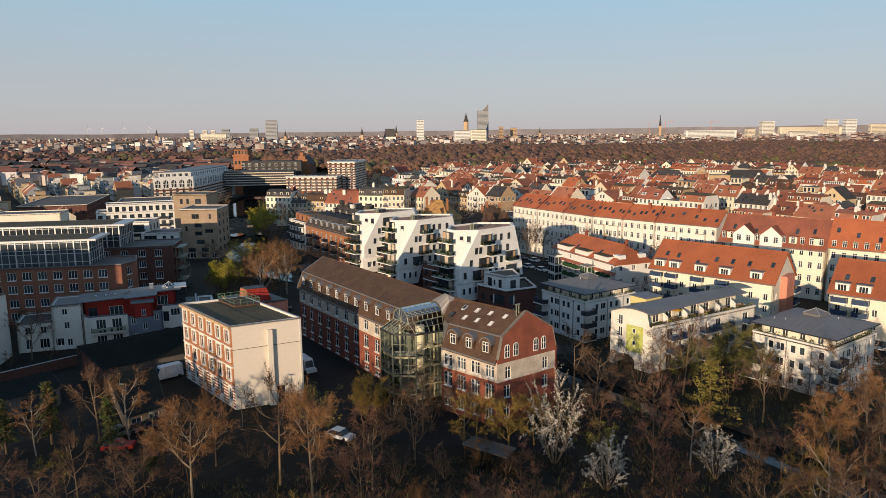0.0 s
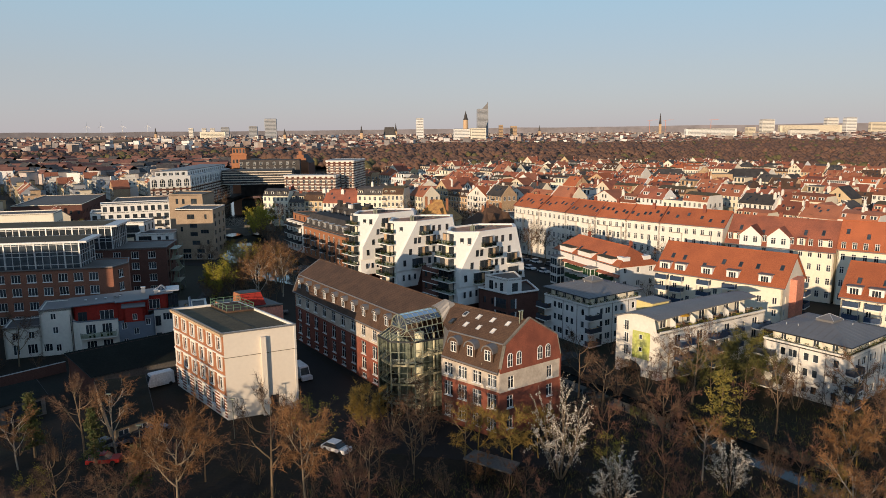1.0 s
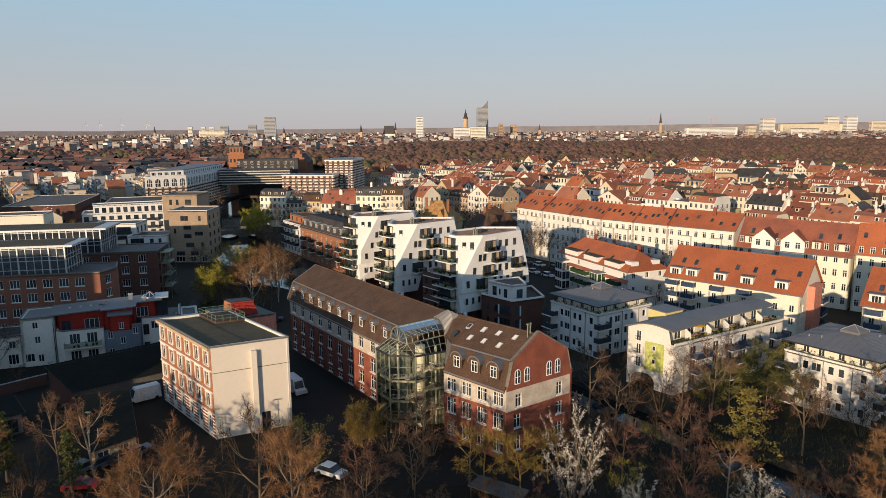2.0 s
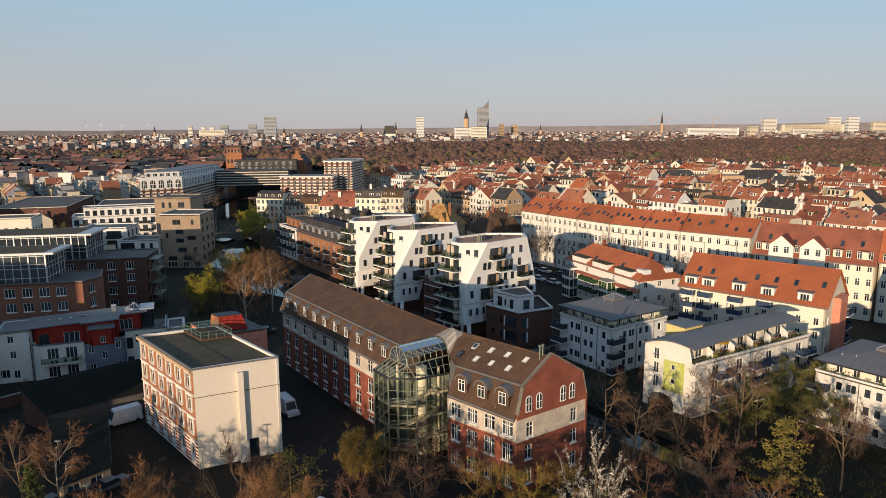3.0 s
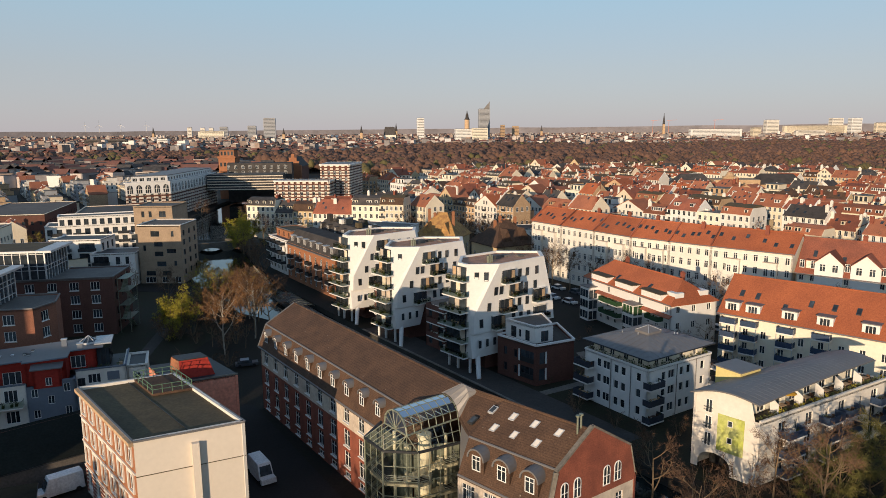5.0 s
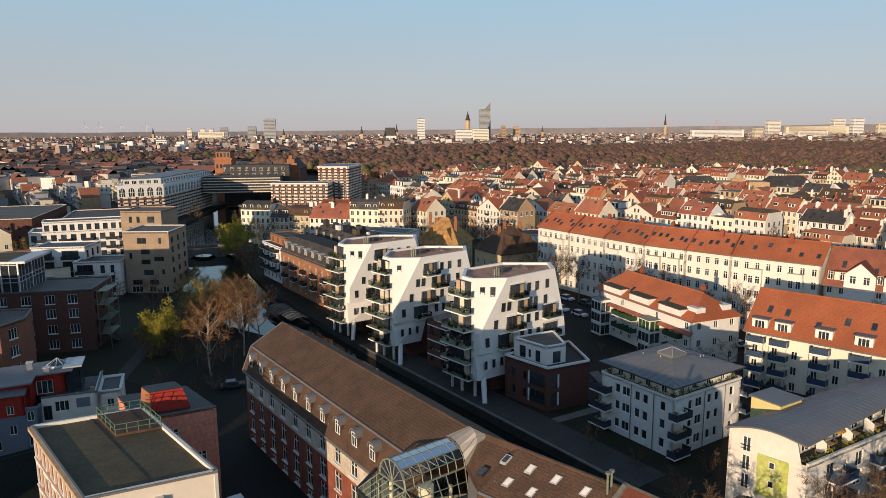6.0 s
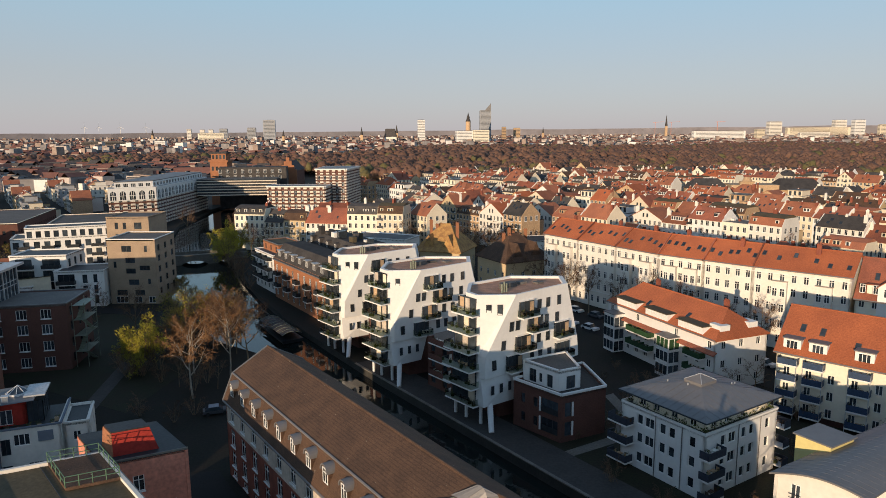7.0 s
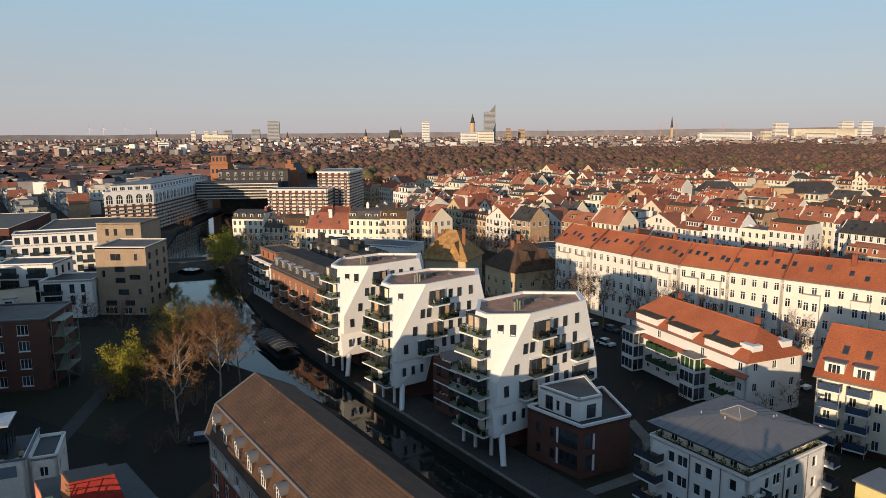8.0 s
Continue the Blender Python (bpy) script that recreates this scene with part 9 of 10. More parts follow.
# two old villas with steep tiled roofs
def old_villa(c, s, rot, label, m, apex=17.0):
    h = box_house("old_villa", label, [Vector(c) + Matrix.Rotation(rot, 2) @ Vector(p) for p in ((-s, -s), (s, -s), (s, s), (-s, s))], 9.6, M["ochre"], (0, 1, 3), rows=(1.2, 4.6), n=4, style="cf", category="house")
    R = Matrix.Rotation(rot, 2)
    e = [Vector(c) + R @ Vector(p) for p in ((-s - .6, -s - .6), (s + .6, -s - .6), (s + .6, s + .6), (-s - .6, s + .6))]
    r = [Vector(c) + R @ Vector((-1.6, 0)), Vector(c) + R @ Vector((1.6, 0))]
    for q in ([(*e[0], 9.2), (*e[1], 9.2), (*r[1], apex), (*r[0], apex)], [(*e[1], 9.2), (*e[2], 9.2), (*r[1], apex)], [(*e[2], 9.2), (*e[3], 9.2), (*r[0], apex), (*r[1], apex)], [(*e[3], 9.2), (*e[0], 9.2), (*r[0], apex)]):
        me = Mesh()
        slab(me, q, .25)
        part("roof", me, m, h)
    for k in (-1, 1):
        q = Vector(c) + R @ Vector((k * 3.2, -s * .55))
        a = Mesh()
        w_ = 2.2
        f0, f1 = q + R @ Vector((-w_, -2.6)), q + R @ Vector((w_, -2.6))
        b0, b1 = q + R @ Vector((-w_, 2.5)), q + R @ Vector((w_, 2.5))
        t0, t1 = q + R @ Vector((0, -2.6)), q + R @ Vector((0, 3.5))
        a.face([(*f0, 9.4), (*f1, 9.4), (*t0, 14.2)])
        a.face([(*f0, 9.4), (*t0, 14.2), (*t1, 14.2), (*b0, 9.4)])
        a.face([(*t0, 14.2), (*f1, 9.4), (*b1, 9.4), (*t1, 14.2)])
        part("roof_gable", a, m, h)
    for k in range(5):
        q = Vector(c) + R @ Vector((RNG.uniform(-s * .7, s * .7), RNG.uniform(-s * .5, s * .7)))
        chimney(h, q.x, q.y, 11, apex + RNG.uniform(-.5, 1.4), (1, .3), M["brick_o"])


old_villa((-5.0, 273), 7.2, radians(-20), "old villa with steep ochre tiled roof and chimneys", M["tileold"])
old_villa((15.0, 257.5), 7.6, radians(30), "old villa with weathered brown tiled roof", M["tileb"], apex=16.2)
box_house("pavilion", "low pavilion with blue-grey metal roof", [(-22, 293), (-8, 297), (-10, 306), (-24, 302)], 4.0, M["grey"], (0,), roof=M["zinc"], rows=(1,))
box_house("pavilion", "low modern pavilion with dark flat roof", [(18, 285), (40, 291), (37, 303), (15, 297)], 9.0, M["whitew"], (0,), roof=M["slate"], rows=(1, 4.2))

# long hall with arched portal at the edge of the woods
ph = thing("portal_hall", "tan stone hall with arched portal and dark roofs", "building", (168, 466, 0))
part("portal", Mesh().box((168, 462, 0), (26, 16, 14), (1, -.1)), M["tan"], ph)
part("pediment", Mesh().box((163, 455.5, 14), (8, 3, 2.0), (1, -.1)).bar((163, 455.5, 16), (163, 455.5, 18.5), 3.0, sides=10, r2=1.6), M["tan"], ph)
for k in (-7, 0, 7):
    window(ph, facing(168 + k, 453.7 - .1 * k, 5, -.1, -1), 3.4, 6.0, "d3f")
for x, w_ in ((144.4, 21), (194.2, 26)):
    part("wing", Mesh().box((x, 466 - .1 * (x - 168), 0), (w_, 18, 11), (1, -.1)), M["tan"], ph)
    rf = Mesh()
    y = 466 - .1 * (x - 168)
    rf.hexa([(x - w_ / 2, y - 10 + .05 * w_, 11), (x + w_ / 2, y - 10 - .05 * w_, 11), (x + w_ / 2, y + 10 - .05 * w_, 11), (x - w_ / 2, y + 10 + .05 * w_, 11)], [(x - w_ / 2 + 4, y - .5 + .05 * w_, 17), (x + w_ / 2 - 4, y - .5 - .05 * w_, 17), (x + w_ / 2 - 4, y + .5 - .05 * w_, 17), (x - w_ / 2 + 4, y + .5 + .05 * w_, 17)])
    part("roof", rf, M["slate"], ph)

# low houses at the water before the banded mill
for o_, u_, L_, he_, hr_, wm_, rm_, lab in (((-78, 372), (15, -5), 15.5, 7.0, 10.0, "cream", "tile2", "cream house with dark red roof beside the mill"), ((-62, 366), (16, -6), 17, 7.5, 9.5, "whitew", "slate", "off-white house with dark roof beside the mill"),
                                            ((-70, 392), (22, -5), 22, 8.0, 11.0, "yellow", "tile2", "pale yellow house with red roof behind the water")):
    gabled("town_house", lab, o_, u_, L_, 10, he_, hr_, M[wm_], M[rm_], rows=(1, 4.0), n=6, ends=3, chim=2, dorm=2)

# ---- trees ----
TR = random.Random(11)


def bend(a, b, c, t):
    """A point of the bow from a by way of b to c."""
    return a * ((1 - t) * (1 - t)) + b * (2 * t * (1 - t)) + c * (t * t)


def bough(mesh, a, b, c, n, r0, r1, sides):
    """A bent, tapering branch."""
    p = a
    for i in range(n):
        q = bend(a, b, c, (i + 1) / n)
        mesh.bar(p, q, r0 + (r1 - r0) * i / n, sides=sides, r2=r0 + (r1 - r0) * (i + 1) / n, caps=False)
        p = q


def ball(rng, r):
    v = Vector((rng.gauss(0, 1), rng.gauss(0, 1), rng.gauss(0, 1)))
    return v.normalized() * (r * rng.random() ** .4)


def tree_kind(name, label, H, R, seed, fork=.30, limbs=7, subs=6, tips=5, fine=10, twig_m=None, bark=None, leaf=None, droop=0.0, thick=.013, size=.14, many=7, flat=1.0, reach=.8, along=False, leaf_name="leaves"):
    """A tree of height H and crown radius R * H: limbs bow outwards from the trunk into an uneven round crown of fine twigs; leaf: what grows on the twigs."""
    rng = random.Random(seed)
    base = Vector((0, -400 - seed * 3, 0))
    h = thing(name, label, "tree", base, group="park trees")
    wood_, twigs, blooms = Mesh(), Mesh(), Mesh()
    rad = Vector((H * R, H * R, H * (1 - fork) * .5 * flat))
    mid = base + Vector((0, 0, H * fork + rad.z))
    top = base + Vector((rng.gauss(0, .03) * H, rng.gauss(0, .03) * H, H * .78))
    knee = base + Vector((rng.gauss(0, .03) * H, rng.gauss(0, .03) * H, H * .4))
    if fork > .12:
        bough(wood_, base - Vector((0, 0, .1)), knee, top, 6, H * thick, H * thick * .22, 7)
    for i in range(limbs):
        s = (i + .5) / limbs
        az, el = 2.4 * i + rng.uniform(-.4, .4), math.asin(max(-.4, min(.95, -.38 + 1.3 * s)))
        way = Vector((math.cos(az) * math.cos(el), math.sin(az) * math.cos(el), math.sin(el)))
        end = mid + Vector((way.x * rad.x, way.y * rad.y, way.z * rad.z)) * (.64 * rng.uniform(.75, 1.15))
        if fork > .12:
            t = min(.95, (fork * .85 + (.72 - fork * .85) * s) / .78)
            a = bend(base, knee, top, t)
        else:
            a = base + Vector((math.cos(az) * .15, math.sin(az) * .15, -.1)) * 1.5
        b = a.lerp(end, .5) + Vector((way.x, way.y, -.35 if fork > .12 else .3)) * (H * .06) + ball(rng, H * .05)
        r = H * thick * (.58 - .22 * s) if fork > .12 else H * thick * .55
        bough(wood_, a, b, end, 5, r, r * .3, 5)
        for j in range(subs):
            t = (.28 if fork > .12 else .08) + (.72 if fork > .12 else .92) * (j + .6) / subs
            a2 = bend(a, b, end, t)
            e2 = end.lerp(a2, .35) + ball(rng, H * R * .46) + (end - mid) * rng.uniform(.1, .42)
            b2 = a2.lerp(e2, .5) + ball(rng, H * .035) + Vector((0, 0, H * .02))
            r2 = r * (.55 - .3 * t)
            bough(wood_, a2, b2, e2, 3, r2, r2 * .35, 4)
            for k in range(tips):
                a3 = bend(a2, b2, e2, .22 + .78 * (k + .6) / tips)
                out = (a3 - mid).normalized()
                e3 = a3 + (out * .5 + ball(rng, 1.0) + Vector((0, 0, .18 - droop * 3))) * (H * .085 * rng.uniform(.6, 1.2))
                b3 = a3.lerp(e3, .5) + ball(rng, H * .014)
                bough(twigs, a3, b3, e3, 1, max(.012, r2 * .4), .008, 3)
                for _ in range(fine):
                    p = bend(a3, b3, e3, rng.uniform(.1, 1.0))
                    w = (out * .35 + ball(rng, 1.0) + Vector((0, 0, .22 - droop * 7))).normalized() * (H * .062 * rng.uniform(.5, 1.3) * reach)
                    n = w.cross(ball(rng, 1.0))
                    n = n.normalized() * .022 if n.length > 1e-5 else Vector((.022, 0, 0))
                    twigs.face([p - n, p + n, p + w])
                if leaf:
                    for _ in range(many):
                        c = (bend(a3, b3, e3, rng.random()) if rng.random() < .6 else bend(a2, b2, e2, rng.random())) + ball(rng, .16) if along else e3 + ball(rng, H * .055)
                        blooms.face([c, c + ball(rng, 1.6) * size, c + ball(rng, 1.6) * size])
    part("trunk", wood_, bark or M["bark"], h)
    part("crown", twigs, twig_m or M["twig"], h)
    if leaf:
        part(leaf_name, blooms, leaf, h)
    return h


def conifer(name, label, H, seed, m, wide=.3, tiers=46, low=.18, tuft=.5):
    rng = random.Random(seed)
    base = Vector((0, -400 - seed * 3, 0))
    h = thing(name, label, "tree", base, group="park trees")
    part("trunk", Mesh().bar(base, base + Vector((0, 0, H)), .22, sides=6, r2=.03), M["bark"], h)
    n = Mesh()
    for k in range(tiers):
        z = H * (low + (.98 - low) * (k / tiers))
        L = H * wide * (1.08 - k / tiers) ** .8 * rng.uniform(.6, 1.2)
        a = k * 2.4 + rng.random()
        for j in range(7):
            t = (j + 1) / 7
            c = base + Vector((math.cos(a) * L * t, math.sin(a) * L * t, z + L * .10 * t + .1 * rng.random()))
            clump(n, c, tuft, 9, .30, rng, flat=.38)
    part("needles", n, m, h)
    return h


BARE = [tree_kind("bare_tree", "bare deciduous tree with fine brown twigs", H, R, s, fork=f) for H, R, s, f in ((14.5, .30, 1, .30), (13, .36, 2, .28), (16, .27, 3, .34))]
PALE = [tree_kind("bare_tree", "tall bare tree with pale gnarled limbs and rusty twigs", H, R, s, fork=f, bark=M["palebark"], twig_m=M["rust"], thick=.0125, limbs=8, tips=6, fine=22) for H, R, s, f in ((15.5, .33, 11, .46), (15.0, .26, 12, .40))]
RUSTY = [tree_kind("bare_tree", "bare tree with reddish brown twigs", H, R, s, fork=.22, twig_m=M["redtwig"], bark=M["twig"]) for H, R, s in ((11.5, .38, 13), (10, .42, 14))]
YARD = [tree_kind("bare_tree", "bare deciduous tree in a back yard", H, R, s, limbs=6, subs=4, tips=3, fine=8, reach=1.5) for H, R, s in ((12, .36, 6), (10.5, .40, 7), (13, .32, 8))]
THICK = [tree_kind("bare_shrub", "dense bare shrub of many brown stems", H, R, s, fork=.03, limbs=8, subs=4, tips=4, fine=7, reach=1.6) for H, R, s in ((6.0, .48, 21), (7.0, .42, 22))]
BIRCH = tree_kind("birch", "bare birch with pale trunk and orange twigs", 13, .30, 31, fork=.28, bark=M["birch"], droop=.03, twig_m=M["rust"], fine=14)
ORANGE = tree_kind("willow_shrub", "round orange-brown willow shrub", 6.5, .46, 33, fork=.03, limbs=10, subs=5, tips=5, fine=13, twig_m=M["rust"], reach=1.7)
GOLD = [tree_kind("willow_shrub", "round willow shrub with golden twigs", 6.5, .46, 34, fork=.03, limbs=12, subs=6, tips=5, fine=22, twig_m=M["gold"], reach=1.9), tree_kind("golden_tree", "bare tree with yellow-brown twigs", 10.5, .36, 36, fork=.15, fine=14, reach=1.1, twig_m=M["gold"], bark=M["gold"])]
WILLOW = tree_kind("willow", "weeping willow with olive-green twigs", 10, .40, 37, fork=.15, limbs=8, subs=5, tips=5, fine=16, twig_m=M["willow"], droop=.07, reach=1.7)
BLOOM = [tree_kind("blossom_tree", "cherry tree in white blossom", H, R, s, fork=.10, limbs=8, tips=5, fine=4, leaf=M["bloom"], size=.085, many=30, along=True, leaf_name="blossom") for H, R, s in ((12.5, .36, 41), (10, .34, 42))]
BUDS = [tree_kind("budding_tree", "tree with first yellow-green leaves", H, .40, s, fork=.18, tips=4, fine=4, leaf=M["bud"], size=.11, many=9) for H, s in ((9.5, 51), (8.0, 52))]
LEAFY = [tree_kind("leafing_tree", "tree in fresh yellow-green leaf", H, .40, s, fork=.10, tips=5, fine=4, leaf=M["bud"], size=.19, many=34) for H, s in ((11, 71), (9.5, 72))]
PINE = conifer("pine", "yellow-green pine with layered boughs", 10.5, 61, M["needle"], .36, tiers=30, low=.22, tuft=.62)
SPRUCE = conifer("spruce", "dark narrow evergreen tree", 9.5, 62, M["leaf"], .22)
PLANTED = []


def plant(kind, x, y, s=1.0, rot=None):
    PLANTED.append((x, y))
    rot = TR.uniform(0, 360) if rot is None else rot
    return copy_thing(kind, pose(x, y, 0, 0, 0, rot) @ Matrix.Diagonal((s, s, s * TR.uniform(.92, 1.08), 1)))


def off_canal(x, y, gap=5.0):
    return abs(right_of_canal(x, y)) > gap * 1.25


# marked trees
for k, x, y, s in ((PALE[0], -27.6, 70.7, 1.0), (PALE[1], -14.6, 74.4, 1.0), (BARE[0], -49.0, 90.7, .85), (SPRUCE, -55.8, 90.5, 1.0), (SPRUCE, -46.0, 88.0, .85), (BIRCH, -56.0, 87.0, .72),
                   (BARE[0], -19.8, 79.0, 1.02), (BARE[2], -20.4, 93.0, .5), (GOLD[0], -11.3, 100.5, 1.05), (THICK[0], -7.5, 99.0, 1.1), (THICK[1], -1.5, 98.0, 1.1), (GOLD[1], 5.5, 88.5, 1.0), (GOLD[1], 9.5, 86.5, .9), (BARE[0], 3.5, 90.0, .72), (BARE[2], -2.5, 94.5, .66), (GOLD[1], 13.5, 90.5, .8),
                   (BLOOM[0], 15.6, 85.0, 1.05), (BLOOM[1], 21.0, 78.0, .85), (BLOOM[1], 35.6, 81.0, .78), (PINE, 38.4, 92.0, 1.14), (PALE[1], 46.5, 76.5, .92), (BARE[2], 53.0, 79.0, .95), (PALE[0], 58.0, 84.0, .88), (BARE[1], 68.0, 96.0, .95), (BARE[1], 60.0, 99.0, .9), (PALE[1], 64.0, 80.0, .95),
                   (WILLOW, 50.5, 116.5, 1.0), (WILLOW, 45.0, 113.5, 1.0), (WILLOW, 55.0, 120.0, 1.05), (WILLOW, 41.5, 112.0, .8), (WILLOW, 49.5, 111.0, .9), (WILLOW, 54.5, 112.0, .85), (BARE[0], 22.6, 112.0, .85), (BARE[1], 25.0, 105.0, .85), (BARE[2], 38.0, 115.0, .72), (THICK[0], 29.5, 113.5, 1.2), (THICK[1], 34.0, 113.5, 1.2), (THICK[0], 40.0, 113.0, 1.1), (THICK[1], 24.5, 103.0, .9),
                   (THICK[0], 21.5, 99.5, 1.0), (THICK[1], 18.0, 97.0, .9), (BARE[1], 31.0, 93.0, .7), (THICK[0], 60.0, 104.0, 1.2), (THICK[1], 56.0, 107.0, 1.1), (BUDS[0], -17.5, 90.0, .9), (THICK[1], -38.0, 98.5, .7), (THICK[0], -34.5, 93.0, .8), (SPRUCE, -36.5, 80.0, .8), (BARE[1], -81.5, 127.5, .85), (THICK[0], -73.5, 130.5, .45), (THICK[1], -77.5, 127.0, .5), (THICK[0], -84.0, 124.5, .6), (SPRUCE, -60.5, 87.5, .8), (BIRCH, -45.0, 91.5, .9), (THICK[1], -52.0, 89.5, .8), (THICK[0], -58.5, 91.0, .8)):
    plant(k, x, y, s)
for x, y, k, s in ((-62.6, 185, LEAFY[0], 1.02), (-64.2, 187.5, LEAFY[1], .85), (-61.2, 182.5, THICK[0], 1.1), (-63.5, 181.5, THICK[1], 1.0), (-65.5, 184, THICK[0], 1.0), (-59.5, 186, THICK[1], 1.1), (-58.5, 201, BUDS[0], 1.3), (-55, 206, GOLD[1], 1.1), (-51, 203, ORANGE, 1.6), (-47.3, 171.5, BIRCH, 1.15), (-44.5, 183, BIRCH, 1.1), (-42.5, 188, BARE[1], 1.05), (-88.5, 311, LEAFY[0], 1.3), (-85.5, 304, LEAFY[1], 1.2), (-83, 297, LEAFY[0], 1.1), (-86, 318, LEAFY[1], 1.2), (-54, 203, BIRCH, 1.0), (-50.5, 199, BIRCH, .95), (-51.8, 184, BIRCH, .95), (-53.5, 199, BIRCH, .8), (-50.5, 203, BARE[0], .95), (-47.5, 196, BARE[1], .95), (-58.5, 195, ORANGE, 1.4), (-55, 210, BIRCH, .85), (-60, 213, THICK[0], 1.3), (-70.5, 230, THICK[1], 1.0), (-79, 246, THICK[0], 1.1), (-46, 188, BARE[0], .85), (-73, 205, BARE[2], .75), (-48.5, 175, THICK[1], .9),
                   (-85, 338, BUDS[1], 1.4), (-82, 328, BARE[1], .9), (-75, 300, BARE[0], .95), (-72, 312, BARE[1], .95), (-69, 288, BUDS[0], 1.2), (-65, 280, BARE[0], .9), (-118, 352, BARE[2], .9), (-98, 352, BARE[0], .8), (-67, 296, THICK[1], 1.5),
                   (44.5, 404, ORANGE, 2.4), (40, 398, BUDS[0], 1.4), (-20, 300, BARE[0], 1.0), (-28, 268, YARD[2], .9), (2, 290, BARE[0], 1.0), (10, 283, BARE[1], 1.0), (-14, 262, YARD[0], .7), (24, 268, BARE[1], 1.0), (30, 262, BARE[2], .9), (5, 246, ORANGE, .8), (27, 240, BARE[1], .8)):
    plant(k, x, y, s)
SHADY = random.Random(17)
for i in range(46):
    x, y = SHADY.uniform(-98, -42), SHADY.uniform(160, 236)
    if right_of_canal(x, y) < -9 - .0 * y and not (-82 < x < -72 and y < 204) and (x > -74 or y > 204) and (y > 172 or x > -56) and all((x - a) ** 2 + (y - b) ** 2 > 9 for a, b in PLANTED):
        plant(SHADY.choice(THICK) if i % 3 else SHADY.choice(RUSTY + YARD), x, y, SHADY.uniform(.45, .75))
# overgrown banks below and beside the bridge
def canal_middle(y):
    return -right_of_canal(0, y)


for i, y in enumerate((203, 207, 211, 215, 219, 223, 227, 231, 235, 239, 243, 247, 251, 255)):
    plant((GOLD[1], THICK[0], BUDS[0], THICK[1], GOLD[1], WILLOW, THICK[0])[i % 7], canal_middle(y) - 9.6 + SHADY.uniform(-.8, .8), y, (.95 if i < 5 else .62) * SHADY.uniform(.9, 1.1))
for x, y, k, s in ((-62.0, 205.5, BUDS[0], 1.15), (-65.5, 209.0, BUDS[1], 1.3), (-58.0, 207.0, GOLD[1], 1.1), (-55.0, 200.5, RUSTY[0], 1.0), (-60.5, 199.0, GOLD[1], .95), (-52.5, 208.5, GOLD[1], 1.0), (-57.0, 212.5, BIRCH, .8), (-66.5, 203.0, THICK[0], 1.1), (-63.0, 196.0, THICK[1], 1.0)):
    plant(k, x, y, s)
for i in range(13):
    y = 256 + i * 4.0
    plant((THICK[0], YARD[1], THICK[1])[i % 3], canal_middle(y) + 10.4 + SHADY.uniform(-.7, .9), y, SHADY.uniform(.75, 1.0))
# street trees before the tenements
for i in range(13):
    x, y = pq(-192 + i * 9.0, 160.5)
    plant(BARE[i % 3], x + TR.uniform(-1, 1), y, TR.uniform(.8, .95))
# gardens between the houses
for i in range(16):
    x, y = pq(TR.uniform(-120, -20), TR.uniform(138, 147))
    plant(TR.choice(THICK + YARD[:2]), x, y, TR.uniform(.45, .65))
for x, y in ((19, 143), (24, 137), (33, 134.5), (44, 141), (46, 150), (36, 160), (24, 158), (27, 170), (40, 166)):
    plant(TR.choice(THICK), x, y, TR.uniform(.35, .6))
# the park in the foreground and on towards the camera's start
for i in range(34):
    x, y = TR.uniform(-40, 14), TR.uniform(80, 96)
    if y < 92 + .12 * x and all((x - a) ** 2 + (y - b) ** 2 > 6 for a, b in PLANTED):
        plant(TR.choice((THICK[0], THICK[1], RUSTY[0], RUSTY[1], ORANGE, BARE[1])), x, y, TR.uniform(.5, .72))
OPEN = [(15.6, 85.0), (21.0, 78.0), (35.6, 81.0), (38.4, 92.0), (-27.6, 70.7), (-14.6, 74.4), (46.5, 76.5), (-19.8, 79.0)]      # kept free before the marked trees
n = 0
while n < 194:
    x, y = TR.uniform(-72, 82), TR.uniform(24, 56) if n < 70 else TR.uniform(55, 92)
    if any(abs(x - a) < 4.2 and b - 14 < y < b + 3 for a, b in OPEN) or y > 84 and x < 14 or not off_canal(x, y) or any((x - a) ** 2 + (y - b) ** 2 < 3.2 ** 2 for a, b in PLANTED) or (-62 < x < -34 and y > 78):
        n += .02
        continue
    k = TR.random()
    # trees this near stay out of view; added to shade the park
    if y < 54:
        plant(TR.choice(YARD), x, y, TR.uniform(1.15, 1.4) if x > -38 else TR.uniform(.8, 1.0))
    else:
        plant(TR.choice(BARE) if k < .20 else TR.choice(RUSTY) if k < .46 else TR.choice(THICK) if k < .68 else BIRCH if k < .75 else GOLD[1] if k < .84 else ORANGE if k < .92 else TR.choice(BUDS), x, y, TR.uniform(.6, .95) * (1.0 if y < 72 else .85))
    n += 1
# trees that lean over both canal banks
for i in range(15):
    for side in (-1, 1):
        x, y = 35 + i * 4.3 + side * 5.4 + TR.uniform(-1, 1), 105 - i * 5.2 + side * 4.0 + TR.uniform(-1, 1)
        if not any(abs(x - a) < 4.0 and b - 16 < y < b + 4 for a, b in OPEN):
            plant(TR.choice(BARE + THICK + RUSTY), x, y, TR.uniform(.7, .95))
# the dense edge of the park before the canal
n = 0
while n < 30:
    x, y = TR.uniform(38, 78), TR.uniform(66, 90)
    n += 1
    if not any(abs(x - a) < 4.2 and b - 14 < y < b + 3 for a, b in OPEN) and off_canal(x, y, 4.0) and all((x - a) ** 2 + (y - b) ** 2 > 5 for a, b in PLANTED):
        plant(TR.choice((RUSTY[0], RUSTY[1], BARE[1], BARE[0], GOLD[1], THICK[0])), x, y, TR.uniform(.75, 1.0))
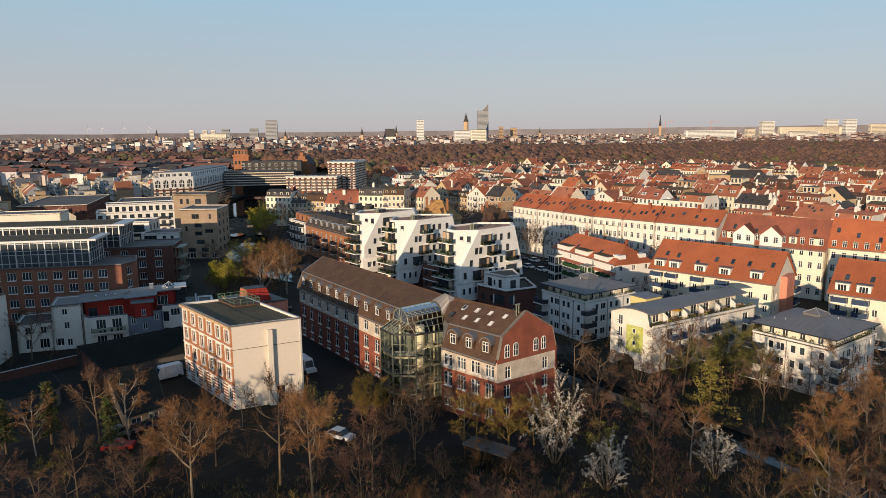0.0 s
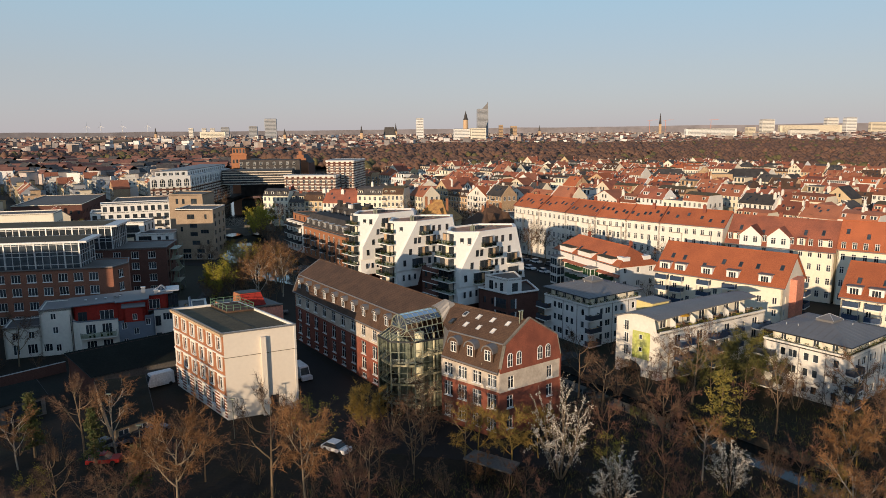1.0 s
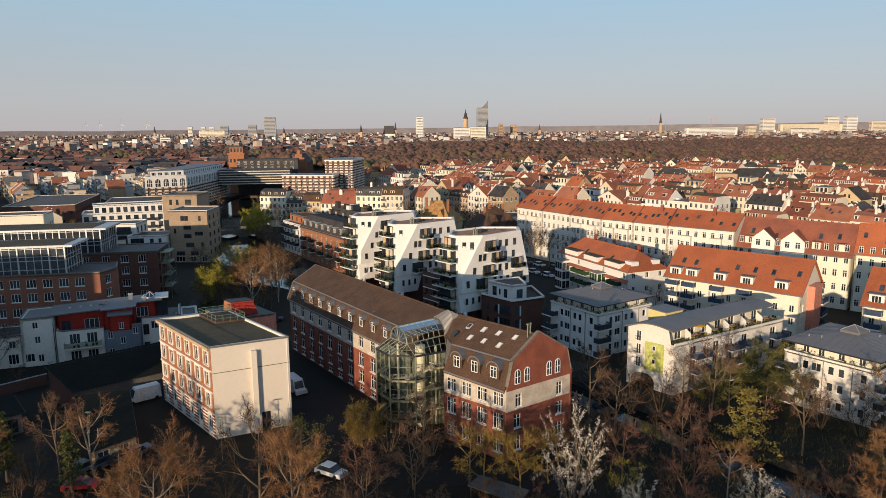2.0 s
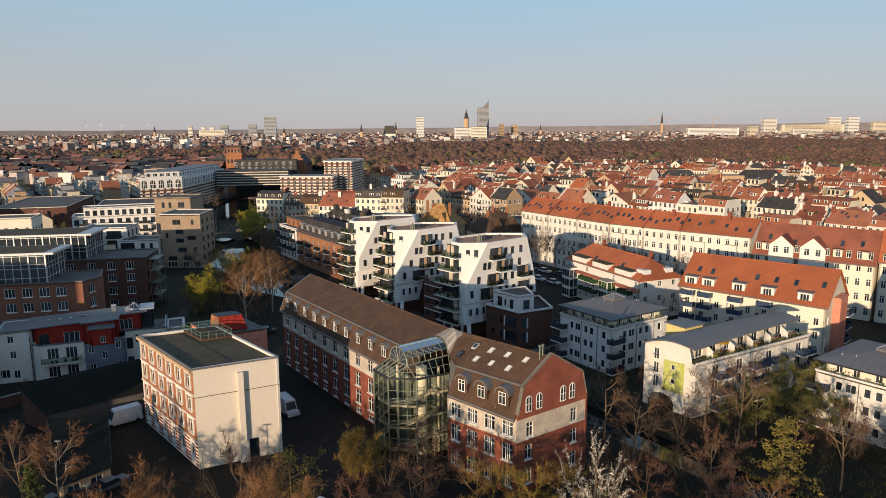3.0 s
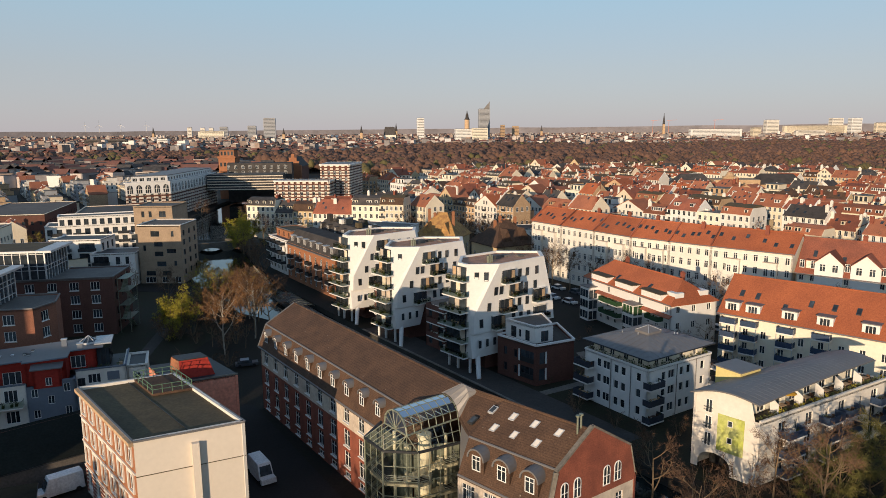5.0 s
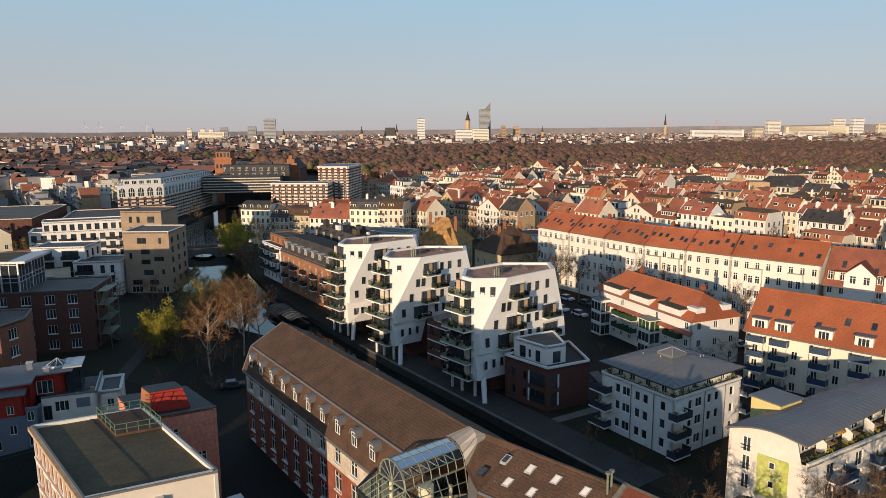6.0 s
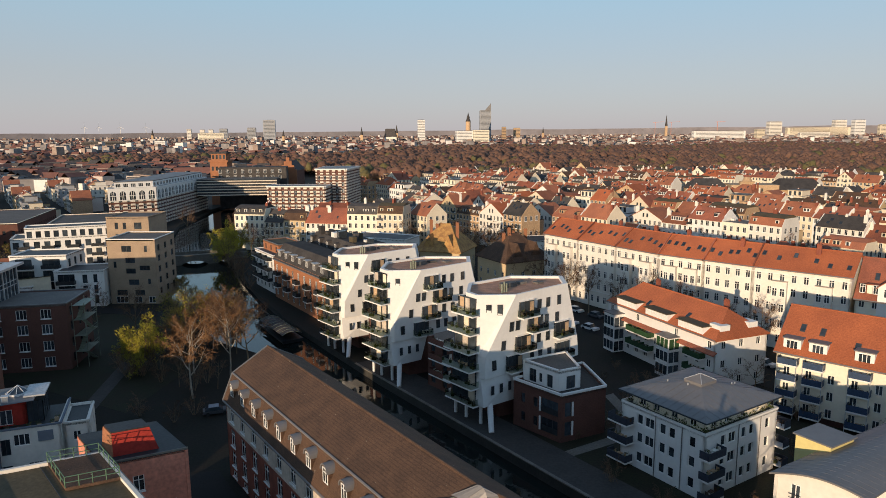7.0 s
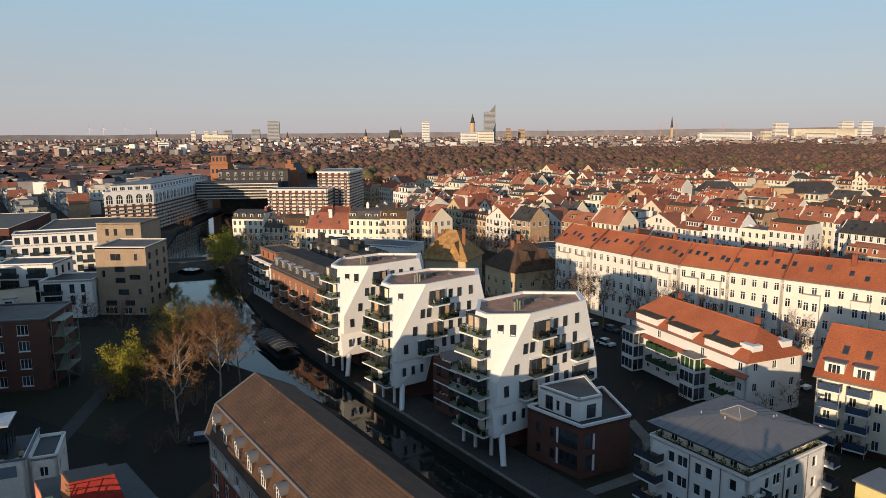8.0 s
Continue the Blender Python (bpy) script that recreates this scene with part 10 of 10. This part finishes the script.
# low brush and dead stalks over the whole park floor
brush = Mesh()
for _ in range(6500):
    x, y = TR.uniform(-75, 84), TR.uniform(66, 112)
    if not off_canal(x, y, 3.6) or (y > 85 + .2 * x and x < 20) or (-62 < x < -32 and y > 80) or (x > 36 and y > 108):
        continue
    hgt = TR.uniform(.25, 1.0)
    for _ in range(9):
        b = Vector((x + TR.gauss(0, .5), y + TR.gauss(0, .5), 0))
        t = b + Vector((TR.gauss(0, .35), TR.gauss(0, .35), hgt * TR.uniform(.5, 1.1)))
        w = Vector((TR.uniform(-1, 1), TR.uniform(-1, 1), 0)) * .05
        brush.face([b - w, b + w, t], TR.choice((0, 0, 1)))
single("undergrowth", brush, [M["brush"], M["willow"]], "low brown brush and dead stalks on the park floor", "undergrowth", kind="stuff")
# yards and back gardens of the quarter
for i in range(75):
    x, y = pq(TR.uniform(-420, 90), TR.choice((190, 192, 222, 252, 256, 284, 318, 322, 350, 385, 390)) + TR.uniform(-3, 3))
    if in_view(x, y) and free(x, y, 2) and right_of_canal(x, y) > 20:
        plant(TR.choice(YARD), x, y, TR.uniform(.8, 1.15))
for i in range(45):
    x, y = TR.uniform(-330, -110), TR.uniform(200, 560)
    if in_view(x, y) and right_of_canal(x, y) < -16 and free(x, y, 0):
        plant(TR.choice(YARD + BUDS[:1]), x, y, TR.uniform(.8, 1.1))
# shrubs in the gardens between the apartment houses
for x, y, s in ((21.5, 159.5, .35), (23.2, 161.2, .4), (20.0, 158.2, .3), (29.5, 176, .35), (31.0, 178.5, .4), (33.5, 180.5, .4), (29.2, 186.5, .35), (26.0, 181.0, .3), (36.5, 183.0, .35), (16.5, 155.6, .3)):
    plant(THICK[int(x * 3) % 2], x, y, s)
# dense bare trees between the old villas and the tenement rows
for x, y, s in ((-40, 360, 1.2), (-34, 352, 1.15), (-29, 341, 1.25), (-22, 334, 1.2), (-16, 340, 1.1), (-10, 332, 1.2), (-3, 326, 1.0), (4, 322, 1.1), (11, 318, 1.0), (18, 314, 1.1), (-24, 322, 1.1), (-33, 333, 1.2), (-16, 318, 1.0),
                (27, 309, 1.0), (36, 316, 1.0), (43, 309, 1.1), (48, 292, 1.1), (46, 280, 1.0), (40, 272, .9), (4, 300, .9), (-27, 347, 1.2), (-38, 376, 1.2), (-34, 388, 1.2), (-43, 398, 1.2), (33, 266, .8), (-6, 312, .9)):
    plant(THICK[int(x * 7 + y) % 2], x, y, s * 1.9)
for i in range(14):
    x, y = TR.uniform(-72, -40), TR.uniform(470, 600)
    plant(TR.choice(YARD), x, y, TR.uniform(1.0, 1.3))
for k in (*BARE, *PALE, *RUSTY, *YARD, *THICK, BIRCH, ORANGE, *BLOOM, *BUDS, *LEAFY, *GOLD, WILLOW, PINE, SPRUCE):
    # the first of each kind stands in the park behind the camera's start
    x, y = TR.uniform(-50, 50), TR.uniform(-60, 0)
    k.matrix_basis = pose(x, y, 0, 0, 0, TR.uniform(0, 360))


# ---- vehicles ----
def vehicle(x, y, rz, m, van=False, label=""):
    h = thing("van" if van else "car", label, "van" if van else "car", (x, y, 0), group="parked vehicles")
    T = pose(x, y, 0, 0, 0, rz)
    L, W_, Hh = (5.6, 2.0, 2.5) if van else (4.3, 1.75, 1.45)
    def P(a, b, c):
        return tuple(T @ Vector((a, b, c)))
    body = Mesh()
    ring = [(-L / 2, -W_ / 2), (L / 2, -W_ / 2), (L / 2, W_ / 2), (-L / 2, W_ / 2)]
    hb = .95 if van else .82
    body.hexa([P(*p, .3) for p in ring], [P(p[0] * .98, p[1] * .97, hb) for p in ring])
    part("body", body, m, h)
    cab = Mesh()
    a0, a1 = (-L / 2 + .05, L / 2 - 1.0) if van else (-L / 2 + .35, L / 2 - 1.15)
    t0, t1 = (-L / 2 + .1, L / 2 - 1.6) if van else (-L / 2 + .95, L / 2 - 1.75)
    lo = [(a0, -W_ / 2 * .96), (a1, -W_ / 2 * .96), (a1, W_ / 2 * .96), (a0, W_ / 2 * .96)]
    hi = [(t0, -W_ / 2 * .85), (t1, -W_ / 2 * .85), (t1, W_ / 2 * .85), (t0, W_ / 2 * .85)]
    cab.hexa([P(*p, hb) for p in lo], [P(*p, Hh - .06) for p in hi])
    part("cabin", cab, m if van else M["pane"], h)
    part("roof", Mesh().hexa([P(*p, Hh - .06) for p in hi], [P(p[0] * .97, p[1] * .94, Hh) for p in hi]), m, h)
    if van:
        ws = Mesh()
        ws.face([P(a1 + .02, -.8, hb + .1), P(a1 + .02, .8, hb + .1), P(t1 + .16, .72, Hh - .3), P(t1 + .16, -.72, Hh - .3)])
        part("windscreen", ws, M["pane"], h)
    for a in (-L / 2 + .8, L / 2 - .85):
        for b in (-W_ / 2, W_ / 2):
            part("wheel", Mesh().bar(P(a, b - .1, .32), P(a, b + .1, .32), .32, sides=12), M["tyre"], h)
    return h


vehicle(-25.8, 121.6, -54, M["carw"], True, "white delivery van in the courtyard")
vehicle(-50.4, 117.4, 223, M["carw"], True, "white van beside the dark shed")
vehicle(-12.6, 104.0, -54, M["cars"], False, "dark car beside the glass stair tower")
vehicle(-14.4, 92.5, -30, M["carw"], False, "white car under the bare trees")
vehicle(-45.4, 89.0, 10, M["carr"], False, "red car in the yard")
for i, (x, y) in enumerate(((-47.4, 93.6), (-45.6, 95.2), (-44.0, 96.6), (-42.4, 98.0))):
    vehicle(x, y, 60, M["cars"], False, "grey car parked in the yard")
vehicle(-40.9, 165.0, 20, M["cars"], False, "dark car beside the lawn")
for i in range(20):
    x, y = pq(-205 + i * 6.2 + TR.uniform(-.6, .6), 158.6)
    if TR.random() < .85:
        vehicle(x, y, -54, TR.choice((M["carw"], M["cars"], M["cars"], M["carr"])), False, "car parked along the residential street")
    x, y = pq(-205 + i * 6.2 + TR.uniform(-.6, .6), 149.6)
    if TR.random() < .7:
        vehicle(x, y, -54, TR.choice((M["carw"], M["cars"], M["cars"])), False, "car parked along the residential street")

# open garden pavilion roof and a lamp post
h = thing("garden_pavilion", "low garden pavilion with grey felt roof", "pavilion", (6.5, 83.5, 0))
part("roof", Mesh().prism([(3.2, 85.2), (9.0, 81.2), (10.4, 84.0), (4.8, 87.6)], 2.5, 2.7), M["flat"], h)
for x, y in ((3.6, 85.3), (8.9, 81.7), (10.0, 84.0), (5.0, 87.2)):
    part("post", Mesh().bar((x, y, 0), (x, y, 2.5), .1), M["tileb"], h)
for x, y in ((-49.0, 98.4), (-39.5, 87.5), (-30, 96.5)):
    h = thing("street_lamp", "slim grey street lamp in the yard", "street lamp", (x, y, 0), group="street lamps")
    part("post", Mesh().bar((x, y, 0), (x, y, 6), .045, sides=6), M["galv"], h)
    part("head", Mesh().box((x, y, 6), (.7, .25, .15)), M["galv"], h)
# quay rail
h = thing("quay_wall_rail", "low pale stone coping along the quay", "coping", (*pq(-130, 94.5), 0))
part("coping", Mesh().box((*pq(-129, 94.55), .0), (74, .5, .16), A), M["stone"], h)

# covered pontoon moored at the quay
h = thing("pontoon", "dark covered pontoon with arched ribs moored at the quay", "boat", (-43.5, 214, WATER_Z))
pd, pn = Vector((-.55, .835)), Vector((.835, .55))
def on_pontoon(s, w, z):
    v = Vector((-43.0, 214.5)) + pd * s + pn * w
    return (v.x, v.y, z)
part("hull", Mesh().hexa([on_pontoon(s, w, WATER_Z - .1) for s, w in ((-8, -2.1), (8, -2.1), (8, 2.1), (-8, 2.1))], [on_pontoon(s, w, WATER_Z + .8) for s, w in ((-8.4, -2.5), (8.4, -2.5), (8.4, 2.5), (-8.4, 2.5))]), M["dark"], h)
for i in range(9):
    rib = Mesh()
    for k in range(5):
        rib.bar(on_pontoon(-8 + 2 * i, -2.3 + .92 * k, WATER_Z + .8 + 1.9 * math.sin(math.pi * (.22 + .56 * k / 5))), on_pontoon(-8 + 2 * i, -2.3 + .92 * (k + 1), WATER_Z + .8 + 1.9 * math.sin(math.pi * (.22 + .56 * (k + 1) / 5))), .06)
    part("rib", rib, M["galv"], h)
can = Mesh()
for k in range(5):
    za, zb = (WATER_Z + .72 + 1.9 * math.sin(math.pi * (.22 + .56 * j / 5)) for j in (k, k + 1))
    can.face([on_pontoon(-8, -2.3 + .92 * k, za), on_pontoon(8, -2.3 + .92 * k, za), on_pontoon(8, -2.3 + .92 * (k + 1), zb), on_pontoon(-8, -2.3 + .92 * (k + 1), zb)])
part("canopy", can, M["slate"], h)
